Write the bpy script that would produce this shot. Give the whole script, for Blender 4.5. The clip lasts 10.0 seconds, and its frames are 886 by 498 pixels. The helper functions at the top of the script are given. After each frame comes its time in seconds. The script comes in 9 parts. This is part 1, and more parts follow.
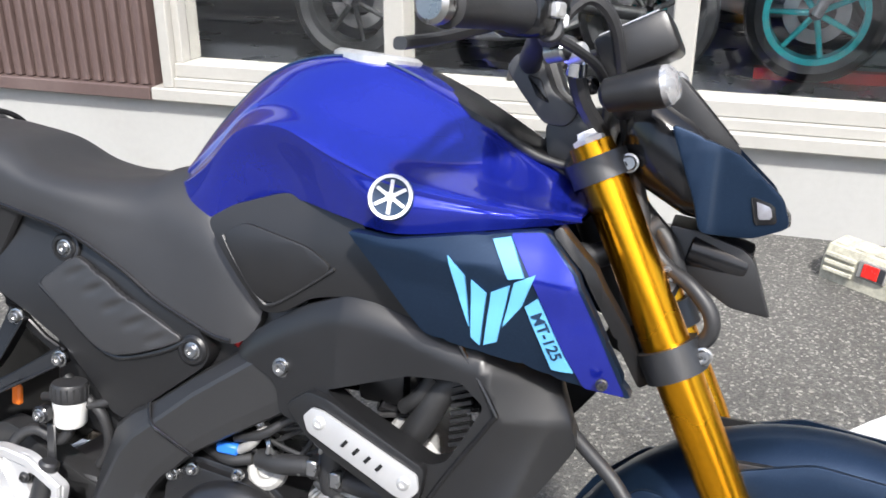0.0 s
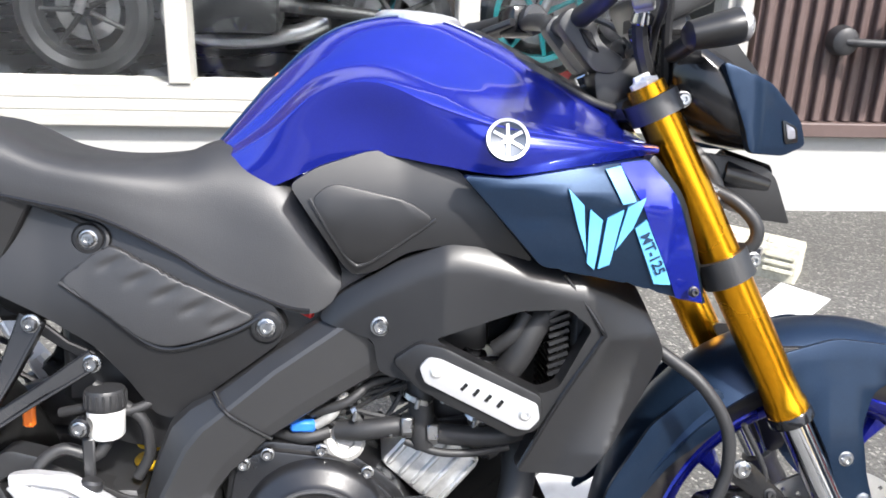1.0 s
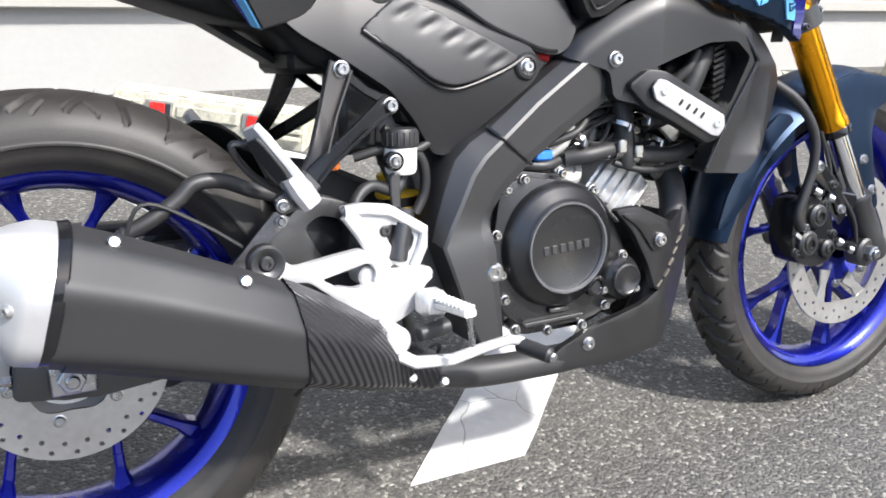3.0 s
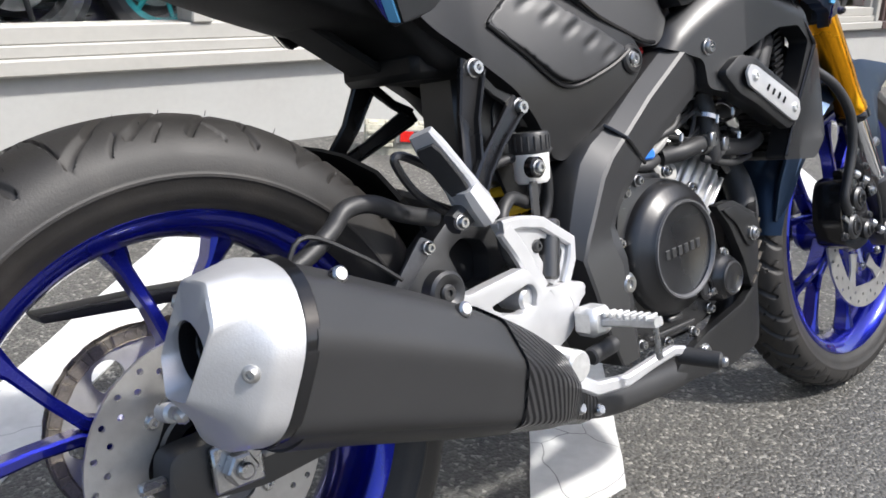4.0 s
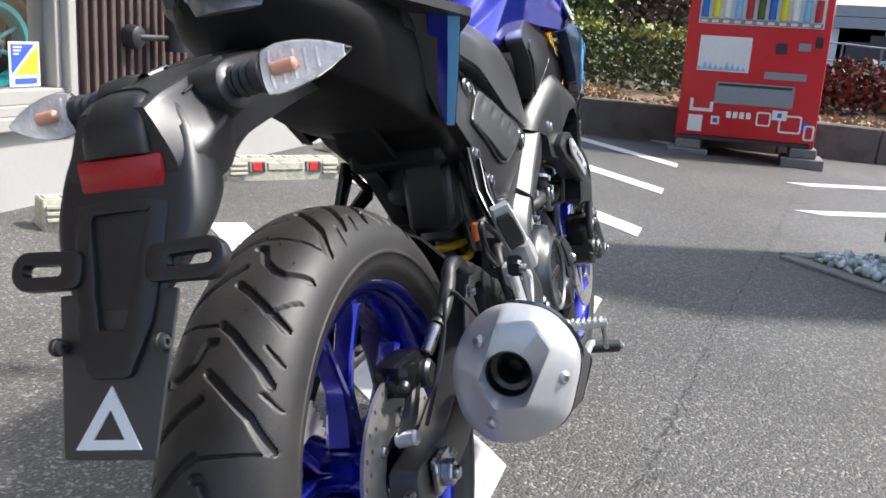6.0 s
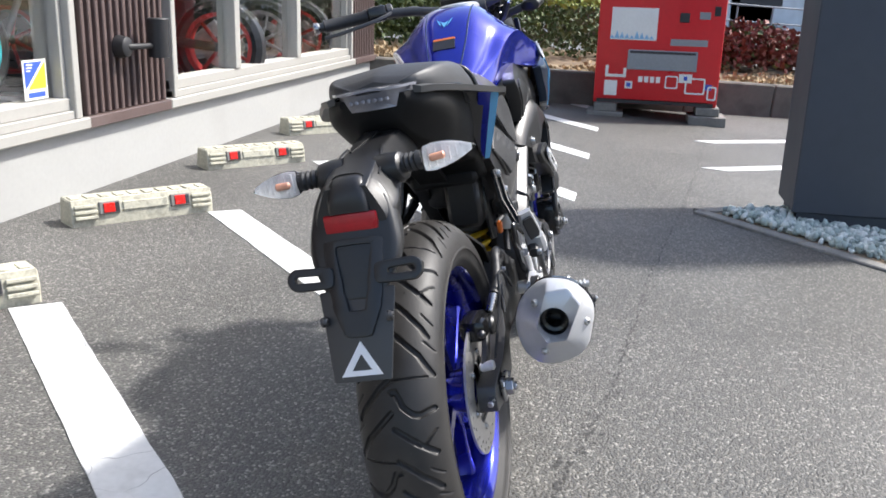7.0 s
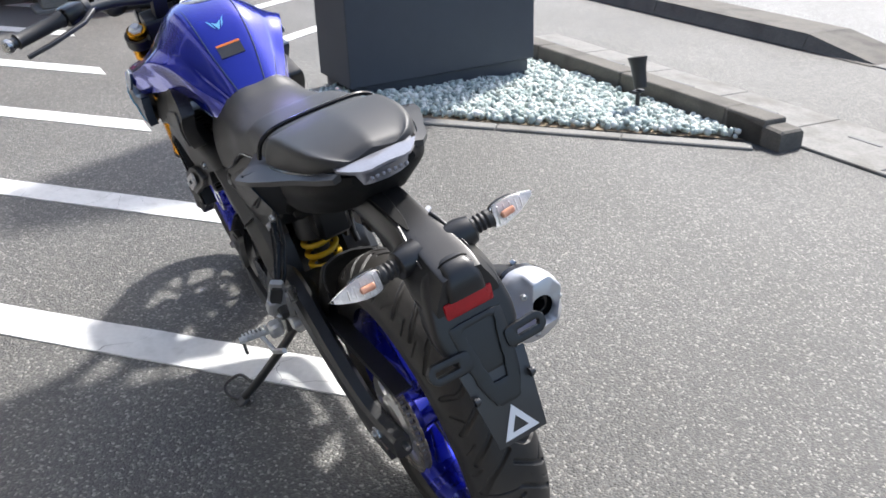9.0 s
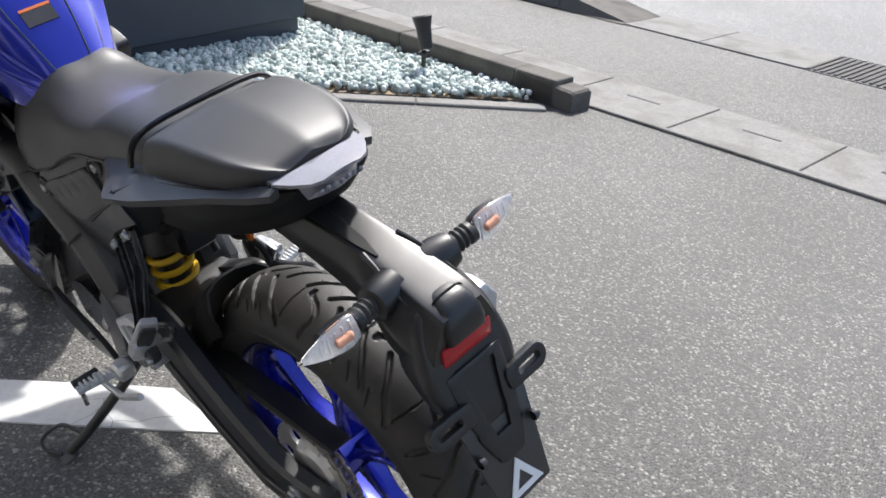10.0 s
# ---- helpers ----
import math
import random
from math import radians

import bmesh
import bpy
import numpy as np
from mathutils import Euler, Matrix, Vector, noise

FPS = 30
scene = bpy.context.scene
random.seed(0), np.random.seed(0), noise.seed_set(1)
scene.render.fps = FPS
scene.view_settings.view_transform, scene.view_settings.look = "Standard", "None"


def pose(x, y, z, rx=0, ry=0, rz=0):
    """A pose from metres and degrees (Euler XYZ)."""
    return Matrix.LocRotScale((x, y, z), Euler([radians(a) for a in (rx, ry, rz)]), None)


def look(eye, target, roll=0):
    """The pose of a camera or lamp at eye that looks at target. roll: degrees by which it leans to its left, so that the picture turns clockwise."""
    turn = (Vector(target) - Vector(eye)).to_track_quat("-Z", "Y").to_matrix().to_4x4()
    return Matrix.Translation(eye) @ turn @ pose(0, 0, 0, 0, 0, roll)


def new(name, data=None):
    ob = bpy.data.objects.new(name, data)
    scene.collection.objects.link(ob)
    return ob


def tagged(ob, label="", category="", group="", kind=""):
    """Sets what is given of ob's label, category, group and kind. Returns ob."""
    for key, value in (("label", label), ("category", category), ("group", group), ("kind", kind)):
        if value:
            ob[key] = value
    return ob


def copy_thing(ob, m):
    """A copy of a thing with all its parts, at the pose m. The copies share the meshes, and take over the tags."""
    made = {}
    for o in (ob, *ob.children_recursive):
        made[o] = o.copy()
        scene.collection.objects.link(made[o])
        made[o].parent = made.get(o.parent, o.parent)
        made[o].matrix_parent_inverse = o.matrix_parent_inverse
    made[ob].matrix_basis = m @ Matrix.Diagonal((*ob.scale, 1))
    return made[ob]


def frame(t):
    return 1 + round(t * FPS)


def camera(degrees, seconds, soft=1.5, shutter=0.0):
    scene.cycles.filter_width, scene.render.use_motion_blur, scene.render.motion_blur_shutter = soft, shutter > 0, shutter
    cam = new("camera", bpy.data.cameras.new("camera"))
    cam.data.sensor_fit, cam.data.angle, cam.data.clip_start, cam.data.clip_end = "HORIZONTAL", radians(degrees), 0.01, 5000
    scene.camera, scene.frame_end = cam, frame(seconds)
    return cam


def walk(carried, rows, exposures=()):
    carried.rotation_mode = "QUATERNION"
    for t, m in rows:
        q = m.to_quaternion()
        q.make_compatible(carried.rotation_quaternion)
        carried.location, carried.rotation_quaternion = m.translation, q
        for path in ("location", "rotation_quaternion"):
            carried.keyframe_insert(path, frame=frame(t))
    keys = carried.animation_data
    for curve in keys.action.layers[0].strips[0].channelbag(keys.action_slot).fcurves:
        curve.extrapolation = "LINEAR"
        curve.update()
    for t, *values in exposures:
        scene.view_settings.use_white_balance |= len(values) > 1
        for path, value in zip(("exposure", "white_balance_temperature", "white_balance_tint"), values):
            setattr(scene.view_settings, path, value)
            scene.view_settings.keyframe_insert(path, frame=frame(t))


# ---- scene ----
# The car park falls towards the road; everything that stands on it is laid out on its plane (z = 0) and tilted by SLOPE.
SLOPE = pose(0, 0, 0, 2.8, 0, 0)
UPRIGHT = pose(0, 0, 0, -2.8, 0, 0)

cam = camera(52.8, 10.0, soft=1.6, shutter=0.12)
ROWS = [
    (0.0, (1.161, -0.748, 1.206), (0.8869, 0.1120, 0.7764), -0.83),
    (0.5, (0.936, -0.775, 1.175), (0.7955, 0.1279, 0.7688), -0.45),
    (1.0, (0.716, -0.876, 1.144), (0.7994, 0.0352, 0.7396), 2.35),
    (1.5, (0.534, -1.020, 1.091), (0.7813, -0.1431, 0.6787), 5.25),
    (2.0, (0.358, -1.114, 1.034), (0.6767, -0.2661, 0.6095), 7.05),
    (2.5, (0.139, -1.082, 0.994), (0.5222, -0.2636, 0.5657), 6.48),
    (3.0, (-0.057, -0.966, 0.934), (0.3872, -0.1819, 0.5000), 6.42),
    (3.2, (-0.112, -0.904, 0.894), (0.3471, -0.1304, 0.4565), 5.84),
    (4.3, (-0.375, -0.582, 0.751), (0.3337, 0.0558, 0.4514), 3.63),
    (4.5, (-0.398, -0.524, 0.722), (0.3584, 0.0702, 0.4489), 3.41),
    (5.0, (-0.491, -0.385, 0.714), (0.3580, 0.0732, 0.4512), 4.26),
    (5.5, (-0.667, -0.296, 0.772), (0.2409, 0.0407, 0.5214), 6.63),
    (5.7, (-0.743, -0.294, 0.796), (0.1755, 0.0116, 0.5442), 6.60),
    (6.8, (-1.369, -0.249, 0.963), (-0.4198, -0.0617, 0.7083), 5.60),
    (7.0, (-1.465, -0.194, 1.016), (-0.5224, -0.0231, 0.7304), 4.72),
    (7.5, (-1.552, -0.012, 1.139), (-0.6305, 0.0570, 0.7560), 4.58),
    (8.0, (-1.535, 0.281, 1.230), (-0.6317, 0.2178, 0.8055), 3.78),
    (8.5, (-1.431, 0.522, 1.262), (-0.5703, 0.2552, 0.8290), 0.86),
    (9.0, (-1.262, 0.734, 1.281), (-0.4670, 0.2928, 0.8650), 0.56),
    (9.5, (-1.085, 0.869, 1.268), (-0.4078, 0.2790, 0.8291), 0.95),
    (10.0, (-0.842, 0.823, 1.229), (-0.2467, 0.1551, 0.7824), 4.84),
]
walk(cam, [(t, SLOPE @ look(eye, target, roll)) for t, eye, target, roll in ROWS],
     exposures=[(0.0, 0.93), (0.5, 1.07), (1.0, 1.31), (1.5, 1.43), (2.0, 1.47), (2.5, 1.46), (3.2, 0.97), (4.4, 0.65), (5.0, 0.59), (5.5, 0.71), (7.0, 0.97), (9.0, 0.95), (9.5, 0.98), (10.0, 0.74)])

# ---- light: a bright sun from the road side, with a clear sky ----
sun_way = (SLOPE.to_3x3() @ Vector((0.40, -0.64, 1.0))).normalized()
world = bpy.data.worlds.new("sky")
scene.world = world
world.use_nodes = True
wn = world.node_tree
sky = wn.nodes.new("ShaderNodeTexSky")
sky.sky_type = "NISHITA"
sky.sun_disc = False
sky.sun_elevation = math.asin(sun_way.z)
sky.sun_rotation = math.atan2(sun_way.x, sun_way.y)
sky.air_density, sky.dust_density, sky.ozone_density = 1.0, 2.5, 1.0
background = wn.nodes["Background"]
background.inputs["Strength"].default_value = 0.16
wn.links.new(sky.outputs["Color"], background.inputs["Color"])
sun = new("sun", bpy.data.lights.new("sun", "SUN"))
sun.data.energy, sun.data.angle, sun.data.color = 3.7, radians(3.4), (1.0, 0.98, 0.95)
sun.matrix_world = look(sun_way * 30, (0, 0, 0))
# ---- materials ----
def material(name, color, rough=0.5, metal=0.0, vary=0.12, scale=6.0, bump=0.0, bump_scale=200.0, coat=0.0, second=None,
             second_scale=1.5, second_amount=0.5, random_piece=0.0, spec=0.5, rough_vary=0.08):
    """A surface with broad and fine variation of its colour and gloss, and a fine relief."""
    m = bpy.data.materials.new(name)
    m.use_nodes = True
    t = m.node_tree
    b = t.nodes["Principled BSDF"]
    b.inputs["Metallic"].default_value = metal
    b.inputs["Coat Weight"].default_value = coat
    b.inputs["Coat Roughness"].default_value = 0.04
    b.inputs["Specular IOR Level"].default_value = spec
    co = t.nodes.new("ShaderNodeTexCoord")
    def noise_at(s, detail=5.0):
        n = t.nodes.new("ShaderNodeTexNoise")
        n.inputs["Scale"].default_value, n.inputs["Detail"].default_value = s, detail
        t.links.new(co.outputs["Object"], n.inputs["Vector"])
        return n
    fine, broad = noise_at(scale * 8), noise_at(scale)
    ramp = t.nodes.new("ShaderNodeMapRange")
    ramp.inputs["From Min"].default_value, ramp.inputs["From Max"].default_value = 0.3, 0.7
    ramp.inputs["To Min"].default_value, ramp.inputs["To Max"].default_value = 1 - vary, 1 + vary
    mixed = t.nodes.new("ShaderNodeMath")
    mixed.operation = "ADD"
    half = t.nodes.new("ShaderNodeMath")
    half.operation, half.inputs[1].default_value = "MULTIPLY", 0.5
    t.links.new(fine.outputs["Fac"], mixed.inputs[0])
    t.links.new(broad.outputs["Fac"], mixed.inputs[1])
    t.links.new(mixed.outputs[0], half.inputs[0])
    t.links.new(half.outputs[0], ramp.inputs["Value"])
    hue = t.nodes.new("ShaderNodeHueSaturation")
    t.links.new(ramp.outputs["Result"], hue.inputs["Value"])
    hue.inputs["Color"].default_value = (*color, 1)
    if second:
        mix = t.nodes.new("ShaderNodeMix")
        mix.data_type = "RGBA"
        mix.inputs["A"].default_value, mix.inputs["B"].default_value = (*color, 1), (*second, 1)
        spots = noise_at(second_scale, 8.0)
        edge = t.nodes.new("ShaderNodeMapRange")
        edge.inputs["From Min"].default_value, edge.inputs["From Max"].default_value = 0.5, 0.68
        edge.inputs["To Max"].default_value = second_amount
        t.links.new(spots.outputs["Fac"], edge.inputs["Value"])
        t.links.new(edge.outputs["Result"], mix.inputs["Factor"])
        t.links.new(mix.outputs["Result"], hue.inputs["Color"])
    last = hue
    if random_piece:
        info = t.nodes.new("ShaderNodeObjectInfo")
        r2 = t.nodes.new("ShaderNodeMapRange")
        r2.inputs["To Min"].default_value, r2.inputs["To Max"].default_value = 1 - random_piece, 1 + random_piece
        t.links.new(info.outputs["Random"], r2.inputs["Value"])
        last = t.nodes.new("ShaderNodeHueSaturation")
        t.links.new(hue.outputs["Color"], last.inputs["Color"])
        t.links.new(r2.outputs["Result"], last.inputs["Value"])
    t.links.new(last.outputs["Color"], b.inputs["Base Color"])
    rr = t.nodes.new("ShaderNodeMapRange")
    rr.inputs["From Min"].default_value, rr.inputs["From Max"].default_value = 0.3, 0.7
    rr.inputs["To Min"].default_value, rr.inputs["To Max"].default_value = max(rough - rough_vary, 0.02), min(rough + rough_vary, 1)
    t.links.new(broad.outputs["Fac"], rr.inputs["Value"])
    t.links.new(rr.outputs["Result"], b.inputs["Roughness"])
    if bump:
        relief = t.nodes.new("ShaderNodeBump")
        relief.inputs["Strength"].default_value, relief.inputs["Distance"].default_value = bump, 0.001
        grain = noise_at(bump_scale, 3.0)
        t.links.new(grain.outputs["Fac"], relief.inputs["Height"])
        t.links.new(relief.outputs["Normal"], b.inputs["Normal"])
    return m


def flakes(m, scale, amount, tint):
    """Bright flakes in a metallic paint."""
    t = m.node_tree
    b = t.nodes["Principled BSDF"]
    vor = t.nodes.new("ShaderNodeTexVoronoi")
    vor.inputs["Scale"].default_value = scale
    co = t.nodes.new("ShaderNodeTexCoord")
    t.links.new(co.outputs["Object"], vor.inputs["Vector"])
    old = b.inputs["Base Color"].links[0].from_socket
    mix = t.nodes.new("ShaderNodeMix")
    mix.data_type = "RGBA"
    sep = t.nodes.new("ShaderNodeMapRange")
    sep.inputs["From Min"].default_value, sep.inputs["From Max"].default_value = 0.6, 1.0
    sep.inputs["To Max"].default_value = amount
    t.links.new(vor.outputs["Color"], sep.inputs["Value"])
    t.links.new(sep.outputs["Result"], mix.inputs["Factor"])
    t.links.new(old, mix.inputs["A"])
    mix.inputs["B"].default_value = (*tint, 1)
    t.links.new(mix.outputs["Result"], b.inputs["Base Color"])
    return m


def glass(name, color=(1, 1, 1), rough=0.0, ior=1.45):
    m = bpy.data.materials.new(name)
    m.use_nodes = True
    b = m.node_tree.nodes["Principled BSDF"]
    b.inputs["Base Color"].default_value = (*color, 1)
    b.inputs["Transmission Weight"].default_value = 1.0
    b.inputs["Roughness"].default_value, b.inputs["IOR"].default_value = rough, ior
    return m


def asphalt_material(name, dark, light, stain):
    """Worn asphalt: pale chips in a dark binder, broad worn and oily patches."""
    m = bpy.data.materials.new(name)
    m.use_nodes = True
    t = m.node_tree
    b = t.nodes["Principled BSDF"]
    co = t.nodes.new("ShaderNodeTexCoord")
    chips = t.nodes.new("ShaderNodeTexVoronoi")
    chips.inputs["Scale"].default_value = 165.0
    fine = t.nodes.new("ShaderNodeTexNoise")
    fine.inputs["Scale"].default_value, fine.inputs["Detail"].default_value = 120.0, 4.0
    broad = t.nodes.new("ShaderNodeTexNoise")
    broad.inputs["Scale"].default_value, broad.inputs["Detail"].default_value = 0.9, 8.0
    for n in (chips, fine, broad):
        t.links.new(co.outputs["Object"], n.inputs["Vector"])
    sep = t.nodes.new("ShaderNodeSeparateColor")
    t.links.new(chips.outputs["Color"], sep.inputs["Color"])
    ramp = t.nodes.new("ShaderNodeValToRGB")
    e = ramp.color_ramp.elements
    e[0].position, e[0].color = 0.40, (*dark, 1)
    e[1].position, e[1].color = 0.985, (*light, 1)
    mid = ramp.color_ramp.elements.new(0.86)
    mid.color = (*[0.74 * d + 0.26 * l for d, l in zip(dark, light)], 1)
    t.links.new(sep.outputs["Red"], ramp.inputs["Fac"])
    mix = t.nodes.new("ShaderNodeMix")
    mix.data_type = "RGBA"
    mix.blend_type = "MULTIPLY"
    br = t.nodes.new("ShaderNodeMapRange")
    br.inputs["From Min"].default_value, br.inputs["From Max"].default_value = 0.35, 0.65
    br.inputs["To Min"].default_value, br.inputs["To Max"].default_value = 0.0, stain
    t.links.new(broad.outputs["Fac"], br.inputs["Value"])
    t.links.new(br.outputs["Result"], mix.inputs["Factor"])
    t.links.new(ramp.outputs["Color"], mix.inputs["A"])
    mix.inputs["B"].default_value = (0.55, 0.54, 0.52, 1)
    mul = t.nodes.new("ShaderNodeMix")
    mul.data_type, mul.blend_type = "RGBA", "MULTIPLY"
    mul.inputs["Factor"].default_value = 0.6
    t.links.new(mix.outputs["Result"], mul.inputs["A"])
    t.links.new(fine.outputs["Fac"], mul.inputs["B"])
    up = t.nodes.new("ShaderNodeHueSaturation")
    up.inputs["Value"].default_value = 1.5
    t.links.new(mul.outputs["Result"], up.inputs["Color"])
    t.links.new(up.outputs["Color"], b.inputs["Base Color"])
    b.inputs["Roughness"].default_value = 0.62
    b.inputs["Specular IOR Level"].default_value = 0.6
    relief = t.nodes.new("ShaderNodeBump")
    relief.inputs["Strength"].default_value, relief.inputs["Distance"].default_value = 0.6, 0.004
    h = t.nodes.new("ShaderNodeMath")
    h.operation = "MULTIPLY_ADD"
    h.inputs[1].default_value = -1.5
    t.links.new(chips.outputs["Distance"], h.inputs[0])
    t.links.new(fine.outputs["Fac"], h.inputs[2])
    t.links.new(h.outputs[0], relief.inputs["Height"])
    t.links.new(relief.outputs["Normal"], b.inputs["Normal"])
    return m


# ---- building helpers ----
def thing(name, m, label, category, group="", kind=""):
    """An empty at a thing's base, on the tilted ground."""
    ob = new(name)
    ob.empty_display_size = 0.1
    ob.matrix_world = SLOPE @ m
    return tagged(ob, label, category, group, kind)


def part(name, bm, mat, parent=None, label="", smooth=True, at=None, crease=38):
    """Links a bmesh as one mesh under a thing or a part."""
    me = bpy.data.meshes.new(name)
    bmesh.ops.recalc_face_normals(bm, faces=bm.faces)
    bm.to_mesh(me)
    bm.free()
    if smooth:
        me.shade_smooth()
        me.set_sharp_from_angle(angle=radians(crease))
    me.materials.append(mat)
    ob = new(name, me)
    if parent:
        ob.parent = parent
    if at is not None:
        ob.matrix_basis = at
    if label:
        ob["label"] = label
    return ob


def share(name, source, parent, at):
    """Another object on the mesh of an alike piece."""
    ob = new(name, source.data)
    ob.parent = parent
    ob.matrix_basis = at
    return ob


def structure(name, bm, mat, label, category, kind="structure", smooth=False, at=None):
    ob = part(name, bm, mat, None, "", smooth)
    ob.matrix_world = SLOPE @ (at or Matrix())
    return tagged(ob, label, category, "", kind)


def add_box(bm, x0, x1, y0, y1, z0, z1, bevel=0.0, seg=1):
    r = bmesh.ops.create_cube(bm, size=1.0, matrix=Matrix.Translation(((x0 + x1) / 2, (y0 + y1) / 2, (z0 + z1) / 2))
                              @ Matrix.Diagonal((x1 - x0, y1 - y0, z1 - z0, 1)))
    if bevel:
        edges = list({e for v in r["verts"] for e in v.link_edges})
        bmesh.ops.bevel(bm, geom=edges, offset=bevel, segments=seg, affect="EDGES", profile=0.5)
    return bm


def box(x0, x1, y0, y1, z0, z1, bevel=0.0, seg=1):
    return add_box(bmesh.new(), x0, x1, y0, y1, z0, z1, bevel, seg)


def frame_of(a, b):
    """A matrix at a whose z axis points to b."""
    d = (Vector(b) - Vector(a))
    return Matrix.Translation(a) @ d.to_track_quat("Z", "Y").to_matrix().to_4x4(), d.length


def add_lathe(bm, profile, m=None, seg=32, closed=False):
    """Turns a profile of (radius, height) round the z axis of m."""
    m = m or Matrix()
    rings = []
    for r, h in profile:
        if r < 1e-6:
            rings.append([bm.verts.new(m @ Vector((0, 0, h)))])
        else:
            rings.append([bm.verts.new(m @ Vector((r * math.cos(a), r * math.sin(a), h)))
                          for a in (2 * math.pi * k / seg for k in range(seg))])
    pairs = list(zip(rings, rings[1:])) + ([(rings[-1], rings[0])] if closed else [])
    for p, q in pairs:
        for k in range(seg):
            j = (k + 1) % seg
            f = [p[k % len(p)], p[j % len(p)], q[j % len(q)], q[k % len(q)]]
            f = list(dict.fromkeys(f))
            if len(f) > 2:
                bm.faces.new(f)
    return bm


def lathe(profile, m=None, seg=32, closed=False):
    return add_lathe(bmesh.new(), profile, m, seg, closed)


def add_rod(bm, a, b, r0, r1=None, seg=20, bevel=0.0):
    """A capped round bar from a to b."""
    r1 = r0 if r1 is None else r1
    m, n = frame_of(a, b)
    e = min(bevel, r0 * 0.6, n * 0.4)
    prof = [(0, 0), (r0 - e, 0), (r0, e), (r1, n - e), (r1 - e, n), (0, n)] if e else [(0, 0), (r0, 0), (r1, n), (0, n)]
    return add_lathe(bm, prof, m, seg)


def rod(a, b, r0, r1=None, seg=20, bevel=0.002):
    return add_rod(bmesh.new(), a, b, r0, r1, seg, bevel)


def spline(pts, n=8, closed=False):
    """A smooth line through points."""
    p = [Vector(q) for q in pts]
    out, k = [], len(p)
    for i in range(k if closed else k - 1):
        if closed:
            a, b, c, d = p[i - 1], p[i], p[(i + 1) % k], p[(i + 2) % k]
        else:
            a, b, c, d = p[max(i - 1, 0)], p[i], p[i + 1], p[min(i + 2, k - 1)]
        for s in range(n):
            u = s / n
            out.append(0.5 * (2 * b + (c - a) * u + (2 * a - 5 * b + 4 * c - d) * u * u + (3 * b - a - 3 * c + d) * u ** 3))
    return out if closed else out + [p[-1]]


def add_tube(bm, pts, r, seg=12, n=6, smooth=True):
    """A round hose along a smooth line. r: one radius, or one for each end."""
    line = spline(pts, n) if smooth else [Vector(p) for p in pts]
    rings, up = [], None
    for i, p in enumerate(line):
        d = (line[min(i + 1, len(line) - 1)] - line[max(i - 1, 0)]).normalized()
        if up is None:
            up = d.orthogonal().normalized()
        up = (up - d * up.dot(d)).normalized()
        side = d.cross(up)
        rad = r if not isinstance(r, tuple) else r[0] + (r[1] - r[0]) * i / (len(line) - 1)
        rings.append([bm.verts.new(p + rad * (math.cos(a) * up + math.sin(a) * side)) for a in (2 * math.pi * k / seg for k in range(seg))])
    for p, q in zip(rings, rings[1:]):
        for k in range(seg):
            bm.faces.new((p[k], p[(k + 1) % seg], q[(k + 1) % seg], q[k]))
    bm.faces.new(rings[0])
    bm.faces.new(rings[-1])
    return bm


def tube(pts, r, seg=12, n=6, smooth=True):
    return add_tube(bmesh.new(), pts, r, seg, n, smooth)


def rounded(pts, r, seg=4):
    """A closed outline with its corners rounded."""
    out, k = [], len(pts)
    for i in range(k):
        a, b, c = (Vector(pts[j % k]) for j in (i - 1, i, i + 1))
        u, v = (a - b), (c - b)
        d = min(r, u.length * 0.45, v.length * 0.45)
        p, q = b + u.normalized() * d, b + v.normalized() * d
        for s in range(seg + 1):
            w = s / seg
            out.append((1 - w) ** 2 * p + 2 * w * (1 - w) * b + w * w * q)
    return out


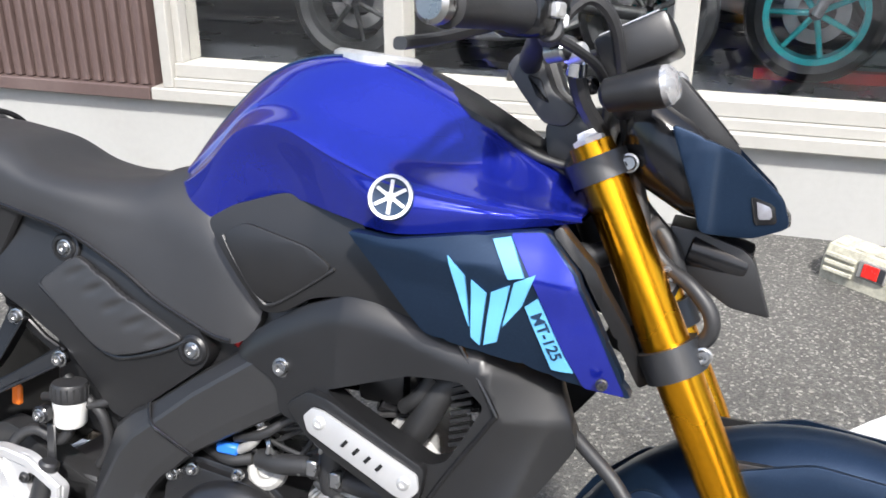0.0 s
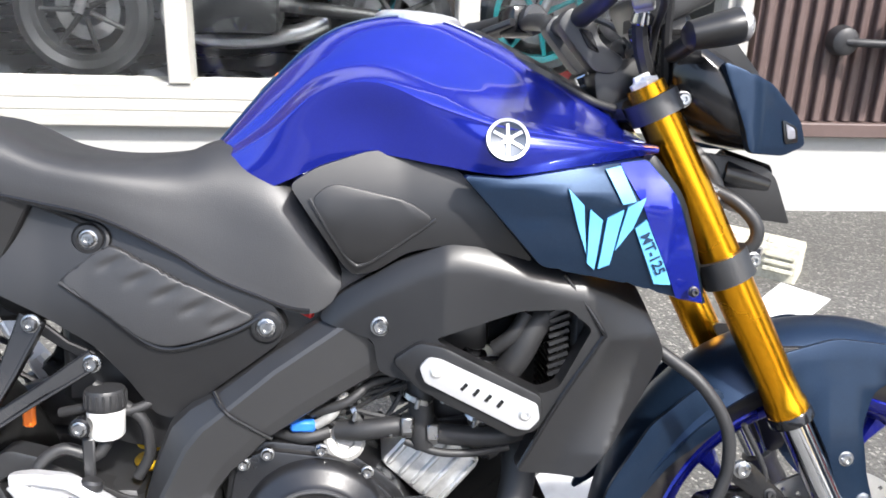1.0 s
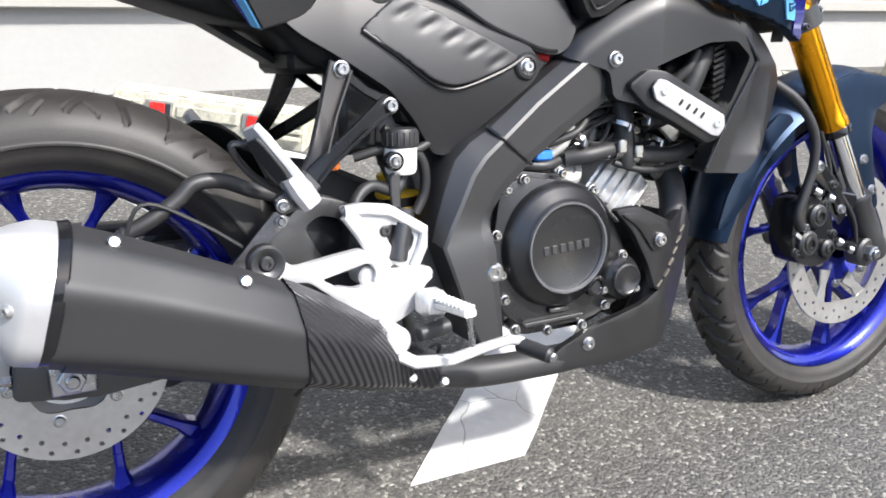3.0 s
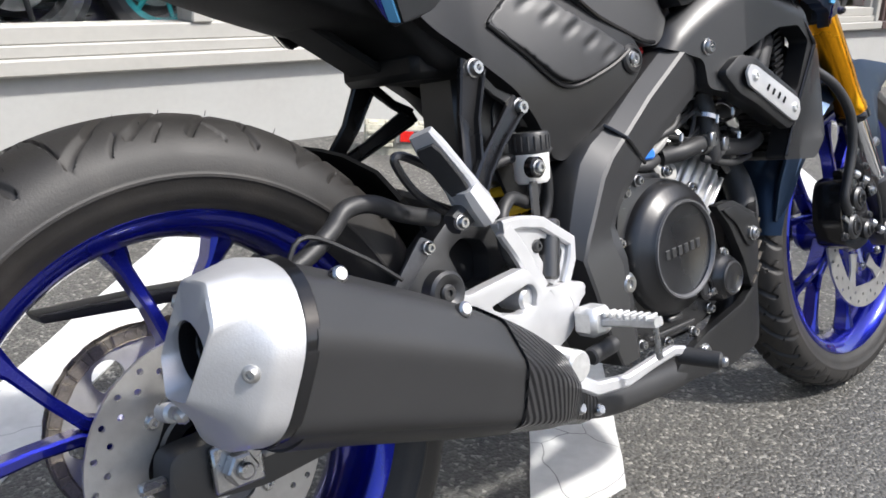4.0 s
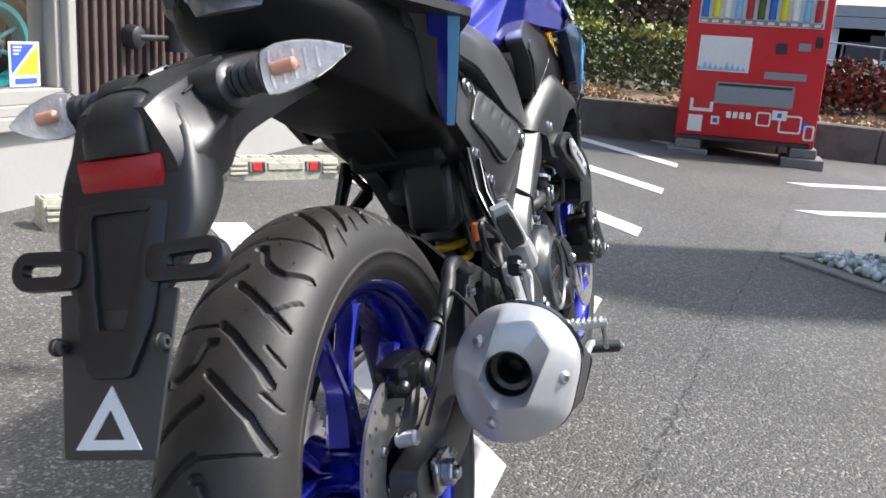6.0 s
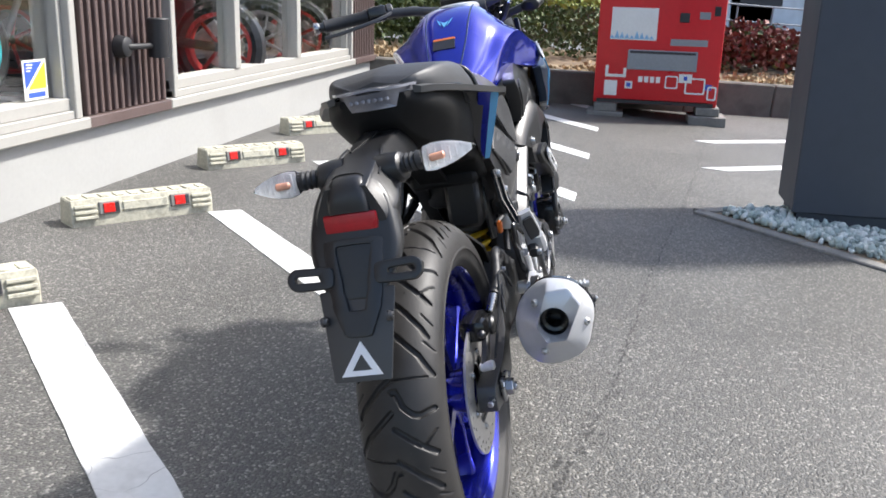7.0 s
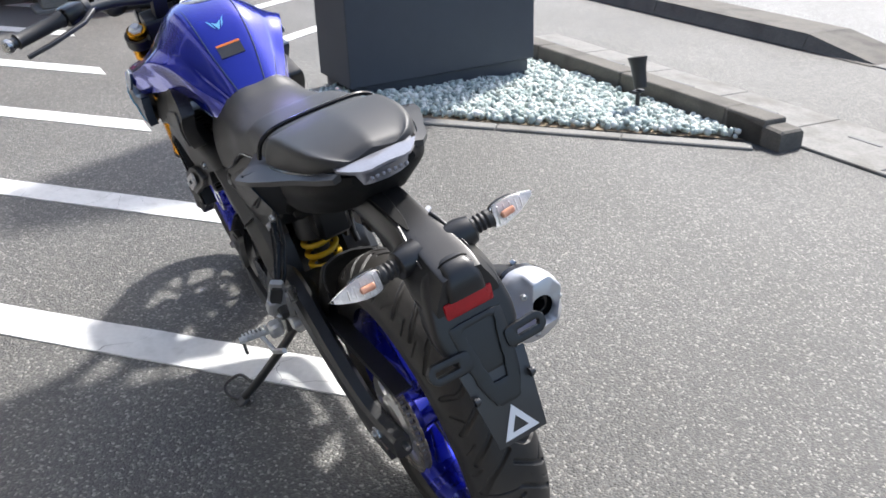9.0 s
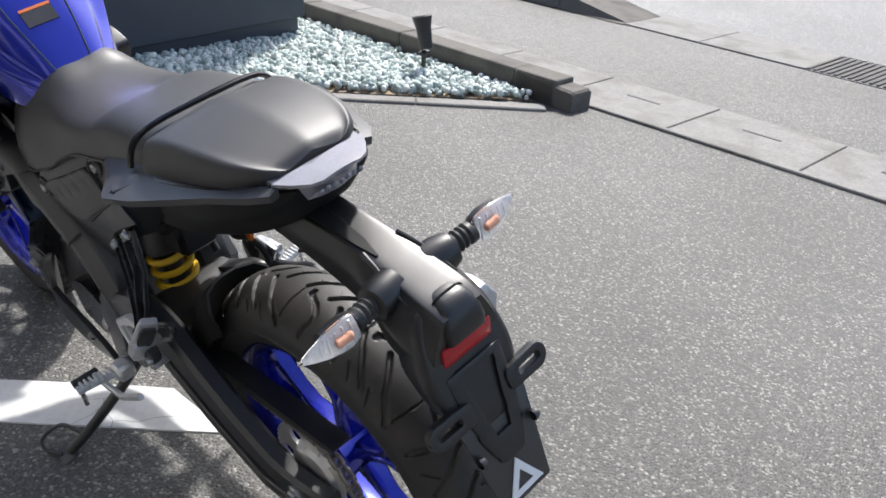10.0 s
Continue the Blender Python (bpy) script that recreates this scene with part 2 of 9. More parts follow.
def add_panel(bm, outline, depth, thick, r=0.012, step=0.03, bevel=0.004, hole=None, seg=2):
    """A bent plate: an outline in (x, z), its outer face at y = depth(x, z) (a number or a function), its body thick metres further in y."""
    f = depth if callable(depth) else (lambda x, z: depth)
    pts = rounded([Vector((x, z)) for x, z in outline], r) if r else [Vector(p) for p in outline]
    tmp = bmesh.new()
    vs = [tmp.verts.new((p.x, 0, p.y)) for p in pts]
    if hole:
        hp = rounded([Vector((x, z)) for x, z in hole], r * 0.7) if r else [Vector(p) for p in hole]
        hs = [tmp.verts.new((p.x, 0, p.y)) for p in hp]
        es = [tmp.edges.new((vs[i], vs[(i + 1) % len(vs)])) for i in range(len(vs))]
        es += [tmp.edges.new((hs[i], hs[(i + 1) % len(hs)])) for i in range(len(hs))]
        bmesh.ops.triangle_fill(tmp, edges=es, use_beauty=True)
    else:
        tmp.faces.new(vs)
    xs, zs = [p.x for p in pts], [p.y for p in pts]
    if callable(depth):
        for axis, lo, hi in ((0, min(xs), max(xs)), (2, min(zs), max(zs))):
            n = int((hi - lo) / step)
            for i in range(1, n + 1):
                co = [0, 0, 0]
                no = [0, 0, 0]
                co[axis], no[axis] = lo + (hi - lo) * i / (n + 1), 1
                bmesh.ops.bisect_plane(tmp, geom=tmp.verts[:] + tmp.edges[:] + tmp.faces[:], plane_co=co, plane_no=no)
    if bevel and callable(depth):
        bmesh.ops.remove_doubles(tmp, verts=tmp.verts[:], dist=0.0028)
    r_ = bmesh.ops.extrude_face_region(tmp, geom=tmp.faces[:])
    back = [g for g in r_["geom"] if isinstance(g, bmesh.types.BMVert)]
    bset = set(back)
    for v in tmp.verts:
        v.co.y = f(v.co.x, v.co.z) + (thick if v in bset else 0.0)
    bmesh.ops.recalc_face_normals(tmp, faces=tmp.faces)
    if bevel:
        rim = [e for e in tmp.edges if len(e.link_faces) == 2 and not (e.verts[0] in bset or e.verts[1] in bset)
               and e.calc_face_angle(0) > 1.0]
        was = np.array([v.co[:] for v in tmp.verts])
        bmesh.ops.bevel(tmp, geom=rim, offset=bevel * 0.6, segments=seg, affect="EDGES", profile=0.6)
        # where a narrow corner throws a point out, pull it back to the plate
        for v in tmp.verts:
            d = ((was - np.array(v.co[:])) ** 2).sum(axis=1)
            k = int(d.argmin())
            if d[k] > (bevel * 1.1) ** 2:
                v.co = Vector(was[k])
    me = bpy.data.meshes.new("tmp")
    tmp.to_mesh(me)
    tmp.free()
    bm.from_mesh(me)
    bpy.data.meshes.remove(me)
    return bm


def panel(outline, depth, thick, r=0.012, step=0.03, bevel=0.004, hole=None, seg=2):
    return add_panel(bmesh.new(), outline, depth, thick, r, step, bevel, hole, seg)


def faired(ob, depth, s=-1, shift=0.0):
    """Gives the outer face of a bent plate the normals of its own surface."""
    me, out, h = ob.data, [], 0.003
    for f in me.polygons:
        for i in f.loop_indices:
            p = me.vertices[me.loops[i].vertex_index].co
            y = depth(p.x, p.z)
            n = Vector((0, 0, 0))
            if abs(p.y - (y if s < 0 else shift - y)) < 0.0012:
                q = Vector(((depth(p.x + h, p.z) - depth(p.x - h, p.z)) / (2 * h), -1.0, (depth(p.x, p.z + h) - depth(p.x, p.z - h)) / (2 * h))).normalized()
                q.y *= -s
                if q.dot(f.normal) > 0.6:
                    n = q
            out.append(n)
    me.normals_split_custom_set(out)
    return ob


def loft(rings, closed=True, caps=True):
    """A skin over rings of points of one count."""
    bm = bmesh.new()
    rows = [[bm.verts.new(p) for p in ring] for ring in rings]
    for p, q in zip(rows, rows[1:]):
        n = len(p)
        for k in range(n if closed else n - 1):
            bm.faces.new((p[k], p[(k + 1) % n], q[(k + 1) % n], q[k]))
    if caps and closed:
        bm.faces.new(rows[0])
        bm.faces.new(rows[-1])
    return bm


def table(stations, x):
    """Values at x, by a smooth line through rows (x, values...)."""
    if x <= stations[0][0]:
        return list(stations[0][1:])
    for i, (p, q) in enumerate(zip(stations, stations[1:])):
        if x <= q[0]:
            a, d = stations[max(i - 1, 0)], stations[min(i + 2, len(stations) - 1)]
            u = (x - p[0]) / (q[0] - p[0])
            out = []
            for va, vb, vc, vd, in zip(a[1:], p[1:], q[1:], d[1:]):
                m0 = (vc - va) / max(q[0] - a[0], 1e-6) * (q[0] - p[0]) if a is not p else vc - vb
                m1 = (vd - vb) / max(d[0] - p[0], 1e-6) * (q[0] - p[0]) if d is not q else vc - vb
                out.append((2 * u ** 3 - 3 * u * u + 1) * vb + (u ** 3 - 2 * u * u + u) * m0 + (3 * u * u - 2 * u ** 3) * vc + (u ** 3 - u * u) * m1)
            return out
    return list(stations[-1][1:])


def text_mesh(text, size, depth=0.001, bold=0.0):
    """Lettering in the built-in font as a bmesh in the xy plane, centred."""
    cu = bpy.data.curves.new("lettering", "FONT")
    cu.body, cu.size, cu.extrude, cu.offset = text, size, depth, bold
    cu.align_x, cu.align_y = "CENTER", "CENTER"
    ob = bpy.data.objects.new("lettering", cu)
    me = bpy.data.meshes.new_from_object(ob)
    bm = bmesh.new()
    bm.from_mesh(me)
    bpy.data.objects.remove(ob)
    bpy.data.curves.remove(cu)
    bpy.data.meshes.remove(me)
    return bm


def moved(bm, m):
    bmesh.ops.transform(bm, matrix=m, verts=bm.verts)
    return bm


def prism(pts, off):
    """A flat plate between corner points and the same points moved by off."""
    bm = bmesh.new()
    a = [bm.verts.new(p) for p in pts]
    b = [bm.verts.new(Vector(p) + Vector(off)) for p in pts]
    bm.faces.new(a)
    bm.faces.new(list(reversed(b)))
    for k in range(len(a)):
        bm.faces.new((a[k], b[k], b[(k + 1) % len(a)], a[(k + 1) % len(a)]))
    bmesh.ops.recalc_face_normals(bm, faces=bm.faces[:])
    bmesh.ops.bevel(bm, geom=bm.edges[:], offset=0.0012, segments=2, affect="EDGES", clamp_overlap=True)
    return bm


def mirrored(bm):
    """The same shape on the other side of the machine."""
    for v in bm.verts:
        v.co.y = -v.co.y
    bmesh.ops.reverse_faces(bm, faces=bm.faces)
    return bm
ASPHALT = asphalt_material("asphalt", (0.0635, 0.0617, 0.0570), (0.272, 0.262, 0.237), 0.62)
ROAD_ASPHALT = asphalt_material("road_asphalt", (0.11, 0.11, 0.11), (0.36, 0.36, 0.35), 0.4)
LINE_PAINT = material("line_paint", (0.60, 0.60, 0.59), 0.7, vary=0.08, scale=8, bump=0.5, bump_scale=160, second=(0.42, 0.42, 0.41), second_scale=14, second_amount=0.45)
STOP_CONCRETE = material("stop_concrete", (0.47, 0.45, 0.36), 0.85, vary=0.25, scale=14, bump=0.6, bump_scale=120, second=(0.24, 0.23, 0.19), second_scale=22, second_amount=0.7)
KERB_CONCRETE = material("kerb_concrete", (0.125, 0.115, 0.10), 0.9, vary=0.3, scale=12, bump=0.9, bump_scale=90, second=(0.06, 0.055, 0.05), second_scale=6, second_amount=0.7)
PALE_CONCRETE = material("pale_concrete", (0.205, 0.198, 0.184), 0.85, vary=0.28, scale=10, bump=0.6, bump_scale=110, second=(0.13, 0.12, 0.105), second_scale=4, second_amount=0.75)
PLASTER = material("plaster", (0.385, 0.383, 0.367), 0.8, vary=0.05, scale=5, bump=0.3, bump_scale=150, second=(0.32, 0.313, 0.295), second_scale=2.5, second_amount=0.4)
SASH = material("sash", (0.38, 0.368, 0.338), 0.42, vary=0.05, scale=6)
BROWN_STEEL = material("brown_steel", (0.105, 0.072, 0.066), 0.45, vary=0.12, scale=7, second=(0.16, 0.12, 0.11), second_scale=4, second_amount=0.4)
PANE = glass("pane", (0.93, 0.95, 0.95), 0.0, 1.5)
CLEAR_LENS = glass("clear_lens", (0.96, 0.96, 0.96), 0.06, 1.45)
BLACK_LAMP = material("black_lamp", (0.02, 0.02, 0.022), 0.5, vary=0.2)
SHOP_FLOOR = material("shop_floor", (0.06, 0.065, 0.075), 0.3, vary=0.15, scale=3)
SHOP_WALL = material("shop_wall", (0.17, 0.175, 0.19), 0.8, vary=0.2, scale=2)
DARK_THINGS = material("dark_things", (0.018, 0.019, 0.021), 0.45, vary=0.3, scale=9)
TEAL = material("teal_paint", (0.03, 0.42, 0.46), 0.35, vary=0.08)
SHOP_RED = material("shop_red", (0.45, 0.03, 0.03), 0.4, vary=0.1)
SHOP_BLUE = material("shop_blue", (0.03, 0.16, 0.55), 0.35, vary=0.1)
SHOP_SILVER = material("shop_silver", (0.55, 0.55, 0.56), 0.35, 0.8, vary=0.15)
SIGN_STEEL = material("sign_steel", (0.050, 0.058, 0.075), 0.55, vary=0.07, scale=2, second=(0.07, 0.075, 0.09), second_scale=1.2, second_amount=0.4)
PEBBLE = material("pebble", (0.42, 0.52, 0.47), 0.75, vary=0.2, scale=20, bump=0.3)
SOIL = material("soil", (0.20, 0.15, 0.10), 0.95, vary=0.35, scale=14, bump=1.0, bump_scale=60, second=(0.38, 0.30, 0.19), second_scale=9, second_amount=0.8)
LEAF = material("leaf", (0.055, 0.085, 0.025), 0.55, vary=0.4, scale=30, second=(0.16, 0.19, 0.05), second_scale=5, second_amount=0.6)
YOUNG_LEAF = material("young_leaf", (0.24, 0.28, 0.06), 0.55, vary=0.3, scale=30)
RED_LEAF = material("red_leaf", (0.15, 0.035, 0.025), 0.55, vary=0.4, scale=30)
PALE_FLOWER = material("pale_flower", (0.75, 0.55, 0.52), 0.7, vary=0.25, scale=30)
DRY_GRASS = material("dry_grass", (0.36, 0.27, 0.16), 0.9, vary=0.35, scale=30)
VENDING_RED = material("vending_red", (0.62, 0.016, 0.024), 0.35, vary=0.05, scale=3)
VENDING_WHITE = material("vending_white", (0.78, 0.78, 0.76), 0.4, vary=0.05)
VENDING_GREY = material("vending_grey", (0.26, 0.28, 0.30), 0.4, vary=0.1)
VENDING_DARK = material("vending_dark", (0.03, 0.03, 0.035), 0.4, vary=0.2)
PICTURE_BLUE = material("picture_blue", (0.25, 0.5, 0.72), 0.5, vary=0.2, scale=20)
YELLOW = material("sticker_yellow", (0.75, 0.68, 0.04), 0.5, vary=0.05)
STICKER_BLUE = material("sticker_blue", (0.04, 0.10, 0.50), 0.5, vary=0.05)
REFLECTOR_RED = material("reflector_red", (0.62, 0.02, 0.015), 0.25, vary=0.1, scale=60)
FAR_HAZE = material("far_houses", (0.55, 0.58, 0.62), 0.9, vary=0.15, scale=0.3)

# fine cracks across the painted lines
lt = LINE_PAINT.node_tree
lc = lt.nodes.new("ShaderNodeTexCoord")
lw = lt.nodes.new("ShaderNodeTexNoise")
lw.inputs["Scale"].default_value = 9.0
lv = lt.nodes.new("ShaderNodeTexVoronoi")
lv.feature = "DISTANCE_TO_EDGE"
lv.inputs["Scale"].default_value = 6.5
la = lt.nodes.new("ShaderNodeMix")
la.data_type = "VECTOR"
la.inputs["Factor"].default_value = 0.05
lt.links.new(lc.outputs["Object"], lw.inputs["Vector"])
lt.links.new(lc.outputs["Object"], la.inputs["A"])
lt.links.new(lw.outputs["Color"], la.inputs["B"])
lt.links.new(la.outputs["Result"], lv.inputs["Vector"])
lr = lt.nodes.new("ShaderNodeMapRange")
lr.inputs["From Min"].default_value, lr.inputs["From Max"].default_value = 0.0, 0.007
lr.inputs["To Min"].default_value, lr.inputs["To Max"].default_value = 1.0, 0.0
lt.links.new(lv.outputs["Distance"], lr.inputs["Value"])
lk = lt.nodes.new("ShaderNodeTexNoise")
lk.inputs["Scale"].default_value = 2.3
lt.links.new(lc.outputs["Object"], lk.inputs["Vector"])
lg = lt.nodes.new("ShaderNodeMapRange")
lg.inputs["From Min"].default_value, lg.inputs["From Max"].default_value = 0.48, 0.60
lt.links.new(lk.outputs["Fac"], lg.inputs["Value"])
lm_mul = lt.nodes.new("ShaderNodeMath")
lm_mul.operation = "MULTIPLY"
lt.links.new(lr.outputs["Result"], lm_mul.inputs[0])
lt.links.new(lg.outputs["Result"], lm_mul.inputs[1])
lx = lt.nodes.new("ShaderNodeMix")
lx.data_type = "RGBA"
lx.inputs["B"].default_value = (0.12, 0.12, 0.12, 1)
lb = lt.nodes["Principled BSDF"]
lt.links.new(lb.inputs["Base Color"].links[0].from_socket, lx.inputs["A"])
lt.links.new(lm_mul.outputs[0], lx.inputs["Factor"])
lt.links.new(lx.outputs["Result"], lb.inputs["Base Color"])
CRACK = material("tar_seam", (0.035, 0.034, 0.033), 0.75, vary=0.3, scale=30, bump=0.5, bump_scale=200)
# ---- ground, road and lines ----
def slab(x0, x1, y0, y1, z0, z1):
    return box(x0, x1, y0, y1, z0, z1)


bm = bmesh.new()
bmesh.ops.create_grid(bm, x_segments=60, y_segments=60, size=400)
structure("ground", bm, ASPHALT, "worn grey asphalt of the car park", "ground")

bm = box(-60, 60, -60, -4.95, -0.02, 0.004)
structure("road", bm, ROAD_ASPHALT, "pale worn asphalt of the street", "road")

GUTTER = tagged(new("gutter"), "concrete gutter of cover slabs with lifting slots", "gutter", "", "structure")
GUTTER.matrix_world = SLOPE
slot = None
for k in range(14):
    x0 = 4.1 - 0.62 * k
    bm = bmesh.new()
    add_box(bm, x0 - 0.612, x0, -3.18, -2.66, -0.05, 0.008, 0.004)
    part("slab", bm, PALE_CONCRETE, GUTTER, smooth=False)
    bm = box(x0 - 0.40, x0 - 0.22, -2.975, -2.955, 0.004, 0.0105)
    part("lifting_slot", bm, VENDING_DARK, GUTTER, "dark lifting slot", smooth=False)
bm = box(-8, 8, -2.66, -2.632, -0.05, 0.014, 0.004)
part("rim", bm, PALE_CONCRETE, GUTTER, smooth=False)

CHANNEL = tagged(new("street_channel"), "pale concrete channel along the street edge with a steel grate", "gutter", "", "structure")
CHANNEL.matrix_world = SLOPE
for k in range(18):
    x0 = 6.0 - 0.7 * k
    if 0.55 < x0 - 0.35 < 1.1:
        continue
    part("slab", box(x0 - 0.694, x0, -4.93, -4.38, -0.05, 0.010, 0.004), PALE_CONCRETE, CHANNEL, smooth=False)
part("grate_frame", box(0.5, 1.12, -4.93, -4.38, -0.05, 0.004), VENDING_DARK, CHANNEL, "dark steel grate frame", smooth=False)
for k in range(15):
    x0 = 0.53 + 0.04 * k
    part("grate_bar", box(x0, x0 + 0.018, -4.91, -4.40, -0.02, 0.012, 0.002), KERB_CONCRETE, CHANNEL, "rusty steel grate bar", smooth=False)

# slanting bay lines, cut square at the wall end and level at the open end
def bay_line(x_near, y_near, x_far, y_far, width=0.147):
    bm = bmesh.new()
    n, steps = 26, []
    d = Vector((x_far - x_near, y_far - y_near, 0)).normalized()
    side = Vector((d.y, -d.x, 0))
    for i in range(n + 1):
        u = i / n
        c = Vector((x_near, y_near, 0)).lerp(Vector((x_far, y_far, 0)), u)
        row = []
        for s in (-1, 1):
            p = c + side * s * width / 2
            if i == 0:
                p += d * (s * width / 2)
            p += side * s * 0.004 * noise.noise(p * 9) + d * 0.006 * noise.noise(p * 13) * (i in (0, n))
            row.append(p)
        steps.append(row)
    lo, hi = [], []
    for a, b in steps:
        lo.append((bm.verts.new((a.x, a.y, 0.0)), bm.verts.new((b.x, b.y, 0.0))))
        hi.append((bm.verts.new((a.x, a.y, 0.004)), bm.verts.new((b.x, b.y, 0.004))))
    for i in range(n):
        bm.faces.new((hi[i][0], hi[i][1], hi[i + 1][1], hi[i + 1][0]))
        bm.faces.new((lo[i][0], hi[i][0], hi[i + 1][0], lo[i + 1][0]))
        bm.faces.new((lo[i][1], hi[i][1], hi[i + 1][1], lo[i + 1][1]))
    bm.faces.new((lo[0][0], lo[0][1], hi[0][1], hi[0][0]))
    bm.faces.new((lo[n][0], lo[n][1], hi[n][1], hi[n][0]))
    ob = structure("bay_line", bm, LINE_PAINT, "worn white painted parking bay line on the asphalt", "road marking")
    ob["group"] = "parking bay lines"


for k in range(-1, 6):
    bay_line(0.575 + 1.27 * k - 1.27 * 0, -0.017 - 0.011 * k, 2.005 + 1.257 * k, 1.40 - 0.02 * k)
for (x0, y0), (x1, y1) in (((4.43, -0.85), (5.2, -1.85)), ((5.60, -0.87), (6.6, -2.15))):
    bay_line(x0, y0, x1, y1, 0.12)

# a dark, broken tar seam along the bays
rnd = random.Random(31)
bm = bmesh.new()
way = spline([Vector(p) for p in ((5.6, -0.88, 0), (4.2, -0.71, 0), (3.3, -0.60, 0), (1.9, -0.40, 0), (0.8, -0.275, 0), (0.2, -0.16, 0), (-0.2, -0.10, 0))], 60)
for i, (p, q) in enumerate(zip(way, way[1:])):
    if rnd.random() < 0.30:
        continue
    d = (q - p).normalized()
    side = Vector((d.y, -d.x, 0))
    j = side * rnd.uniform(-0.008, 0.008)
    w0, w1 = rnd.uniform(0.0008, 0.004), rnd.uniform(0.0008, 0.0045)
    bm.faces.new([bm.verts.new(v + Vector((0, 0, 0.0012))) for v in (p + j - side * w0, p + j + side * w0, q + j + side * w1, q + j - side * w1)])
    if rnd.random() < 0.35:
        c = p + side * rnd.uniform(-0.03, 0.03)
        r = rnd.uniform(0.003, 0.008)
        bm.faces.new([bm.verts.new(c + Vector((r * rnd.uniform(0.6, 1.2) * math.cos(a), r * math.sin(a), 0.0013))) for a in (0.0, 1.05, 2.1, 3.14, 4.2, 5.25)])
structure("tar_seam", bm, CRACK, "thin broken dark tar seam in the asphalt", "road seam")

# ---- wheel stops ----
def wheel_stop():
    ob = new("wheel_stop")
    bm = bmesh.new()
    prof = [(-0.06, 0.0), (-0.055, 0.055), (-0.035, 0.10), (0.055, 0.10), (0.06, 0.0)]
    xs = [-0.30, -0.295, 0.295, 0.30]
    sc = [0.93, 1.0, 1.0, 0.93]
    bm.free()
    bm = loft([[Vector((x, y * s, z * (s if z > 0 else 1))) for y, z in prof] for x, s in zip(xs, sc)])
    part("body", bm, STOP_CONCRETE, ob, smooth=False)
    tilt = math.atan2(0.055, 0.005)
    m = Matrix.Translation((0, -0.0575, 0.03)) @ Euler((tilt - math.pi / 2, 0, 0)).to_matrix().to_4x4()
    face = Matrix.Translation((0, -0.059, 0.045)) @ Euler((radians(-14), 0, 0)).to_matrix().to_4x4()
    for s in (-1, 1):
        part("reflector_frame", moved(box(s * 0.15 - 0.042, s * 0.15 + 0.042, -0.005, 0.01, -0.004, 0.046, 0.003), face), PALE_CONCRETE, ob, smooth=False)
        part("reflector", moved(box(s * 0.15 - 0.026, s * 0.15 + 0.020, -0.009, 0.0, 0.002, 0.04, 0.002), face), REFLECTOR_RED, ob, "red reflector plate", smooth=False)
        part("socket", moved(box(s * 0.15 + 0.022, s * 0.15 + 0.038, -0.0065, 0.0, 0.002, 0.04), face), VENDING_DARK, ob, smooth=False)
    part("rib_panel", moved(box(-0.095, 0.095, -0.0035, 0.01, 0.004, 0.04, 0.003), face), STOP_CONCRETE, ob, smooth=False)
    for sx in (-1, 1):
        for k in range(3):
            z = 0.0 + 0.022 * k
            part("rib", moved(box(sx * 0.245 - 0.045, sx * 0.245 + 0.045, -0.008, 0.004, z - 0.018, z - 0.004, 0.003), face), STOP_CONCRETE, ob, smooth=False)
    top = [part("stud", box(-0.27 + 0.06 * k - 0.018, -0.27 + 0.06 * k + 0.018, -0.02, 0.03, 0.098, 0.106, 0.003), STOP_CONCRETE, ob, smooth=False) for k in range(10)]
    return ob


stop = wheel_stop()
tagged(stop, "weathered beige concrete wheel stop with two red reflectors", "wheel stop", "wheel stops along the wall")
turn = math.degrees(math.atan2(-0.165, 0.235))
stop.matrix_world = SLOPE @ pose(0.575, 1.645, 0.0, 0, 0, turn)
for k in range(-1, 6):
    if k:
        copy_thing(stop, SLOPE @ pose(0.575 + 1.205 * k, 1.645 + 0.022 * k, 0.0, 0, 0, turn))

# ---- the shop: wall, windows, panels ----
WALL_Y = 2.06
wall_m = Matrix.Translation((0, WALL_Y, 0)) @ UPRIGHT
bm = bmesh.new()
add_box(bm, -4.0, 6.75, 0.0, 0.16, -0.3, 0.285)
add_box(bm, -4.0, 6.75, 0.0, 0.16, 2.35, 3.4)
structure("wall_north", bm, PLASTER, "off-white painted plaster wall of a shop front", "wall", at=wall_m)
bm = box(6.59, 6.75, 0.16, 6.0, -0.3, 3.4)
structure("wall_east", bm, PLASTER, "off-white painted plaster end wall", "wall", at=wall_m)
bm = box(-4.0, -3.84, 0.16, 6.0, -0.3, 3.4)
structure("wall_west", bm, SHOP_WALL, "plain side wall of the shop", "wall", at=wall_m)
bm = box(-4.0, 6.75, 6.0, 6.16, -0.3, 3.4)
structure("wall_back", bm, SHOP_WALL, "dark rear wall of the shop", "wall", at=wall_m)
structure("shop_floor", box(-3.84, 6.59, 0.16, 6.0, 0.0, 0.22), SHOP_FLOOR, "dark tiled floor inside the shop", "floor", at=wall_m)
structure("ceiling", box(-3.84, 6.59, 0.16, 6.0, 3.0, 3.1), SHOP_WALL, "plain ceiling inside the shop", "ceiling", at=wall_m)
structure("roof", box(-4.4, 7.1, -0.25, 6.4, 3.4, 3.55), BROWN_STEEL, "brown metal roof edge", "roof", at=wall_m)


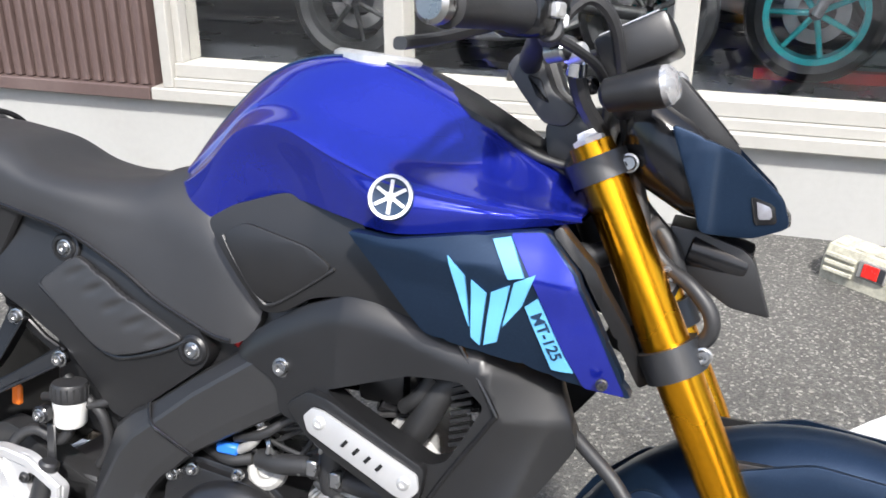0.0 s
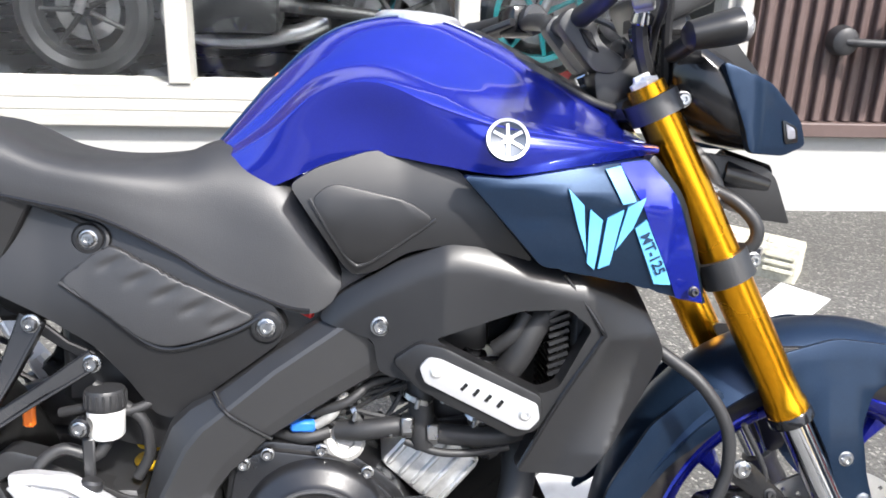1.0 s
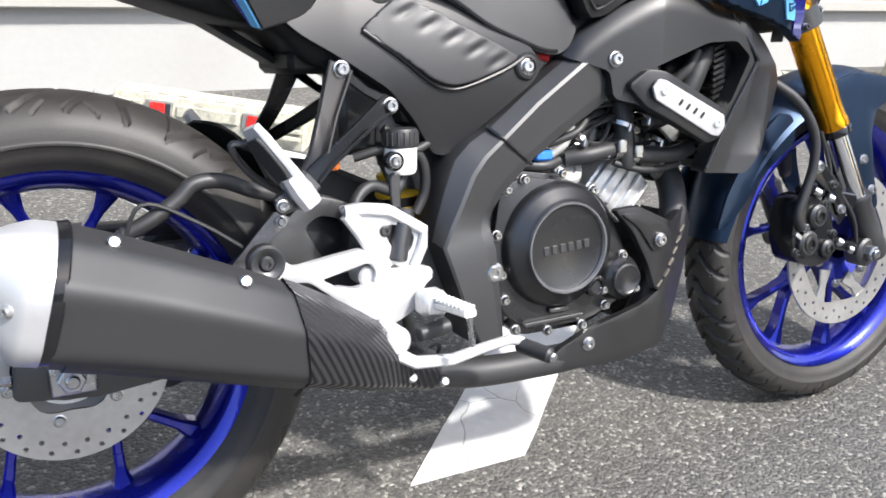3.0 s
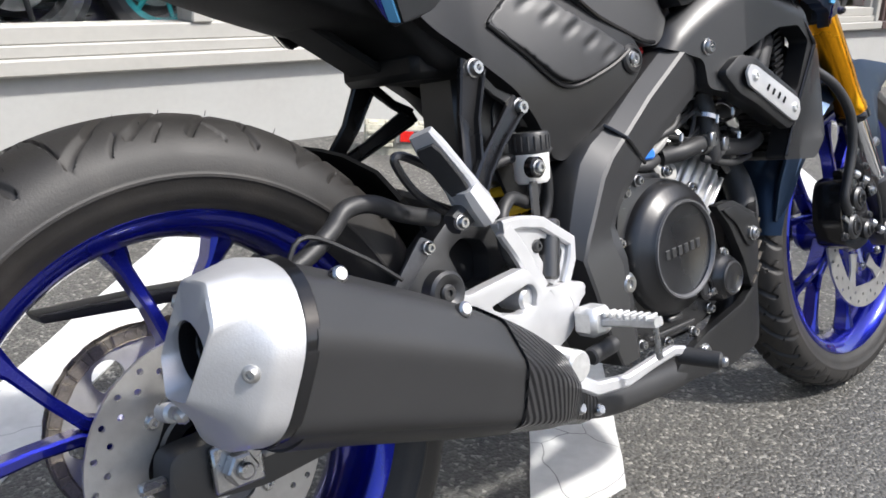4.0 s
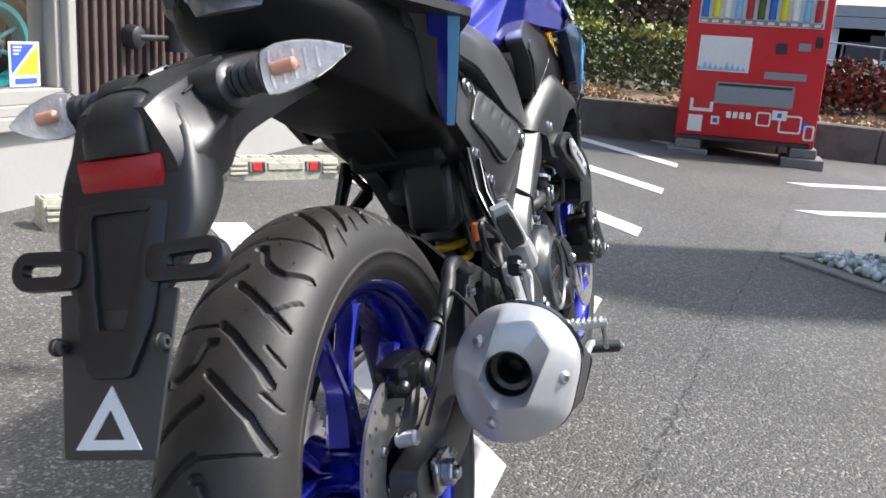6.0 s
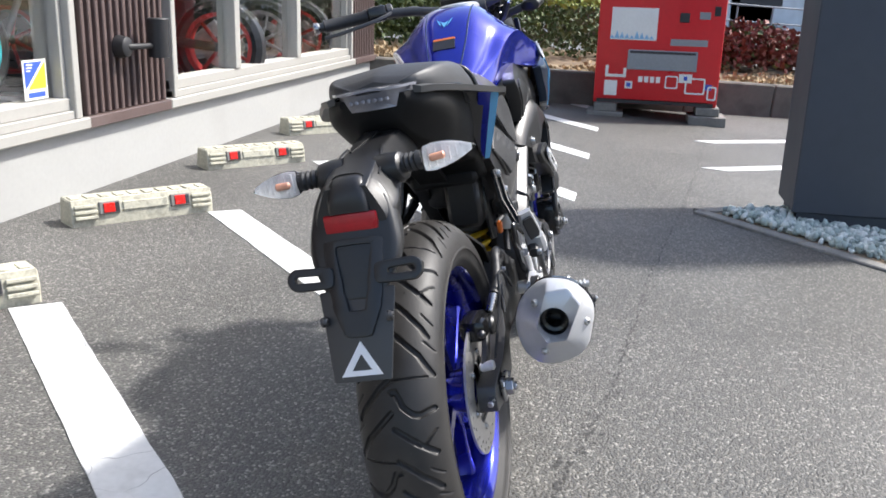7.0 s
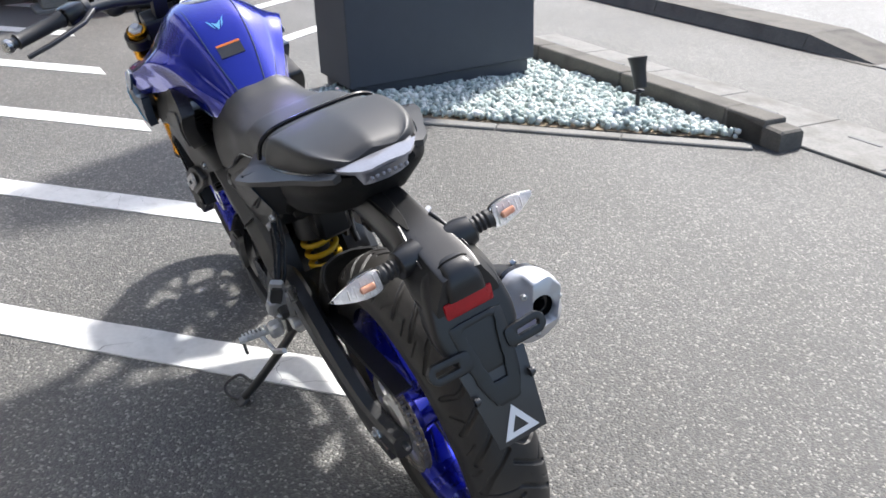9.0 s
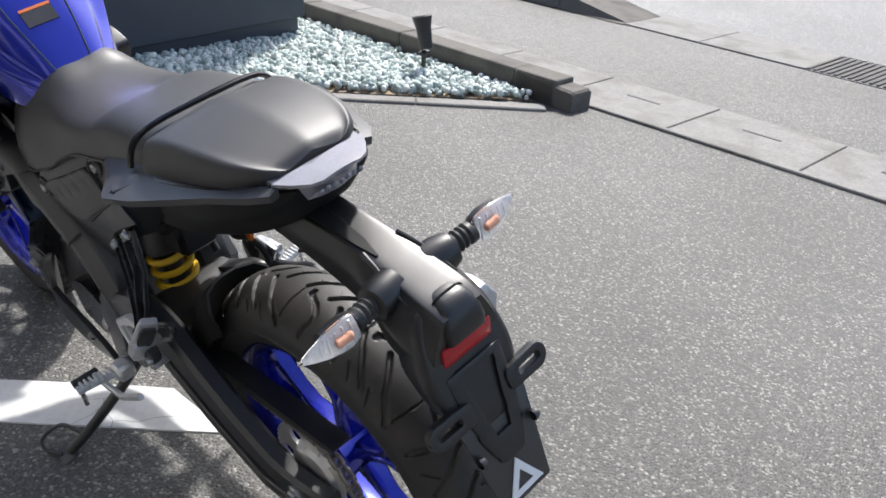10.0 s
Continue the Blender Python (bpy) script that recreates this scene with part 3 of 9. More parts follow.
def shop_window(number, x0, x1, mullions):
    ob = tagged(new("window_%d" % number), "cream aluminium shop window with large panes", "window", "", "structure")
    ob.matrix_world = SLOPE @ wall_m
    bm = box(x0 - 0.05, x1 + 0.05, -0.045, 0.16, 0.285, 0.335, 0.006)
    part("window_sill", bm, SASH, ob, smooth=False)
    part("sash_rail", box(x0, x1, -0.025, 0.14, 0.335, 0.372, 0.004), SASH, ob, smooth=False)
    part("sash_rail", box(x0, x1, -0.01, 0.12, 0.372, 0.425, 0.004), SASH, ob, smooth=False)
    part("head_rail", box(x0, x1, -0.025, 0.14, 2.28, 2.35, 0.004), SASH, ob, smooth=False)
    for x in (x0, x1 - 0.045):
        part("jamb", box(x, x + 0.045, -0.035, 0.15, 0.335, 2.28, 0.004), SASH, ob, smooth=False)
        inner = x + 0.045 if x == x0 else x - 0.03
        part("jamb_liner", box(inner, inner + 0.03, 0.0, 0.13, 0.425, 2.28, 0.003), SASH, ob, smooth=False)
    edges = [x0 + 0.075] + list(mullions) + [x1 - 0.075]
    for x in mullions:
        part("mullion", box(x - 0.036, x + 0.036, -0.02, 0.10, 0.425, 2.28, 0.004), SASH, ob, smooth=False)
    for a, b in zip(edges, edges[1:]):
        pane = part("pane", box(a, b, 0.05, 0.056, 0.425, 2.28), PANE, ob, "clear glass pane", smooth=False)
        pane.visible_shadow = False
    return ob


shop_window(1, -0.81, 1.985, (0.10, 1.04))
shop_window(2, 2.80, 5.90, (3.63, 4.66))


def ribbed_panel(number, x0, x1):
    ob = tagged(new("panel_%d" % number), "dark brown vertically ribbed steel cladding panel", "panel", "", "structure")
    ob.matrix_world = SLOPE @ wall_m
    part("backing", box(x0, x1, 0.0, 0.16, 0.335, 2.35), BROWN_STEEL, ob, smooth=False)
    part("foot_trim", box(x0, x1, -0.045, 0.16, 0.285, 0.335, 0.004), BROWN_STEEL, ob, smooth=False)
    rib = None
    n = int((x1 - x0) / 0.052)
    for k in range(n):
        x = x0 + 0.03 + (x1 - x0 - 0.06) * k / (n - 1)
        if rib is None:
            bm = bmesh.new()
            add_box(bm, -0.013, 0.013, -0.026, 0.0, 0.0, 2.01, 0.004)
            rib = part("rib", bm, BROWN_STEEL, ob, smooth=False)
            rib.matrix_basis = Matrix.Translation((x, 0, 0.338))
        else:
            share("rib", rib, ob, Matrix.Translation((x, 0, 0.338)))


ribbed_panel(1, -2.9, -0.865)
ribbed_panel(2, 2.02, 2.745)
ribbed_panel(3, 5.96, 6.59)
structure("wall_infill", box(-3.84, -2.95, 0.0, 0.16, 0.285, 2.35), PLASTER, "off-white plaster beside the cladding", "wall", at=wall_m)

# wall lamp on the ribbed panel
lamp = thing("wall_lamp", wall_m @ Matrix.Translation((2.30, -0.03, 0.62)), "matt black cylindrical wall lamp on a round base", "wall lamp")
part("base", lathe([(0, 0), (0.05, 0), (0.052, 0.01), (0.045, 0.05), (0.03, 0.06), (0, 0.06)], Euler((radians(90), 0, 0)).to_matrix().to_4x4(), 24), BLACK_LAMP, lamp)
part("arm", tube([(0, -0.05, 0), (0.06, -0.07, 0), (0.16, -0.09, 0.0)], 0.014), BLACK_LAMP, lamp)
part("shade", lathe([(0.045, -0.085), (0.05, -0.085), (0.052, 0.09), (0.048, 0.095), (0, 0.095), (0, 0.06), (0.045, 0.06), (0.045, -0.085)], Matrix.Translation((0.19, -0.10, 0.03)), 28), BLACK_LAMP, lamp)

# security sticker inside the pane
st = thing("window_sticker", wall_m @ Matrix.Translation((1.80, 0.046, 0.505)), "white, blue and yellow security sticker on the pane", "sticker")
part("sheet", box(-0.075, 0.075, 0, 0.002, -0.075, 0.085), VENDING_WHITE, st, smooth=False)
for name, pts, mat in (("blue_corner", ((-0.066, -0.03), (-0.066, 0.076), (0.05, 0.076)), STICKER_BLUE),
                       ("yellow_corner", ((-0.05, -0.032), (0.066, -0.032), (0.066, 0.074)), YELLOW)):
    part(name, panel([(x, z) for x, z in pts], -0.0015, 0.001, r=0, bevel=0), mat, st, smooth=False)
for k, (a, b, z) in enumerate(((-0.055, -0.015, 0.066), (-0.055, -0.02, 0.054), (-0.055, -0.03, 0.042))):
    part("bar", box(a, b, -0.003, -0.0016, z - 0.003, z + 0.003), VENDING_WHITE, st, smooth=False)
part("bar", box(-0.05, 0.055, -0.0025, -0.0005, -0.065, -0.045), STICKER_BLUE, st, smooth=False)

# ---- display machines inside the shop ----
def display_bike(x, y, z, yaw, rim_mat, body_mat, label):
    ob = thing("display_motorcycle", wall_m @ pose(x, y, z, 0, 0, yaw), label, "motorcycle", "motorcycles on display")
    for wx in (-0.68, 0.68):
        m = Matrix.Translation((wx, 0, 0.3)) @ Euler((radians(90), 0, 0)).to_matrix().to_4x4()
        part("tyre", lathe([(0.215, -0.05), (0.25, -0.065), (0.285, -0.045), (0.30, 0), (0.285, 0.045), (0.25, 0.065), (0.215, 0.05)], m, 40), DARK_THINGS, ob)
        bm = lathe([(0.19, -0.05), (0.216, -0.052), (0.216, 0.052), (0.19, 0.05)], m, 40, closed=True)
        for k in range(7):
            a = 2 * math.pi * k / 7
            add_rod(bm, (wx + 0.03 * math.cos(a), 0, 0.3 + 0.03 * math.sin(a)), (wx + 0.2 * math.cos(a), 0, 0.3 + 0.2 * math.sin(a)), 0.014, 0.011, 8)
        part("rim", bm, rim_mat, ob)
        part("brake_disc", lathe([(0.08, 0.055), (0.14, 0.055), (0.14, 0.06), (0.08, 0.06)], m, 40, closed=True), SHOP_SILVER, ob)
    for s in (-0.09, 0.09):
        part("fork_leg", rod((0.68, s, 0.3), (0.40, s, 0.93), 0.022), SHOP_SILVER, ob)
    part("engine", box(-0.18, 0.25, -0.15, 0.15, 0.22, 0.58, 0.05, 2), DARK_THINGS, ob)
    part("clutch_cover", rod((0.0, -0.15, 0.38), (0.0, -0.19, 0.38), 0.09, bevel=0.01), SHOP_SILVER, ob)
    part("exhaust", tube([(0.28, -0.06, 0.45), (0.34, -0.08, 0.25), (0.1, -0.12, 0.16), (-0.3, -0.16, 0.22), (-0.62, -0.2, 0.42)], (0.022, 0.05)), SHOP_SILVER, ob)
    part("tank", box(-0.05, 0.42, -0.13, 0.13, 0.72, 0.95, 0.07, 3), body_mat, ob)
    part("seat", box(-0.62, -0.03, -0.1, 0.1, 0.74, 0.84, 0.03, 2), DARK_THINGS, ob)
    part("tail", tube([(-0.45, 0, 0.75), (-0.85, 0, 0.9)], (0.08, 0.03)), body_mat, ob)
    part("swingarm", rod((-0.1, 0.08, 0.36), (-0.68, 0.08, 0.3), 0.03), DARK_THINGS, ob)
    part("handlebar", tube([(0.36, -0.36, 1.02), (0.38, -0.1, 1.0), (0.38, 0.1, 1.0), (0.36, 0.36, 1.02)], 0.013), DARK_THINGS, ob)
    part("headlamp", box(0.46, 0.6, -0.09, 0.09, 0.82, 0.98, 0.04, 2), body_mat, ob)
    return ob


display_bike(0.15, 1.15, 0.22, 180, DARK_THINGS, DARK_THINGS, "black motorcycle standing inside the shop")
display_bike(2.2, 1.3, 0.22, 175, TEAL, DARK_THINGS, "dark motorcycle with turquoise wheels inside the shop")
display_bike(1.35, 2.6, 0.22, 8, TEAL, SHOP_BLUE, "blue motorcycle with turquoise wheels inside the shop")
display_bike(3.9, 0.95, 0.22, 100, SHOP_RED, DARK_THINGS, "dark motorcycle with red wheels inside the shop")
display_bike(4.7, 1.0, 0.22, 100, SHOP_SILVER, SHOP_BLUE, "blue motorcycle facing the shop window")
display_bike(5.4, 1.0, 0.22, 100, SHOP_RED, SHOP_RED, "red motorcycle facing the shop window")
stand = thing("display_plinth", wall_m @ Matrix.Translation((2.2, 1.1, 0.22)), "low red display plinth inside the shop", "plinth")
part("top", box(-0.9, 0.9, 0.28, 0.34, 0.0, 0.05), SHOP_RED, stand, smooth=False)

# ---- the dark sign slab in its gravel bed ----
sign = thing("sign_slab", Matrix.Translation((3.27, -1.68, 0)) @ UPRIGHT, "tall dark blue-grey steel sign slab standing in pale gravel", "sign")
part("plinth", box(-0.19, 0.19, -0.555, 0.555, -0.05, 0.10), SIGN_STEEL, sign, smooth=False)
part("body", box(-0.215, 0.215, -0.585, 0.585, 0.10, 2.7, 0.006), SIGN_STEEL, sign, smooth=False)

bm = bmesh.new()
bm.faces.new([bm.verts.new((x, y, 0.006)) for x, y in ((3.12, -0.70), (1.60, -2.48), (4.6, -2.48), (4.2, -2.2))])
structure("gravel_bed", bm, SOIL, "earth bed under the gravel", "ground")
edging = tagged(new("bed_edging"), "low pale concrete edging of the gravel bed", "edging", "", "structure")
edging.matrix_world = SLOPE
for (xa, ya), (xb, yb), n in (((3.12, -0.655), (1.50, -2.43), 4), ((3.13, -0.655), (4.2, -2.45), 3)):
    a, b = Vector((xa, ya, 0)), Vector((xb, yb, 0))
    for k in range(n):
        p, q = a.lerp(b, k / n), a.lerp(b, (k + 1) / n)
        m, length = Matrix.Translation(p) @ Matrix.Rotation(math.atan2((q - p).y, (q - p).x), 4, "Z"), (q - p).length
        part("edging_stone", moved(box(0.002, length - 0.002, -0.04, 0.04, -0.05, 0.014, 0.005), m), PALE_CONCRETE, edging, smooth=False)

kerb = tagged(new("kerb"), "dark weathered concrete kerb beside the gravel bed", "kerb", "", "structure")
kerb.matrix_world = SLOPE
xs = [1.41, 1.50, 1.75, 2.55, 3.35, 4.15, 4.95, 5.75, 6.55]
for k in range(1, len(xs) - 1):
    part("kerb_stone", box(xs[k] + 0.003, xs[k + 1] - 0.003, -2.635, -2.49, -0.05, 0.125, 0.012, 2), KERB_CONCRETE, kerb, smooth=False)
bm = loft([[Vector((x, y, z)) for y, z in ((-2.635, -0.05), (-2.635, h - 0.01), (-2.62, h), (-2.505, h), (-2.49, h - 0.01), (-2.49, -0.05))]
           for x, h in ((1.40, 0.085), (1.41, 0.095), (1.50, 0.10), (1.75, 0.125))])
part("kerb_end", bm, KERB_CONCRETE, kerb, smooth=False)

# the pebbles: countless, one object
bm = bmesh.new()
rng = random.Random(4)
base = bmesh.new()
bmesh.ops.create_icosphere(base, subdivisions=1, radius=1.0)
bv = [v.co.copy() for v in base.verts]
bf = [[v.index for v in f.verts] for f in base.faces]
base.free()
verts, faces = [], []
def in_bed(x, y):
    if y < -2.475 or y > -0.72:
        return False
    left = 3.12 - (-0.70 - y) * (3.12 - 1.57) / (2.475 - 0.70) + 0.05
    right = 3.13 + (-0.70 - y) * (4.2 - 3.13) / (2.45 - 0.70) - 0.05
    return left < x < right and not (3.08 < x < 3.46 and -2.24 < y < -1.12)
count = 0
while count < 6000:
    x, y = rng.uniform(1.55, 4.2), rng.uniform(-2.475, -0.7)
    if not in_bed(x, y):
        continue
    count += 1
    r = rng.uniform(0.011, 0.022)
    m = Matrix.LocRotScale((x, y, rng.uniform(0.012, 0.042)), Euler([rng.uniform(0, 6.28) for _ in range(3)]),
                           (r * rng.uniform(0.9, 1.5), r, r * rng.uniform(0.5, 0.8)))
    o = len(verts)
    for v in bv:
        w = v * (1 + 0.16 * noise.noise(v * 1.3 + Vector((count, 0, 0))))
        verts.append(m @ w)
    faces += [[o + i for i in f] for f in bf]
me = bpy.data.meshes.new("gravel")
me.from_pydata([tuple(v) for v in verts], [], faces)
me.shade_smooth()
geo = PEBBLE.node_tree.nodes.new("ShaderNodeNewGeometry")
pr = PEBBLE.node_tree.nodes.new("ShaderNodeValToRGB")
e = pr.color_ramp.elements
e[0].color, e[1].color = (0.25, 0.30, 0.285, 1), (0.76, 0.77, 0.73, 1)
e.new(0.5).color = (0.46, 0.53, 0.495, 1)
PEBBLE.node_tree.links.new(geo.outputs["Random Per Island"], pr.inputs["Fac"])
for node in PEBBLE.node_tree.nodes:
    if node.type == "HUE_SAT":
        PEBBLE.node_tree.links.new(pr.outputs["Color"], node.inputs["Color"])
me.materials.append(PEBBLE)
gravel = new("gravel", me)
gravel.matrix_world = SLOPE
tagged(gravel, "pale blue-green pebbles filling the sign bed", "gravel", "", "stuff")

# small spotlight on a stake
spot = thing("garden_spotlight", Matrix.Translation((2.20, -2.33, 0.02)) @ UPRIGHT @ pose(0, 0, 0, 0, 0, 20), "small black garden spotlight on a stake in the gravel", "garden light")
part("stake", rod((0, 0, -0.02), (0, 0, 0.11), 0.012), BLACK_LAMP, spot)
part("bracket", box(-0.02, 0.02, -0.035, 0.035, 0.09, 0.105, 0.003), BLACK_LAMP, spot)
part("head", lathe([(0, -0.07), (0.032, -0.07), (0.038, 0.03), (0.05, 0.085), (0.046, 0.087), (0.036, 0.05), (0, 0.05)],
                   Matrix.Translation((0, 0, 0.19)) @ Euler((radians(6), radians(14), 0)).to_matrix().to_4x4(), 24), BLACK_LAMP, spot)

# driveway ramp at the street edge
ramp = thing("kerb_ramp", Matrix.Translation((2.35, -4.72, 0)), "dark grey driveway ramp wedge at the street edge", "ramp")
for name, ends in (("end_wedge", ((0.0, 0.012), (0.548, 0.11))), ("ramp_wedge", ((0.552, 0.11), (2.07, 0.115))), ("ramp_wedge", ((2.075, 0.115), (3.6, 0.12)))):
    part(name, loft([[Vector((x, y, z)) for y, z in ((-0.12, 0.005), (-0.10, h), (0.32, h), (0.36, 0.005))] for x, h in ends]), KERB_CONCRETE, ramp, smooth=False)

# ---- vending machine ----
vm = thing("vending_machine", Matrix.Translation((6.65, -0.50, 0)) @ UPRIGHT, "bright red drinks vending machine on concrete blocks", "vending machine")
part("cabinet", box(0.0, 0.72, -0.53, 0.53, 0.13, 1.96, 0.012, 2), VENDING_RED, vm)
part("door", box(-0.035, 0.0, -0.525, 0.525, 0.17, 1.95, 0.008, 2), VENDING_RED, vm)
part("kick_plate", box(-0.02, 0.0, -0.50, 0.50, 0.135, 0.165), VENDING_DARK, vm, smooth=False)
part("display_recess", box(-0.037, -0.030, -0.47, 0.45, 1.04, 1.86), VENDING_WHITE, vm, smooth=False)
for row, z in enumerate((1.10, 1.36, 1.62)):
    part("button_strip", box(-0.045, -0.036, -0.46, 0.44, z - 0.055, z - 0.02), VENDING_GREY, vm, smooth=False)
    for k in range(11):
        y = -0.42 + 0.083 * k
        part("drink_can", rod((-0.05, y, z - 0.01), (-0.05, y, z + 0.15), 0.028, seg=14), (SHOP_RED, PICTURE_BLUE, VENDING_WHITE, YELLOW, SHOP_BLUE, LEAF)[(k * 7 + row * 5) % 6], vm)
        part("button", box(-0.049, -0.044, y - 0.025, y + 0.025, z - 0.05, z - 0.026, 0.002), VENDING_WHITE, vm, smooth=False)
part("picture", box(-0.039, -0.034, 0.03, 0.42, 0.68, 0.95), VENDING_WHITE, vm, "pale picture of snowy peaks", smooth=False)
for k in range(9):
    y = 0.05 + 0.042 * k
    part("peak", panel([(0, 0), (0.042, 0), (0.021, 0.03 + 0.05 * ((k * 5) % 4) / 4)], 0, 0.002, r=0, bevel=0), PICTURE_BLUE, vm, smooth=False,
         at=Matrix.Translation((-0.041, y, 0.69)) @ Matrix.Rotation(radians(90), 4, "Z"))
part("coin_panel", box(-0.042, -0.034, -0.23, -0.15, 0.84, 0.92, 0.003), VENDING_DARK, vm, smooth=False)
part("note_slot", box(-0.042, -0.034, -0.40, -0.31, 0.87, 0.93, 0.003), VENDING_GREY, vm, smooth=False)
part("coin_slot", box(-0.045, -0.034, -0.48, -0.43, 0.90, 0.98, 0.003), VENDING_DARK, vm, smooth=False)
part("instruction_plate", box(-0.04, -0.034, -0.40, -0.09, 0.645, 0.70), VENDING_GREY, vm, "pale instruction plate", smooth=False)
part("delivery_flap", box(-0.045, -0.034, -0.33, 0.26, 0.43, 0.60, 0.006), VENDING_GREY, vm, "grey plastic delivery flap", smooth=False)
part("flap_shadow_gap", box(-0.0475, -0.044, -0.31, 0.24, 0.57, 0.59), VENDING_DARK, vm, smooth=False)
part("pale_label", box(-0.039, -0.034, 0.33, 0.44, 0.20, 0.33), VENDING_WHITE, vm, smooth=False)


def ring_frame(y, z, w, h, t, mat):
    bm = panel([(-w, -h), (w, -h), (w, h), (-w, h)], 0, 0.003, r=0.02, bevel=0, hole=[(-w + t, -h + t), (w - t, -h + t), (w - t, h - t), (-w + t, h - t)])
    part("decoration", bm, mat, vm, smooth=False, at=Matrix.Translation((-0.0385, y, z)) @ Matrix.Rotation(radians(90), 4, "Z"))


ring_frame(-0.13, 0.335, 0.055, 0.055, 0.012, VENDING_WHITE)
ring_frame(-0.33, 0.31, 0.085, 0.07, 0.014, VENDING_WHITE)
ring_frame(-0.475, 0.255, 0.04, 0.06, 0.014, VENDING_WHITE)
part("decoration", box(-0.04, -0.036, -0.30, -0.19, 0.335, 0.41, 0.001), VENDING_WHITE, vm, smooth=False)
part("decoration", box(-0.042, -0.038, -0.26, -0.23, 0.355, 0.39), STICKER_BLUE, vm, smooth=False)
part("decoration", box(-0.04, -0.036, -0.47, -0.41, 0.28, 0.33, 0.001), STICKER_BLUE, vm, smooth=False)
part("decoration", box(-0.04, -0.036, 0.20, 0.265, 0.265, 0.33, 0.001), VENDING_WHITE, vm, smooth=False)
part("decoration", box(-0.042, -0.038, 0.215, 0.25, 0.28, 0.315), STICKER_BLUE, vm, smooth=False)
for y0, y1, z0, z1 in ((0.26, 0.44, 0.36, 0.385), (0.415, 0.44, 0.38, 0.46), (0.26, 0.285, 0.38, 0.44)):
    part("decoration", box(-0.04, -0.036, y0, y1, z0, z1), VENDING_WHITE, vm, smooth=False)
for k in range(4):
    part("bar", box(-0.04, -0.036, 0.135 - 0.05 * k - 0.018, 0.135 - 0.05 * k + 0.018, 0.325, 0.375), VENDING_WHITE, vm, "pale lettering bar", smooth=False)
for s, name in ((0.42, "foot_block"), (-0.46, "foot_block")):
    part(name, box(-0.06, 0.30, s - 0.16, s + 0.16, -0.06, 0.055, 0.008), PALE_CONCRETE, vm, smooth=False)
    part("foot_block", box(-0.03, 0.28, s - 0.10, s + 0.10, 0.055, 0.13, 0.008), PALE_CONCRETE, vm, smooth=False)

# ---- planter wall, dry bank, hedge and shrubs ----
planter = tagged(new("planter_wall"), "dark stained concrete retaining wall of the planter", "planter", "", "structure")
planter.matrix_world = SLOPE
pm = Matrix.Translation((7.22, 0.04, 0)) @ Matrix.Rotation(math.atan2(1.0, -0.34), 4, "Z")
for k in range(-8, 6):
    part("wall_block", box(0.9 * k + 0.004, 0.9 * k + 0.896, -0.16, 0.0, -0.1, 0.31, 0.012), KERB_CONCRETE, planter, smooth=False, at=pm)
bm = bmesh.new()
bmesh.ops.create_grid(bm, x_segments=120, y_segments=20, size=1.0)
for v in bm.verts:
    x, y = v.co.x * 7.0 - 1.2, -0.16 - (v.co.y + 1) * 0.7
    v.co = Vector((x, y, 0.27 + 0.06 * (v.co.y + 1) + 0.05 * noise.noise(Vector((x * 3, y * 3, 0))) + 0.03 * noise.noise(Vector((x * 11, y * 11, 3)))))
structure("planter_bank", bm, SOIL, "dry brown bank of leaf litter behind the retaining wall", "ground", at=pm)


def leaf_cloud(name, mats, boxes, count, size, label, category, seed):
    """Many small leaves filling uneven clumps."""
    rng = random.Random(seed)
    verts, faces, slots = [], [], []
    for _ in range(count):
        x0, x1, y0, y1, z0, z1 = boxes[rng.randrange(len(boxes))]
        x, y = rng.uniform(x0, x1), rng.uniform(y0, y1)
        lump = 0.16 * noise.noise(Vector((x * 2.2, y * 2.2, seed))) + 0.06 * noise.noise(Vector((x * 7, y * 7, seed)))
        z = rng.uniform(z0, z1 + lump)
        m = Matrix.LocRotScale((x, y, z), Euler([rng.uniform(0, 6.28) for _ in range(3)]), None)
        s = size * rng.uniform(0.6, 1.4)
        o = len(verts)
        verts += [m @ Vector(p) for p in ((0, 0, 0), (s * 0.35, s * 0.5, s * 0.1), (0, s, 0), (-s * 0.35, s * 0.5, s * 0.1))]
        faces.append((o, o + 1, o + 2))
        faces.append((o, o + 2, o + 3))
        k = 0 if rng.random() < 0.86 or len(mats) == 1 else 1
        if len(mats) > 2 and z > z1 - 0.12:
            k = 2
        slots += [k, k]
    me = bpy.data.meshes.new(name)
    me.from_pydata([tuple(v) for v in verts], [], faces)
    for mat in mats:
        me.materials.append(mat)
    me.polygons.foreach_set("material_index", slots)
    ob = new(name, me)
    ob.matrix_world = SLOPE @ pm
    return tagged(ob, label, category, "", "stuff")


leaf_cloud("hedge", [LEAF, LEAF, YOUNG_LEAF], [(-0.6, 5.6, -1.9, -0.95, 0.35, 1.0), (2.6, 5.6, -2.2, -1.3, 0.5, 1.35), (0.8, 2.0, -2.3, -1.6, 0.6, 1.5)], 27000, 0.062, "dense dark green clipped hedge with pale new tips", "hedge", 3)
leaf_cloud("tall_hedge", [LEAF, YOUNG_LEAF], [(0.3, 3.0, -2.9, -2.05, 0.4, 1.9), (2.8, 5.8, -2.9, -2.1, 0.5, 1.9)], 16000, 0.085, "tall dense dark green hedge behind the clipped one", "hedge", 13)
leaf_cloud("twiggy_hedge", [SOIL, LEAF], [(-1.3, 0.6, -3.5, -3.0, 0.4, 1.9)], 6500, 0.09, "dry brown twiggy hedge behind the green one", "hedge", 17)
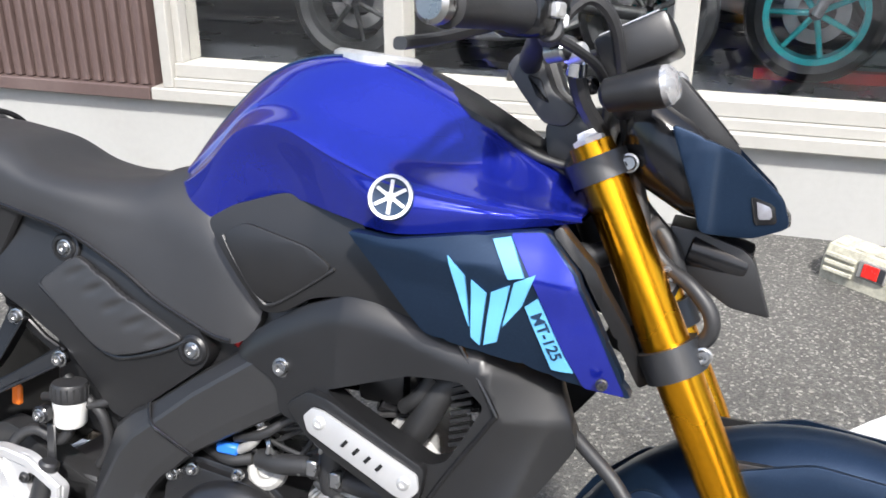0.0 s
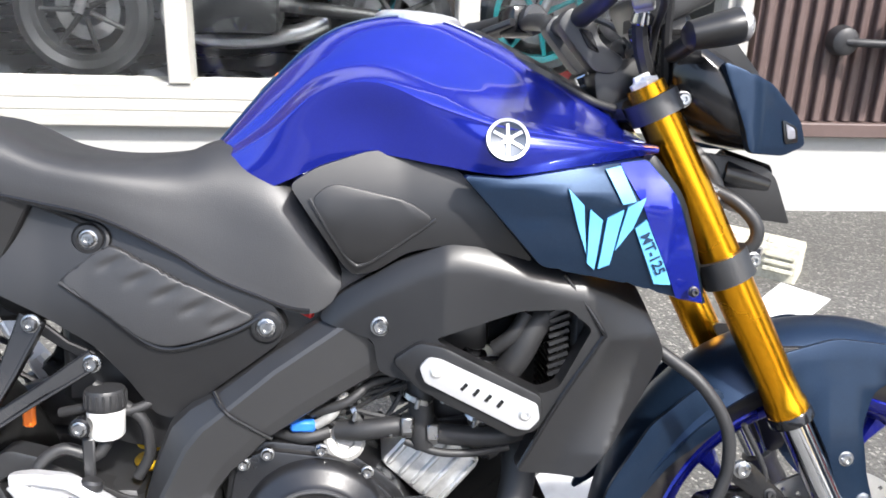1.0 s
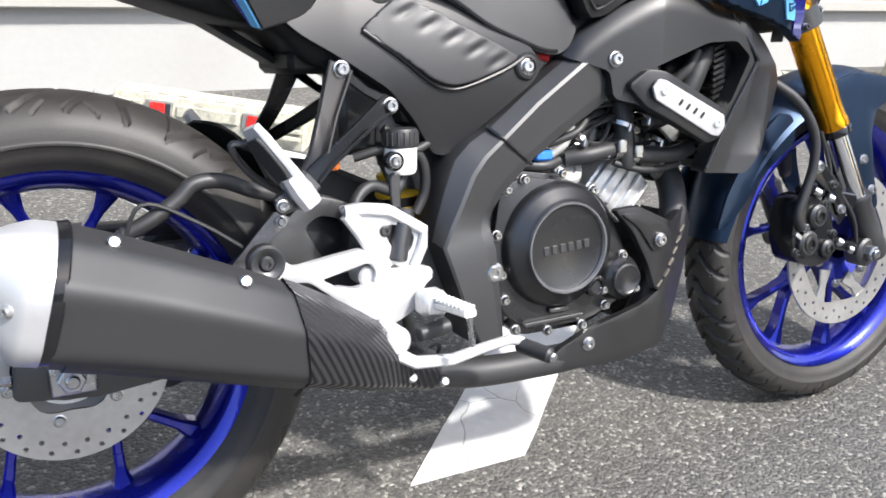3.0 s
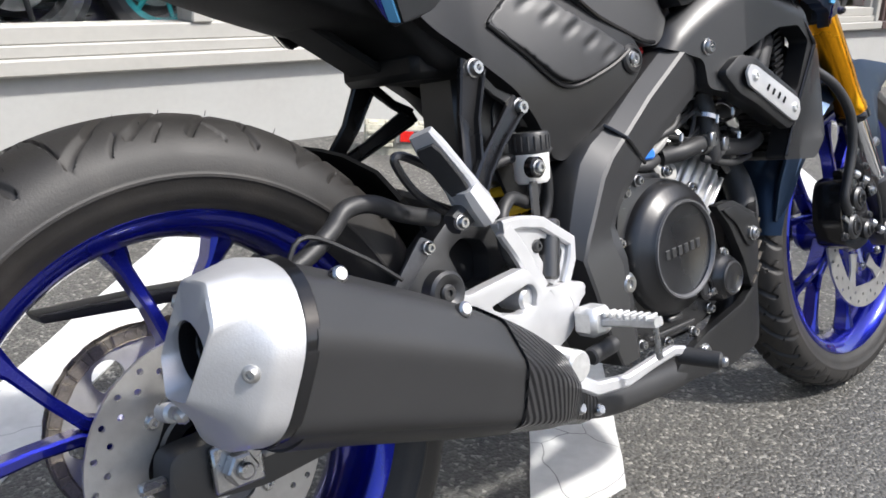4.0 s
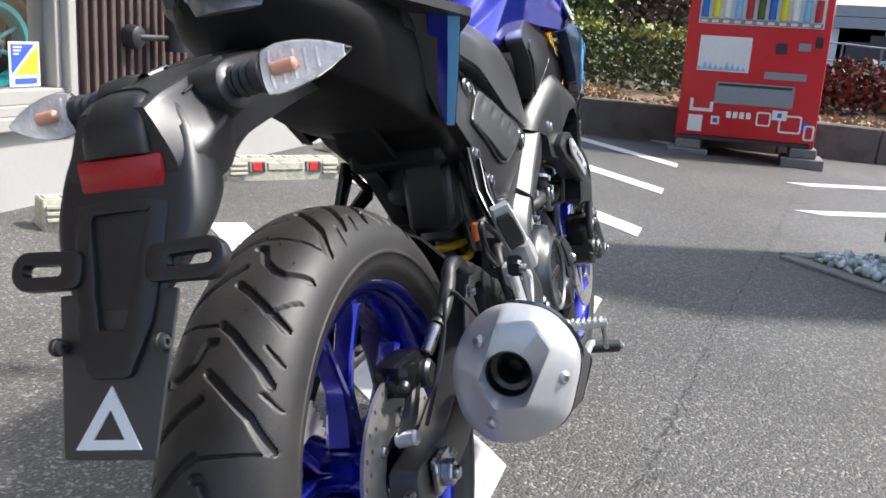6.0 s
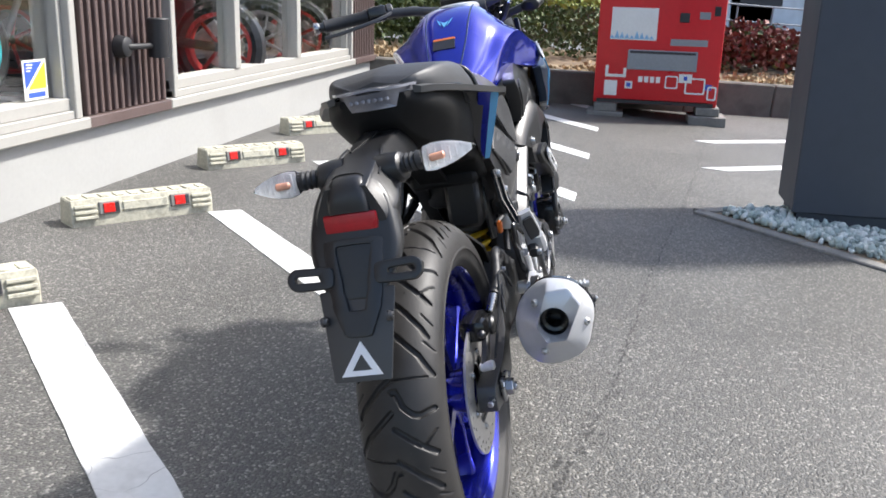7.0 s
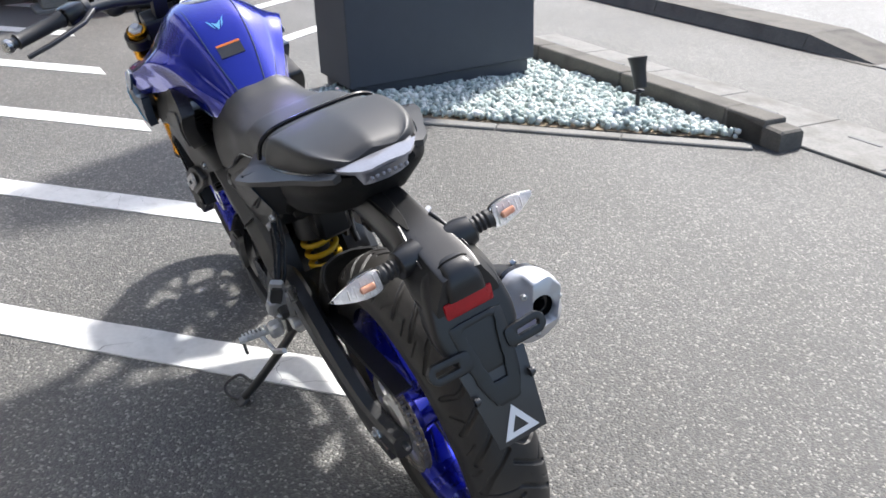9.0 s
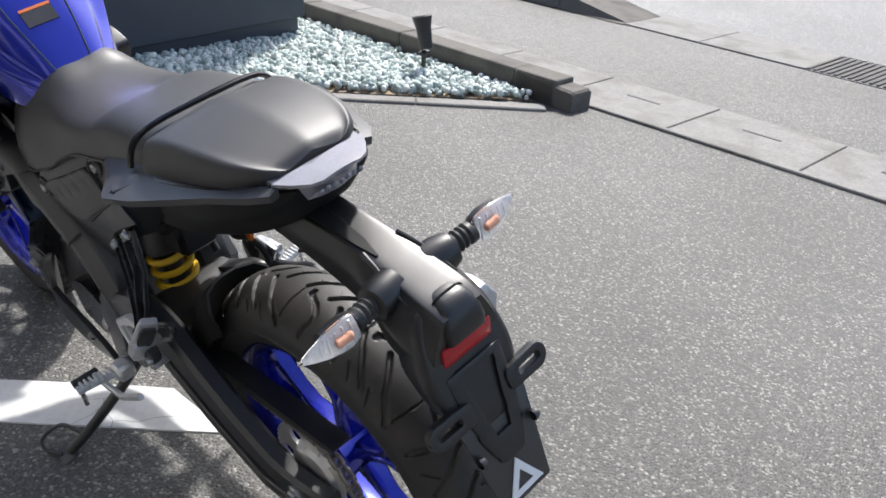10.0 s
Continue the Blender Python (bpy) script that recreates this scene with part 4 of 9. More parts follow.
leaf_cloud("red_shrub", [RED_LEAF, LEAF], [(-2.3, -1.5, -1.5, -0.8, 0.42, 0.80), (-3.1, -2.4, -1.7, -1.0, 0.42, 0.7)], 4500, 0.07, "red-leaved shrub on the dry bank", "shrub", 5)
leaf_cloud("flowering_shrub", [LEAF, PALE_FLOWER], [(-1.5, -0.9, -1.5, -0.8, 0.40, 0.82)], 2500, 0.06, "green shrub with pale flowers on the bank", "shrub", 7)
leaf_cloud("dry_grass", [DRY_GRASS], [(-6.0, 5.5, -0.95, -0.2, 0.28, 0.34)], 12000, 0.05, "dry straw-coloured grass on the bank", "grass", 9)
fence = thing("fence", pm @ Matrix.Translation((-2.6, -2.2, 0.3)), "far steel mesh fence of thin grey posts and rails", "fence")
for k in range(8):
    part("post", rod((0.45 * k - 1.5, 0, 0), (0.45 * k - 1.5, 0, 0.75), 0.012, seg=8), VENDING_GREY, fence)
for z in (0.35, 0.55, 0.74):
    part("rail", rod((-1.6, 0, z), (1.8, 0, z), 0.01, seg=8), VENDING_GREY, fence)
for k, (y, w, h) in enumerate(((-9.5, 9, 3.2), (-4.0, 6, 2.4), (-16, 8, 3.8))):
    house = thing("far_house", Matrix.Translation((46, y, 0)) @ UPRIGHT, "pale distant building beyond the road", "house", "distant buildings")
    part("wall", box(0, 6, -w / 2, w / 2, -1, h), FAR_HAZE, house, smooth=False)
    part("roof", box(-0.3, 6.3, -w / 2 - 0.3, w / 2 + 0.3, h, h + 0.5), VENDING_GREY, house, smooth=False)
    for j in range(int(w / 2)):
        part("window", box(-0.03, 0.0, -w / 2 + 0.6 + 2 * j, -w / 2 + 1.6 + 2 * j, h * 0.4, h * 0.75), VENDING_DARK, house, smooth=False)
# ---- unseen houses, added to close the far side of the street and darken reflections ----
HOUSE_WALL = material("house_wall", (0.20, 0.20, 0.20), 0.85, vary=0.15, scale=0.8, second=(0.14, 0.14, 0.14), second_scale=0.5, second_amount=0.5)
HOUSE_ROOF = material("house_roof", (0.06, 0.062, 0.068), 0.6, vary=0.2, scale=1.5)


def street_house(x, w, h):
    ob = thing("street_house", Matrix.Translation((x, -20.0, -1.0)) @ UPRIGHT, "unseen plain two-storey house added across the street to darken reflections", "house", "houses across the street")
    part("wall", box(-w / 2, w / 2, -7.0, 0.0, -0.5, h), HOUSE_WALL, ob, smooth=False)
    part("roof", loft([[Vector((u, y, z)) for y, z in ((0.5, h - 0.1), (0.5, h + 0.05), (-3.5, h + 1.5), (-7.5, h + 0.05), (-7.5, h - 0.1))] for u in (-w / 2 - 0.4, w / 2 + 0.4)]), HOUSE_ROOF, ob, smooth=False)
    n = int(w / 2.2)
    for k in range(n):
        for z0 in (0.9, 3.4):
            u = -w / 2 + w * (k + 0.5) / n
            win = part("window", box(u - 0.65, u + 0.65, 0.0, 0.05, z0, z0 + 1.2), SASH, ob, smooth=False)
            part("pane", box(u - 0.58, u + 0.58, 0.05, 0.07, z0 + 0.07, z0 + 1.13), VENDING_DARK, win, smooth=False)


for x, w, h in ((-24, 9.5, 5.6), (-13.5, 10.0, 6.2), (-3.0, 9.6, 5.4), (7.2, 9.2, 6.0)):
    street_house(x, w, h)
# ---- materials of the motorcycle ----
BLUE = flakes(material("blue_metallic", (0.013, 0.024, 0.36), 0.21, 0.60, vary=0.05, scale=4, coat=1.0, rough_vary=0.03), 1400, 0.3, (0.04, 0.07, 0.58))
NAVY = flakes(material("matt_navy", (0.013, 0.028, 0.058), 0.36, 0.7, vary=0.06, scale=5, coat=0.15, rough_vary=0.04), 1600, 0.2, (0.05, 0.095, 0.16))
WHEEL_BLUE = flakes(material("wheel_blue", (0.010, 0.017, 0.33), 0.27, 0.9, vary=0.05, scale=8, coat=1.0, rough_vary=0.04), 900, 0.35, (0.05, 0.07, 0.62))
HANGER_BLACK = material("hanger_black", (0.006, 0.006, 0.0065), 0.27, vary=0.12, scale=9, bump=0.08, bump_scale=500, spec=0.45)
DULL_STEEL = material("dull_steel", (0.16, 0.16, 0.165), 0.45, 0.7, vary=0.2, scale=20, bump=0.1, bump_scale=400)
BLACK_PLASTIC = material("black_plastic", (0.010, 0.010, 0.0107), 0.38, vary=0.12, scale=7, bump=0.10, bump_scale=900, second=(0.013, 0.013, 0.014), second_scale=5, second_amount=0.5, rough_vary=0.05, spec=0.60)
# copy of the black plastic, darkened to carry the shade under the tail
SHADED_PLASTIC = material("shaded_plastic", (0.006, 0.006, 0.006), 0.62, vary=0.2, scale=9, bump=0.2, bump_scale=700, second=(0.012, 0.012, 0.012), second_scale=7, second_amount=0.5, spec=0.22)
SATIN_BLACK = material("satin_black", (0.012, 0.012, 0.013), 0.46, spec=1.0, vary=0.12, scale=6, bump=0.05, bump_scale=700, rough_vary=0.05)
GLOSS_BLACK = material("gloss_black", (0.010, 0.010, 0.011), 0.18, vary=0.1, scale=6)
VINYL = material("seat_vinyl", (0.021, 0.021, 0.0225), 0.50, vary=0.1, scale=6, bump=0.22, bump_scale=750, rough_vary=0.05, spec=0.70)
TYRE_RUBBER = material("tyre_rubber", (0.018, 0.0165, 0.0152), 0.54, vary=0.22, scale=9, bump=0.2, bump_scale=500, second=(0.034, 0.0295, 0.0255), second_scale=14, second_amount=0.6)
HOSE = material("hose_rubber", (0.022, 0.022, 0.023), 0.5, vary=0.15, scale=20, bump=0.2, bump_scale=500)
GOLD = material("gold_anodised", (0.83, 0.36, 0.015), 0.24, 1.0, vary=0.06, scale=5, rough_vary=0.04)
CHROME = material("chrome", (0.72, 0.73, 0.75), 0.09, 1.0, vary=0.03, scale=10, rough_vary=0.04)
BOLT_STEEL = material("bolt_steel", (0.46, 0.46, 0.46), 0.30, 1.0, vary=0.12, scale=60)
SILVER_PAINT = material("silver_paint", (0.56, 0.56, 0.565), 0.40, 0.55, vary=0.05, scale=8, bump=0.15, bump_scale=600)
SPROCKET_STEEL = material("sprocket_steel", (0.58, 0.575, 0.56), 0.36, 0.7, vary=0.10, scale=14, bump=0.1, bump_scale=400)
DULL_ALLOY = material("dull_alloy", (0.34, 0.335, 0.32), 0.6, 0.25, vary=0.2, scale=25, bump=0.3, bump_scale=300)
CHAIN_STEEL = material("chain_steel", (0.30, 0.27, 0.235), 0.38, 0.8, vary=0.25, scale=60)
CAST_ALLOY = material("cast_alloy", (0.66, 0.66, 0.65), 0.40, 0.7, vary=0.18, scale=14, bump=0.4, bump_scale=300)
DISC_STEEL = material("disc_steel", (0.50, 0.49, 0.47), 0.38, 0.8, vary=0.12, scale=12, bump=0.15, bump_scale=400)
ENGINE_BLACK = material("engine_black", (0.010, 0.010, 0.011), 0.30, spec=0.8, vary=0.12, scale=9, bump=0.12, bump_scale=500)
MUFFLER_BLACK = material("muffler_black", (0.028, 0.028, 0.029), 0.48, vary=0.08, scale=5, bump=0.06, bump_scale=800, rough_vary=0.04)
CYAN = material("cyan_decal", (0.12, 0.39, 0.66), 0.4, vary=0.04)
DECAL_NAVY = material("decal_navy", (0.01, 0.03, 0.07), 0.4, vary=0.04)
DECAL_WHITE = material("decal_white", (0.80, 0.80, 0.80), 0.4, vary=0.04)
DECAL_ORANGE = material("decal_orange", (0.80, 0.20, 0.04), 0.4, vary=0.04)
AMBER = material("amber_bulb", (0.62, 0.31, 0.21), 0.4, vary=0.1)
LAMP_GREY = material("lamp_reflector", (0.55, 0.55, 0.56), 0.25, 0.6, vary=0.15, scale=30)
SMOKED = material("smoked_lens", (0.24, 0.24, 0.265), 0.12, 0.2, vary=0.1, scale=30, coat=0.8)
LAMP_BOWL = material("lamp_bowl", (0.86, 0.86, 0.86), 0.28, 0.1, vary=0.2, scale=60)
YELLOW_SPRING = material("yellow_spring", (0.72, 0.45, 0.02), 0.35, vary=0.06)
RED_CAP = material("red_rubber", (0.55, 0.02, 0.02), 0.4, vary=0.08)
BLUE_PLUG = material("blue_plug", (0.02, 0.16, 0.62), 0.4, vary=0.08)
ORANGE_PLUG = material("orange_plug", (0.80, 0.18, 0.02), 0.4, vary=0.08)
TRANSLUCENT = material("reservoir_plastic", (0.74, 0.73, 0.70), 0.35, vary=0.06)

CARBON = material("carbon_shield", (0.022, 0.022, 0.024), 0.34, vary=0.08)
ct = CARBON.node_tree
cw = ct.nodes.new("ShaderNodeTexWave")
cw.bands_direction = "DIAGONAL"
cw.inputs["Scale"].default_value, cw.inputs["Distortion"].default_value = 55.0, 0.4
cc = ct.nodes.new("ShaderNodeTexCoord")
cb = ct.nodes.new("ShaderNodeBump")
cb.inputs["Strength"].default_value, cb.inputs["Distance"].default_value = 0.9, 0.003
ct.links.new(cc.outputs["Object"], cw.inputs["Vector"])
ct.links.new(cw.outputs["Fac"], cb.inputs["Height"])
ct.links.new(cb.outputs["Normal"], ct.nodes["Principled BSDF"].inputs["Normal"])
# reflector red of the plate holder, deepened because its shade is in the colour
SHADED_REFLECTOR = material("shaded_reflector", (0.42, 0.010, 0.016), 0.34, vary=0.15, scale=80, coat=0.1)
# ---- the motorcycle: x ahead from the rear axle, y to its left, z up from the ground, leaning on its side stand ----
BIKE = thing("motorcycle", Matrix.Translation((0, -0.033, 0)) @ pose(0, 0, 0, -15, 0, 0),
             "blue and black naked sports motorcycle leaning on its side stand", "motorcycle")


def bolt(p, parent=BIKE, r=0.0075, mat=None, y=-1, h=0.005, cap=True):
    """A round-headed bolt with a socket, its head towards y."""
    m = Matrix.Translation(p) @ Euler((radians(-90 if y > 0 else 90), 0, 0)).to_matrix().to_4x4()
    bm = lathe([(r * 1.25, -0.004), (r * 1.25, 0), (r, 0.0005), (r, h * 0.6), (r * 0.8, h), (r * 0.42, h), (r * 0.38, h * 0.45), (0, h * 0.45)], m, 14)
    return part("bolt", bm, mat or BOLT_STEEL, parent)


def add_beam(bm, pts, widths, thick, axis=(0, 1, 0)):
    """A bar of rounded oblong section along points; widths across it in the plane, thick along axis."""
    ax = Vector(axis)
    rings = []
    P = [Vector(p) for p in pts]
    for i, p in enumerate(P):
        d = (P[min(i + 1, len(P) - 1)] - P[max(i - 1, 0)]).normalized()
        s = d.cross(ax).normalized()
        w = widths[i] if isinstance(widths, (list, tuple)) else widths
        t = thick[i] if isinstance(thick, (list, tuple)) else thick
        c = min(w, t) * 0.22
        ring = [(w / 2, t / 2 - c), (w / 2 - c, t / 2), (-w / 2 + c, t / 2), (-w / 2, t / 2 - c),
                (-w / 2, -t / 2 + c), (-w / 2 + c, -t / 2), (w / 2 - c, -t / 2), (w / 2, -t / 2 + c)]
        rings.append([bm.verts.new(p + s * a + ax * b) for a, b in ring])
    for a, b in zip(rings, rings[1:]):
        for k in range(8):
            bm.faces.new((a[k], a[(k + 1) % 8], b[(k + 1) % 8], b[k]))
    bm.faces.new(rings[0])
    bm.faces.new(rings[-1])
    return bm


def beam(pts, widths, thick, axis=(0, 1, 0)):
    return add_beam(bmesh.new(), pts, widths, thick, axis)


# ---- wheels ----
def tyre_mesh(m, radius, half, bead, tiles, curves, fine):
    """A tyre whose tread grooves are cut into the rubber."""
    prof = [(bead - 0.004, 0.66), (bead + 0.004, 0.74), (bead + 0.008, 0.82), (bead + 0.012, 0.84), (bead + 0.014, 0.88), (bead + 0.024, 0.95), (bead + 0.033, 0.985), (bead + 0.0345, 1.012), (bead + 0.037, 1.015), (bead + 0.0385, 1.0)]
    side = [(r, half * f) for r, f in prof]
    n, seg = fine
    r_side = bead + 0.040
    v = np.linspace(-1, 1, n + 1)
    crown_r = r_side + (radius - r_side) * np.sqrt(np.maximum(0.0, 1 - np.abs(v) ** 2.3))
    length = 2 * math.pi * radius / tiles
    s = (np.arange(seg) / seg * tiles) % 1.0
    cut = np.zeros((seg, n + 1))
    for flip in (1, -1):
        for shift in (-1, 0, 1):
            qx = np.repeat(((s + shift + (0.5 if flip < 0 else 0.0)) * length)[:, None], n + 1, 1)
            qy = np.repeat((v * flip * half * 1.25)[None, :], seg, 0)
            for a, b, c, d, w, dep in curves:
                ax, ay, bx, by = a * length, b * half * 1.25, c * length, d * half * 1.25
                dx, dy = bx - ax, by - ay
                u = np.clip(((qx - ax) * dx + (qy - ay) * dy) / (dx * dx + dy * dy), 0, 1)
                far = np.hypot(qx - ax - dx * u, qy - ay - dy * u)
                cut = np.maximum(cut, dep * np.clip((w - far) / (0.38 * w), 0, 1))
    ang = 2 * math.pi * np.arange(seg) / seg
    cols = [(np.full(seg, r), np.full(seg, -h)) for r, h in side]
    cols += [(crown_r[i] - cut[:, i], np.full(seg, half * v[i])) for i in range(n + 1)]
    cols += [(np.full(seg, r), np.full(seg, h)) for r, h in reversed(side)]
    nc = len(cols)
    verts = [None] * (seg * nc)
    for i, (r, h) in enumerate(cols):
        for k in range(seg):
            verts[k * nc + i] = m @ Vector((r[k] * math.cos(ang[k]), r[k] * math.sin(ang[k]), h[k]))
    faces = []
    for k in range(seg):
        j = (k + 1) % seg
        for i in range(nc - 1):
            faces.append((k * nc + i, k * nc + i + 1, j * nc + i + 1, j * nc + i))
    me = bpy.data.meshes.new("tyre")
    me.from_pydata([tuple(q) for q in verts], [], faces)
    bm = bmesh.new()
    bm.from_mesh(me)
    bpy.data.meshes.remove(me)
    return bm


def drilled_disc(m, outer, inner, holes, thick, wave=0.0, cuts=0):
    """A brake disc with real holes. holes: (radius, angle, size)."""
    bm = bmesh.new()
    def loop(pts):
        vs = [bm.verts.new((x, y, 0)) for x, y in pts]
        return [bm.edges.new((vs[i], vs[(i + 1) % len(vs)])) for i in range(len(vs))]
    es = loop([(outer * math.cos(a), outer * math.sin(a)) for a in (2 * math.pi * k / 96 for k in range(96))])
    es += loop([((inner + wave * math.cos(6 * a)) * math.cos(a), (inner + wave * math.cos(6 * a)) * math.sin(a)) for a in (2 * math.pi * k / 72 for k in range(72))])
    for r, a, s in holes:
        es += loop([(r * math.cos(a) + s * math.cos(b), r * math.sin(a) + s * math.sin(b)) for b in (2 * math.pi * k / 10 for k in range(10))])
    for k in range(cuts):
        a0 = 2 * math.pi * k / cuts
        quad = [(outer * 0.56, a0), (outer * 0.70, a0 + 0.10), (outer * 0.735, a0 + 0.34), (outer * 0.63, a0 + 0.46), (outer * 0.56, a0 + 0.30)]
        es += loop([tuple(p) for p in rounded([Vector((r * math.cos(a), r * math.sin(a))) for r, a in quad], 0.008, 3)])
    bmesh.ops.triangle_fill(bm, edges=es, use_beauty=True)
    r_ = bmesh.ops.extrude_face_region(bm, geom=bm.faces[:])
    for g in r_["geom"]:
        if isinstance(g, bmesh.types.BMVert):
            g.co.z += thick
    return moved(bm, m)


def wheel(cx, cz, radius, half, rim_half, turn, curves, tiles, bead):
    m = Matrix.Translation((cx, 0, cz)) @ Euler((radians(90), 0, 0)).to_matrix().to_4x4()
    ob = new("rear_wheel" if cx < 0.5 else "front_wheel")
    ob.parent = BIKE
    ob["label"] = "blue alloy wheel with paired spokes"
    part("tyre", tyre_mesh(m, radius, half, bead, tiles, curves, (88, 1320) if cx < 0.5 else (56, 900)), TYRE_RUBBER, ob, "black grooved tyre")
    # moulding hairs left on the fresh tread
    bm, rnd = bmesh.new(), random.Random(41)
    for k in range(80):
        a, v = 2 * math.pi * (k + rnd.random() * 0.6) / 80, rnd.choice((-0.62, -0.3, 0.0, 0.3, 0.62))
        r0 = bead + 0.040 + (radius - bead - 0.040) * math.sqrt(1 - abs(v) ** 2.3)
        h = rnd.uniform(0.002, 0.0055)
        c, s = math.cos(a), math.sin(a)
        add_rod(bm, m @ Vector((r0 * c, r0 * s, v * half)), m @ Vector(((r0 + h) * c, (r0 + h) * s, (v + 0.02) * half)), 0.0005, 0.0003, 5)
    tagged(part("moulding_hairs", bm, HOSE, ob), "", "", "", "stuff")
    b = rim_half
    prof = [(0.224, -b - 0.002), (0.230, -b + 0.003), (0.222, -b + 0.008), (0.215, -b + 0.012), (0.212, -b * 0.4), (0.212, b * 0.4), (0.215, b - 0.012), (0.222, b - 0.008),
            (0.230, b - 0.003), (0.224, b + 0.002), (0.213, b - 0.002), (0.207, b - 0.010), (0.199, b * 0.42), (0.196, 0.0), (0.199, -b * 0.42), (0.207, -b + 0.010), (0.213, -b + 0.002)]
    part("rim", lathe([(r + bead - 0.219, h) for r, h in prof], m, 96, closed=True), WHEEL_BLUE, ob)
    part("hub", lathe([(0.022, -0.055), (0.040, -0.055), (0.044, -0.045), (0.036, -0.02), (0.036, 0.02), (0.044, 0.045), (0.040, 0.055), (0.022, 0.055)], m, 40, closed=True), WHEEL_BLUE, ob)
    for k in range(5):
        a = turn + 2 * math.pi * k / 5
        def at(r, q):
            return (cx + r * math.cos(q), 0, cz + r * math.sin(q))
        for s in (-1, 1):
            bm = beam([at(0.036, a + s * 0.12), at(0.070, a + s * 0.085), at(0.100, a + s * 0.075), at(0.135, a + s * 0.170), at(0.176, a + s * 0.250), at(0.205, a + s * 0.280)],
                      [0.030, 0.017, 0.0125, 0.0115, 0.0135, 0.030], [0.040, 0.032, 0.027, 0.025, 0.028, 0.036])
            part("spoke", bm, WHEEL_BLUE, ob)
    return ob, m


GROOVES = [(0.02, 0.10, 0.18, 0.42, 0.0054, 0.0060), (0.18, 0.42, 0.37, 0.96, 0.0048, 0.0055), (0.38, 0.14, 0.52, 0.46, 0.0054, 0.0060), (0.52, 0.46, 0.69, 0.97, 0.0048, 0.0055),
           (0.72, -0.10, 0.73, 0.08, 0.0054, 0.0060), (0.73, 0.08, 0.79, 0.17, 0.0054, 0.0060), (0.79, 0.17, 0.86, 0.30, 0.0054, 0.0060), (0.86, 0.30, 1.00, 0.80, 0.0048, 0.0055),
           (0.22, 0.88, 0.32, 0.60, 0.0018, 0.0030), (0.54, 0.92, 0.66, 0.64, 0.0018, 0.0030), (0.84, 0.92, 0.96, 0.66, 0.0018, 0.0030), (0.10, 0.58, 0.22, 0.34, 0.0018, 0.0030)]
# the rear tyre: long grooves from past the middle to the shoulder, one of them wavy, thin ones between
REAR_GROOVES = []
for line, w, dep in ((((0.0, 0.0), (0.0, 0.10), (0.09, 0.24), (0.14, 0.42), (0.155, 0.57), (0.12, 0.84)), 0.0052, 0.0055),
                     (((0.225, 0.02), (0.26, 0.20), (0.365, 0.65), (0.405, 0.80)), 0.0050, 0.0055),
                     (((0.425, 0.02), (0.465, 0.22), (0.595, 0.66), (0.65, 0.78)), 0.0050, 0.0055),
                     (((0.625, 0.02), (0.67, 0.20), (0.78, 0.62), (0.90, 0.86)), 0.0050, 0.0055),
                     (((0.93, 0.0), (0.925, 0.30), (0.915, 0.76)), 0.0019, 0.003), (((0.36, 0.56), (0.258, 0.85)), 0.0019, 0.003),
                     (((0.56, 0.86), (0.50, 0.66)), 0.0019, 0.003), (((0.74, 0.90), (0.69, 0.72)), 0.0019, 0.003)):
    for (a, b), (c, d) in zip(line, line[1:]):
        REAR_GROOVES.append((a + 0.467, b, c + 0.467, d, w, dep))
REAR, rm = wheel(0.0, 0.314, 0.314, 0.070, 0.052, 0.2356, REAR_GROOVES, 8, 0.219)
FRONT, fm = wheel(1.313, 0.298, 0.296, 0.048, 0.040, 0.15, GROOVES, 13, 0.225)
for ob, mm, side, outer, inner, z in ((FRONT, fm, 1, 0.141, 0.103, 0.062), (REAR, rm, 1, 0.116, 0.058, 0.066)):
    rows = [(outer * 0.93, 2 * math.pi * k / 24, 0.0032) for k in range(24)] + [(outer * 0.83, 2 * math.pi * (k + 0.5) / 24, 0.0032) for k in range(24)]
    part("brake_disc", drilled_disc(mm @ Matrix.Translation((0, 0, z)), outer, inner, rows, 0.004, 0.003), DISC_STEEL, ob, "drilled steel brake disc")
    if ob is FRONT:
        for k in range(6):
            a = 2 * math.pi * k / 6
            arm = beam([(0.056 * math.cos(a - 0.35), 0.056 * math.sin(a - 0.35), z + 0.001), (0.082 * math.cos(a - 0.10), 0.082 * math.sin(a - 0.10), z + 0.001), (0.108 * math.cos(a), 0.108 * math.sin(a), z + 0.001)], [0.026, 0.015, 0.026], 0.005, axis=(0, 0, 1))
            part("disc_arm", moved(arm, mm), DISC_STEEL, ob)
        inner = 0.056
    part("disc_carrier", lathe([(0.03, z - 0.02), (inner + 0.003, z - 0.004), (inner + 0.003, z), (0.03, z - 0.008)], mm, 40, closed=True), WHEEL_BLUE if ob is FRONT else SATIN_BLACK, ob)
    for k in range(6):
        a = 2 * math.pi * k / 6 + 0.3
        bolt(mm @ Vector(((inner + 0.010) * math.cos(a), (inner + 0.010) * math.sin(a), z + 0.004)), ob, 0.0065, h=0.004)
part("speed_ring", lathe([(0.045, 0.060), (0.056, 0.060), (0.056, 0.063), (0.045, 0.063)], rm, 48, closed=True), CAST_ALLOY, REAR)

# ---- fork ----
def fork_x(z):
    return 1.343 - (z - 0.30) * 0.499


def fp(z, y, dx=0.0):
    return (fork_x(z) + dx - 0.06 * y, y + 0.05 * (z - 0.30), z)


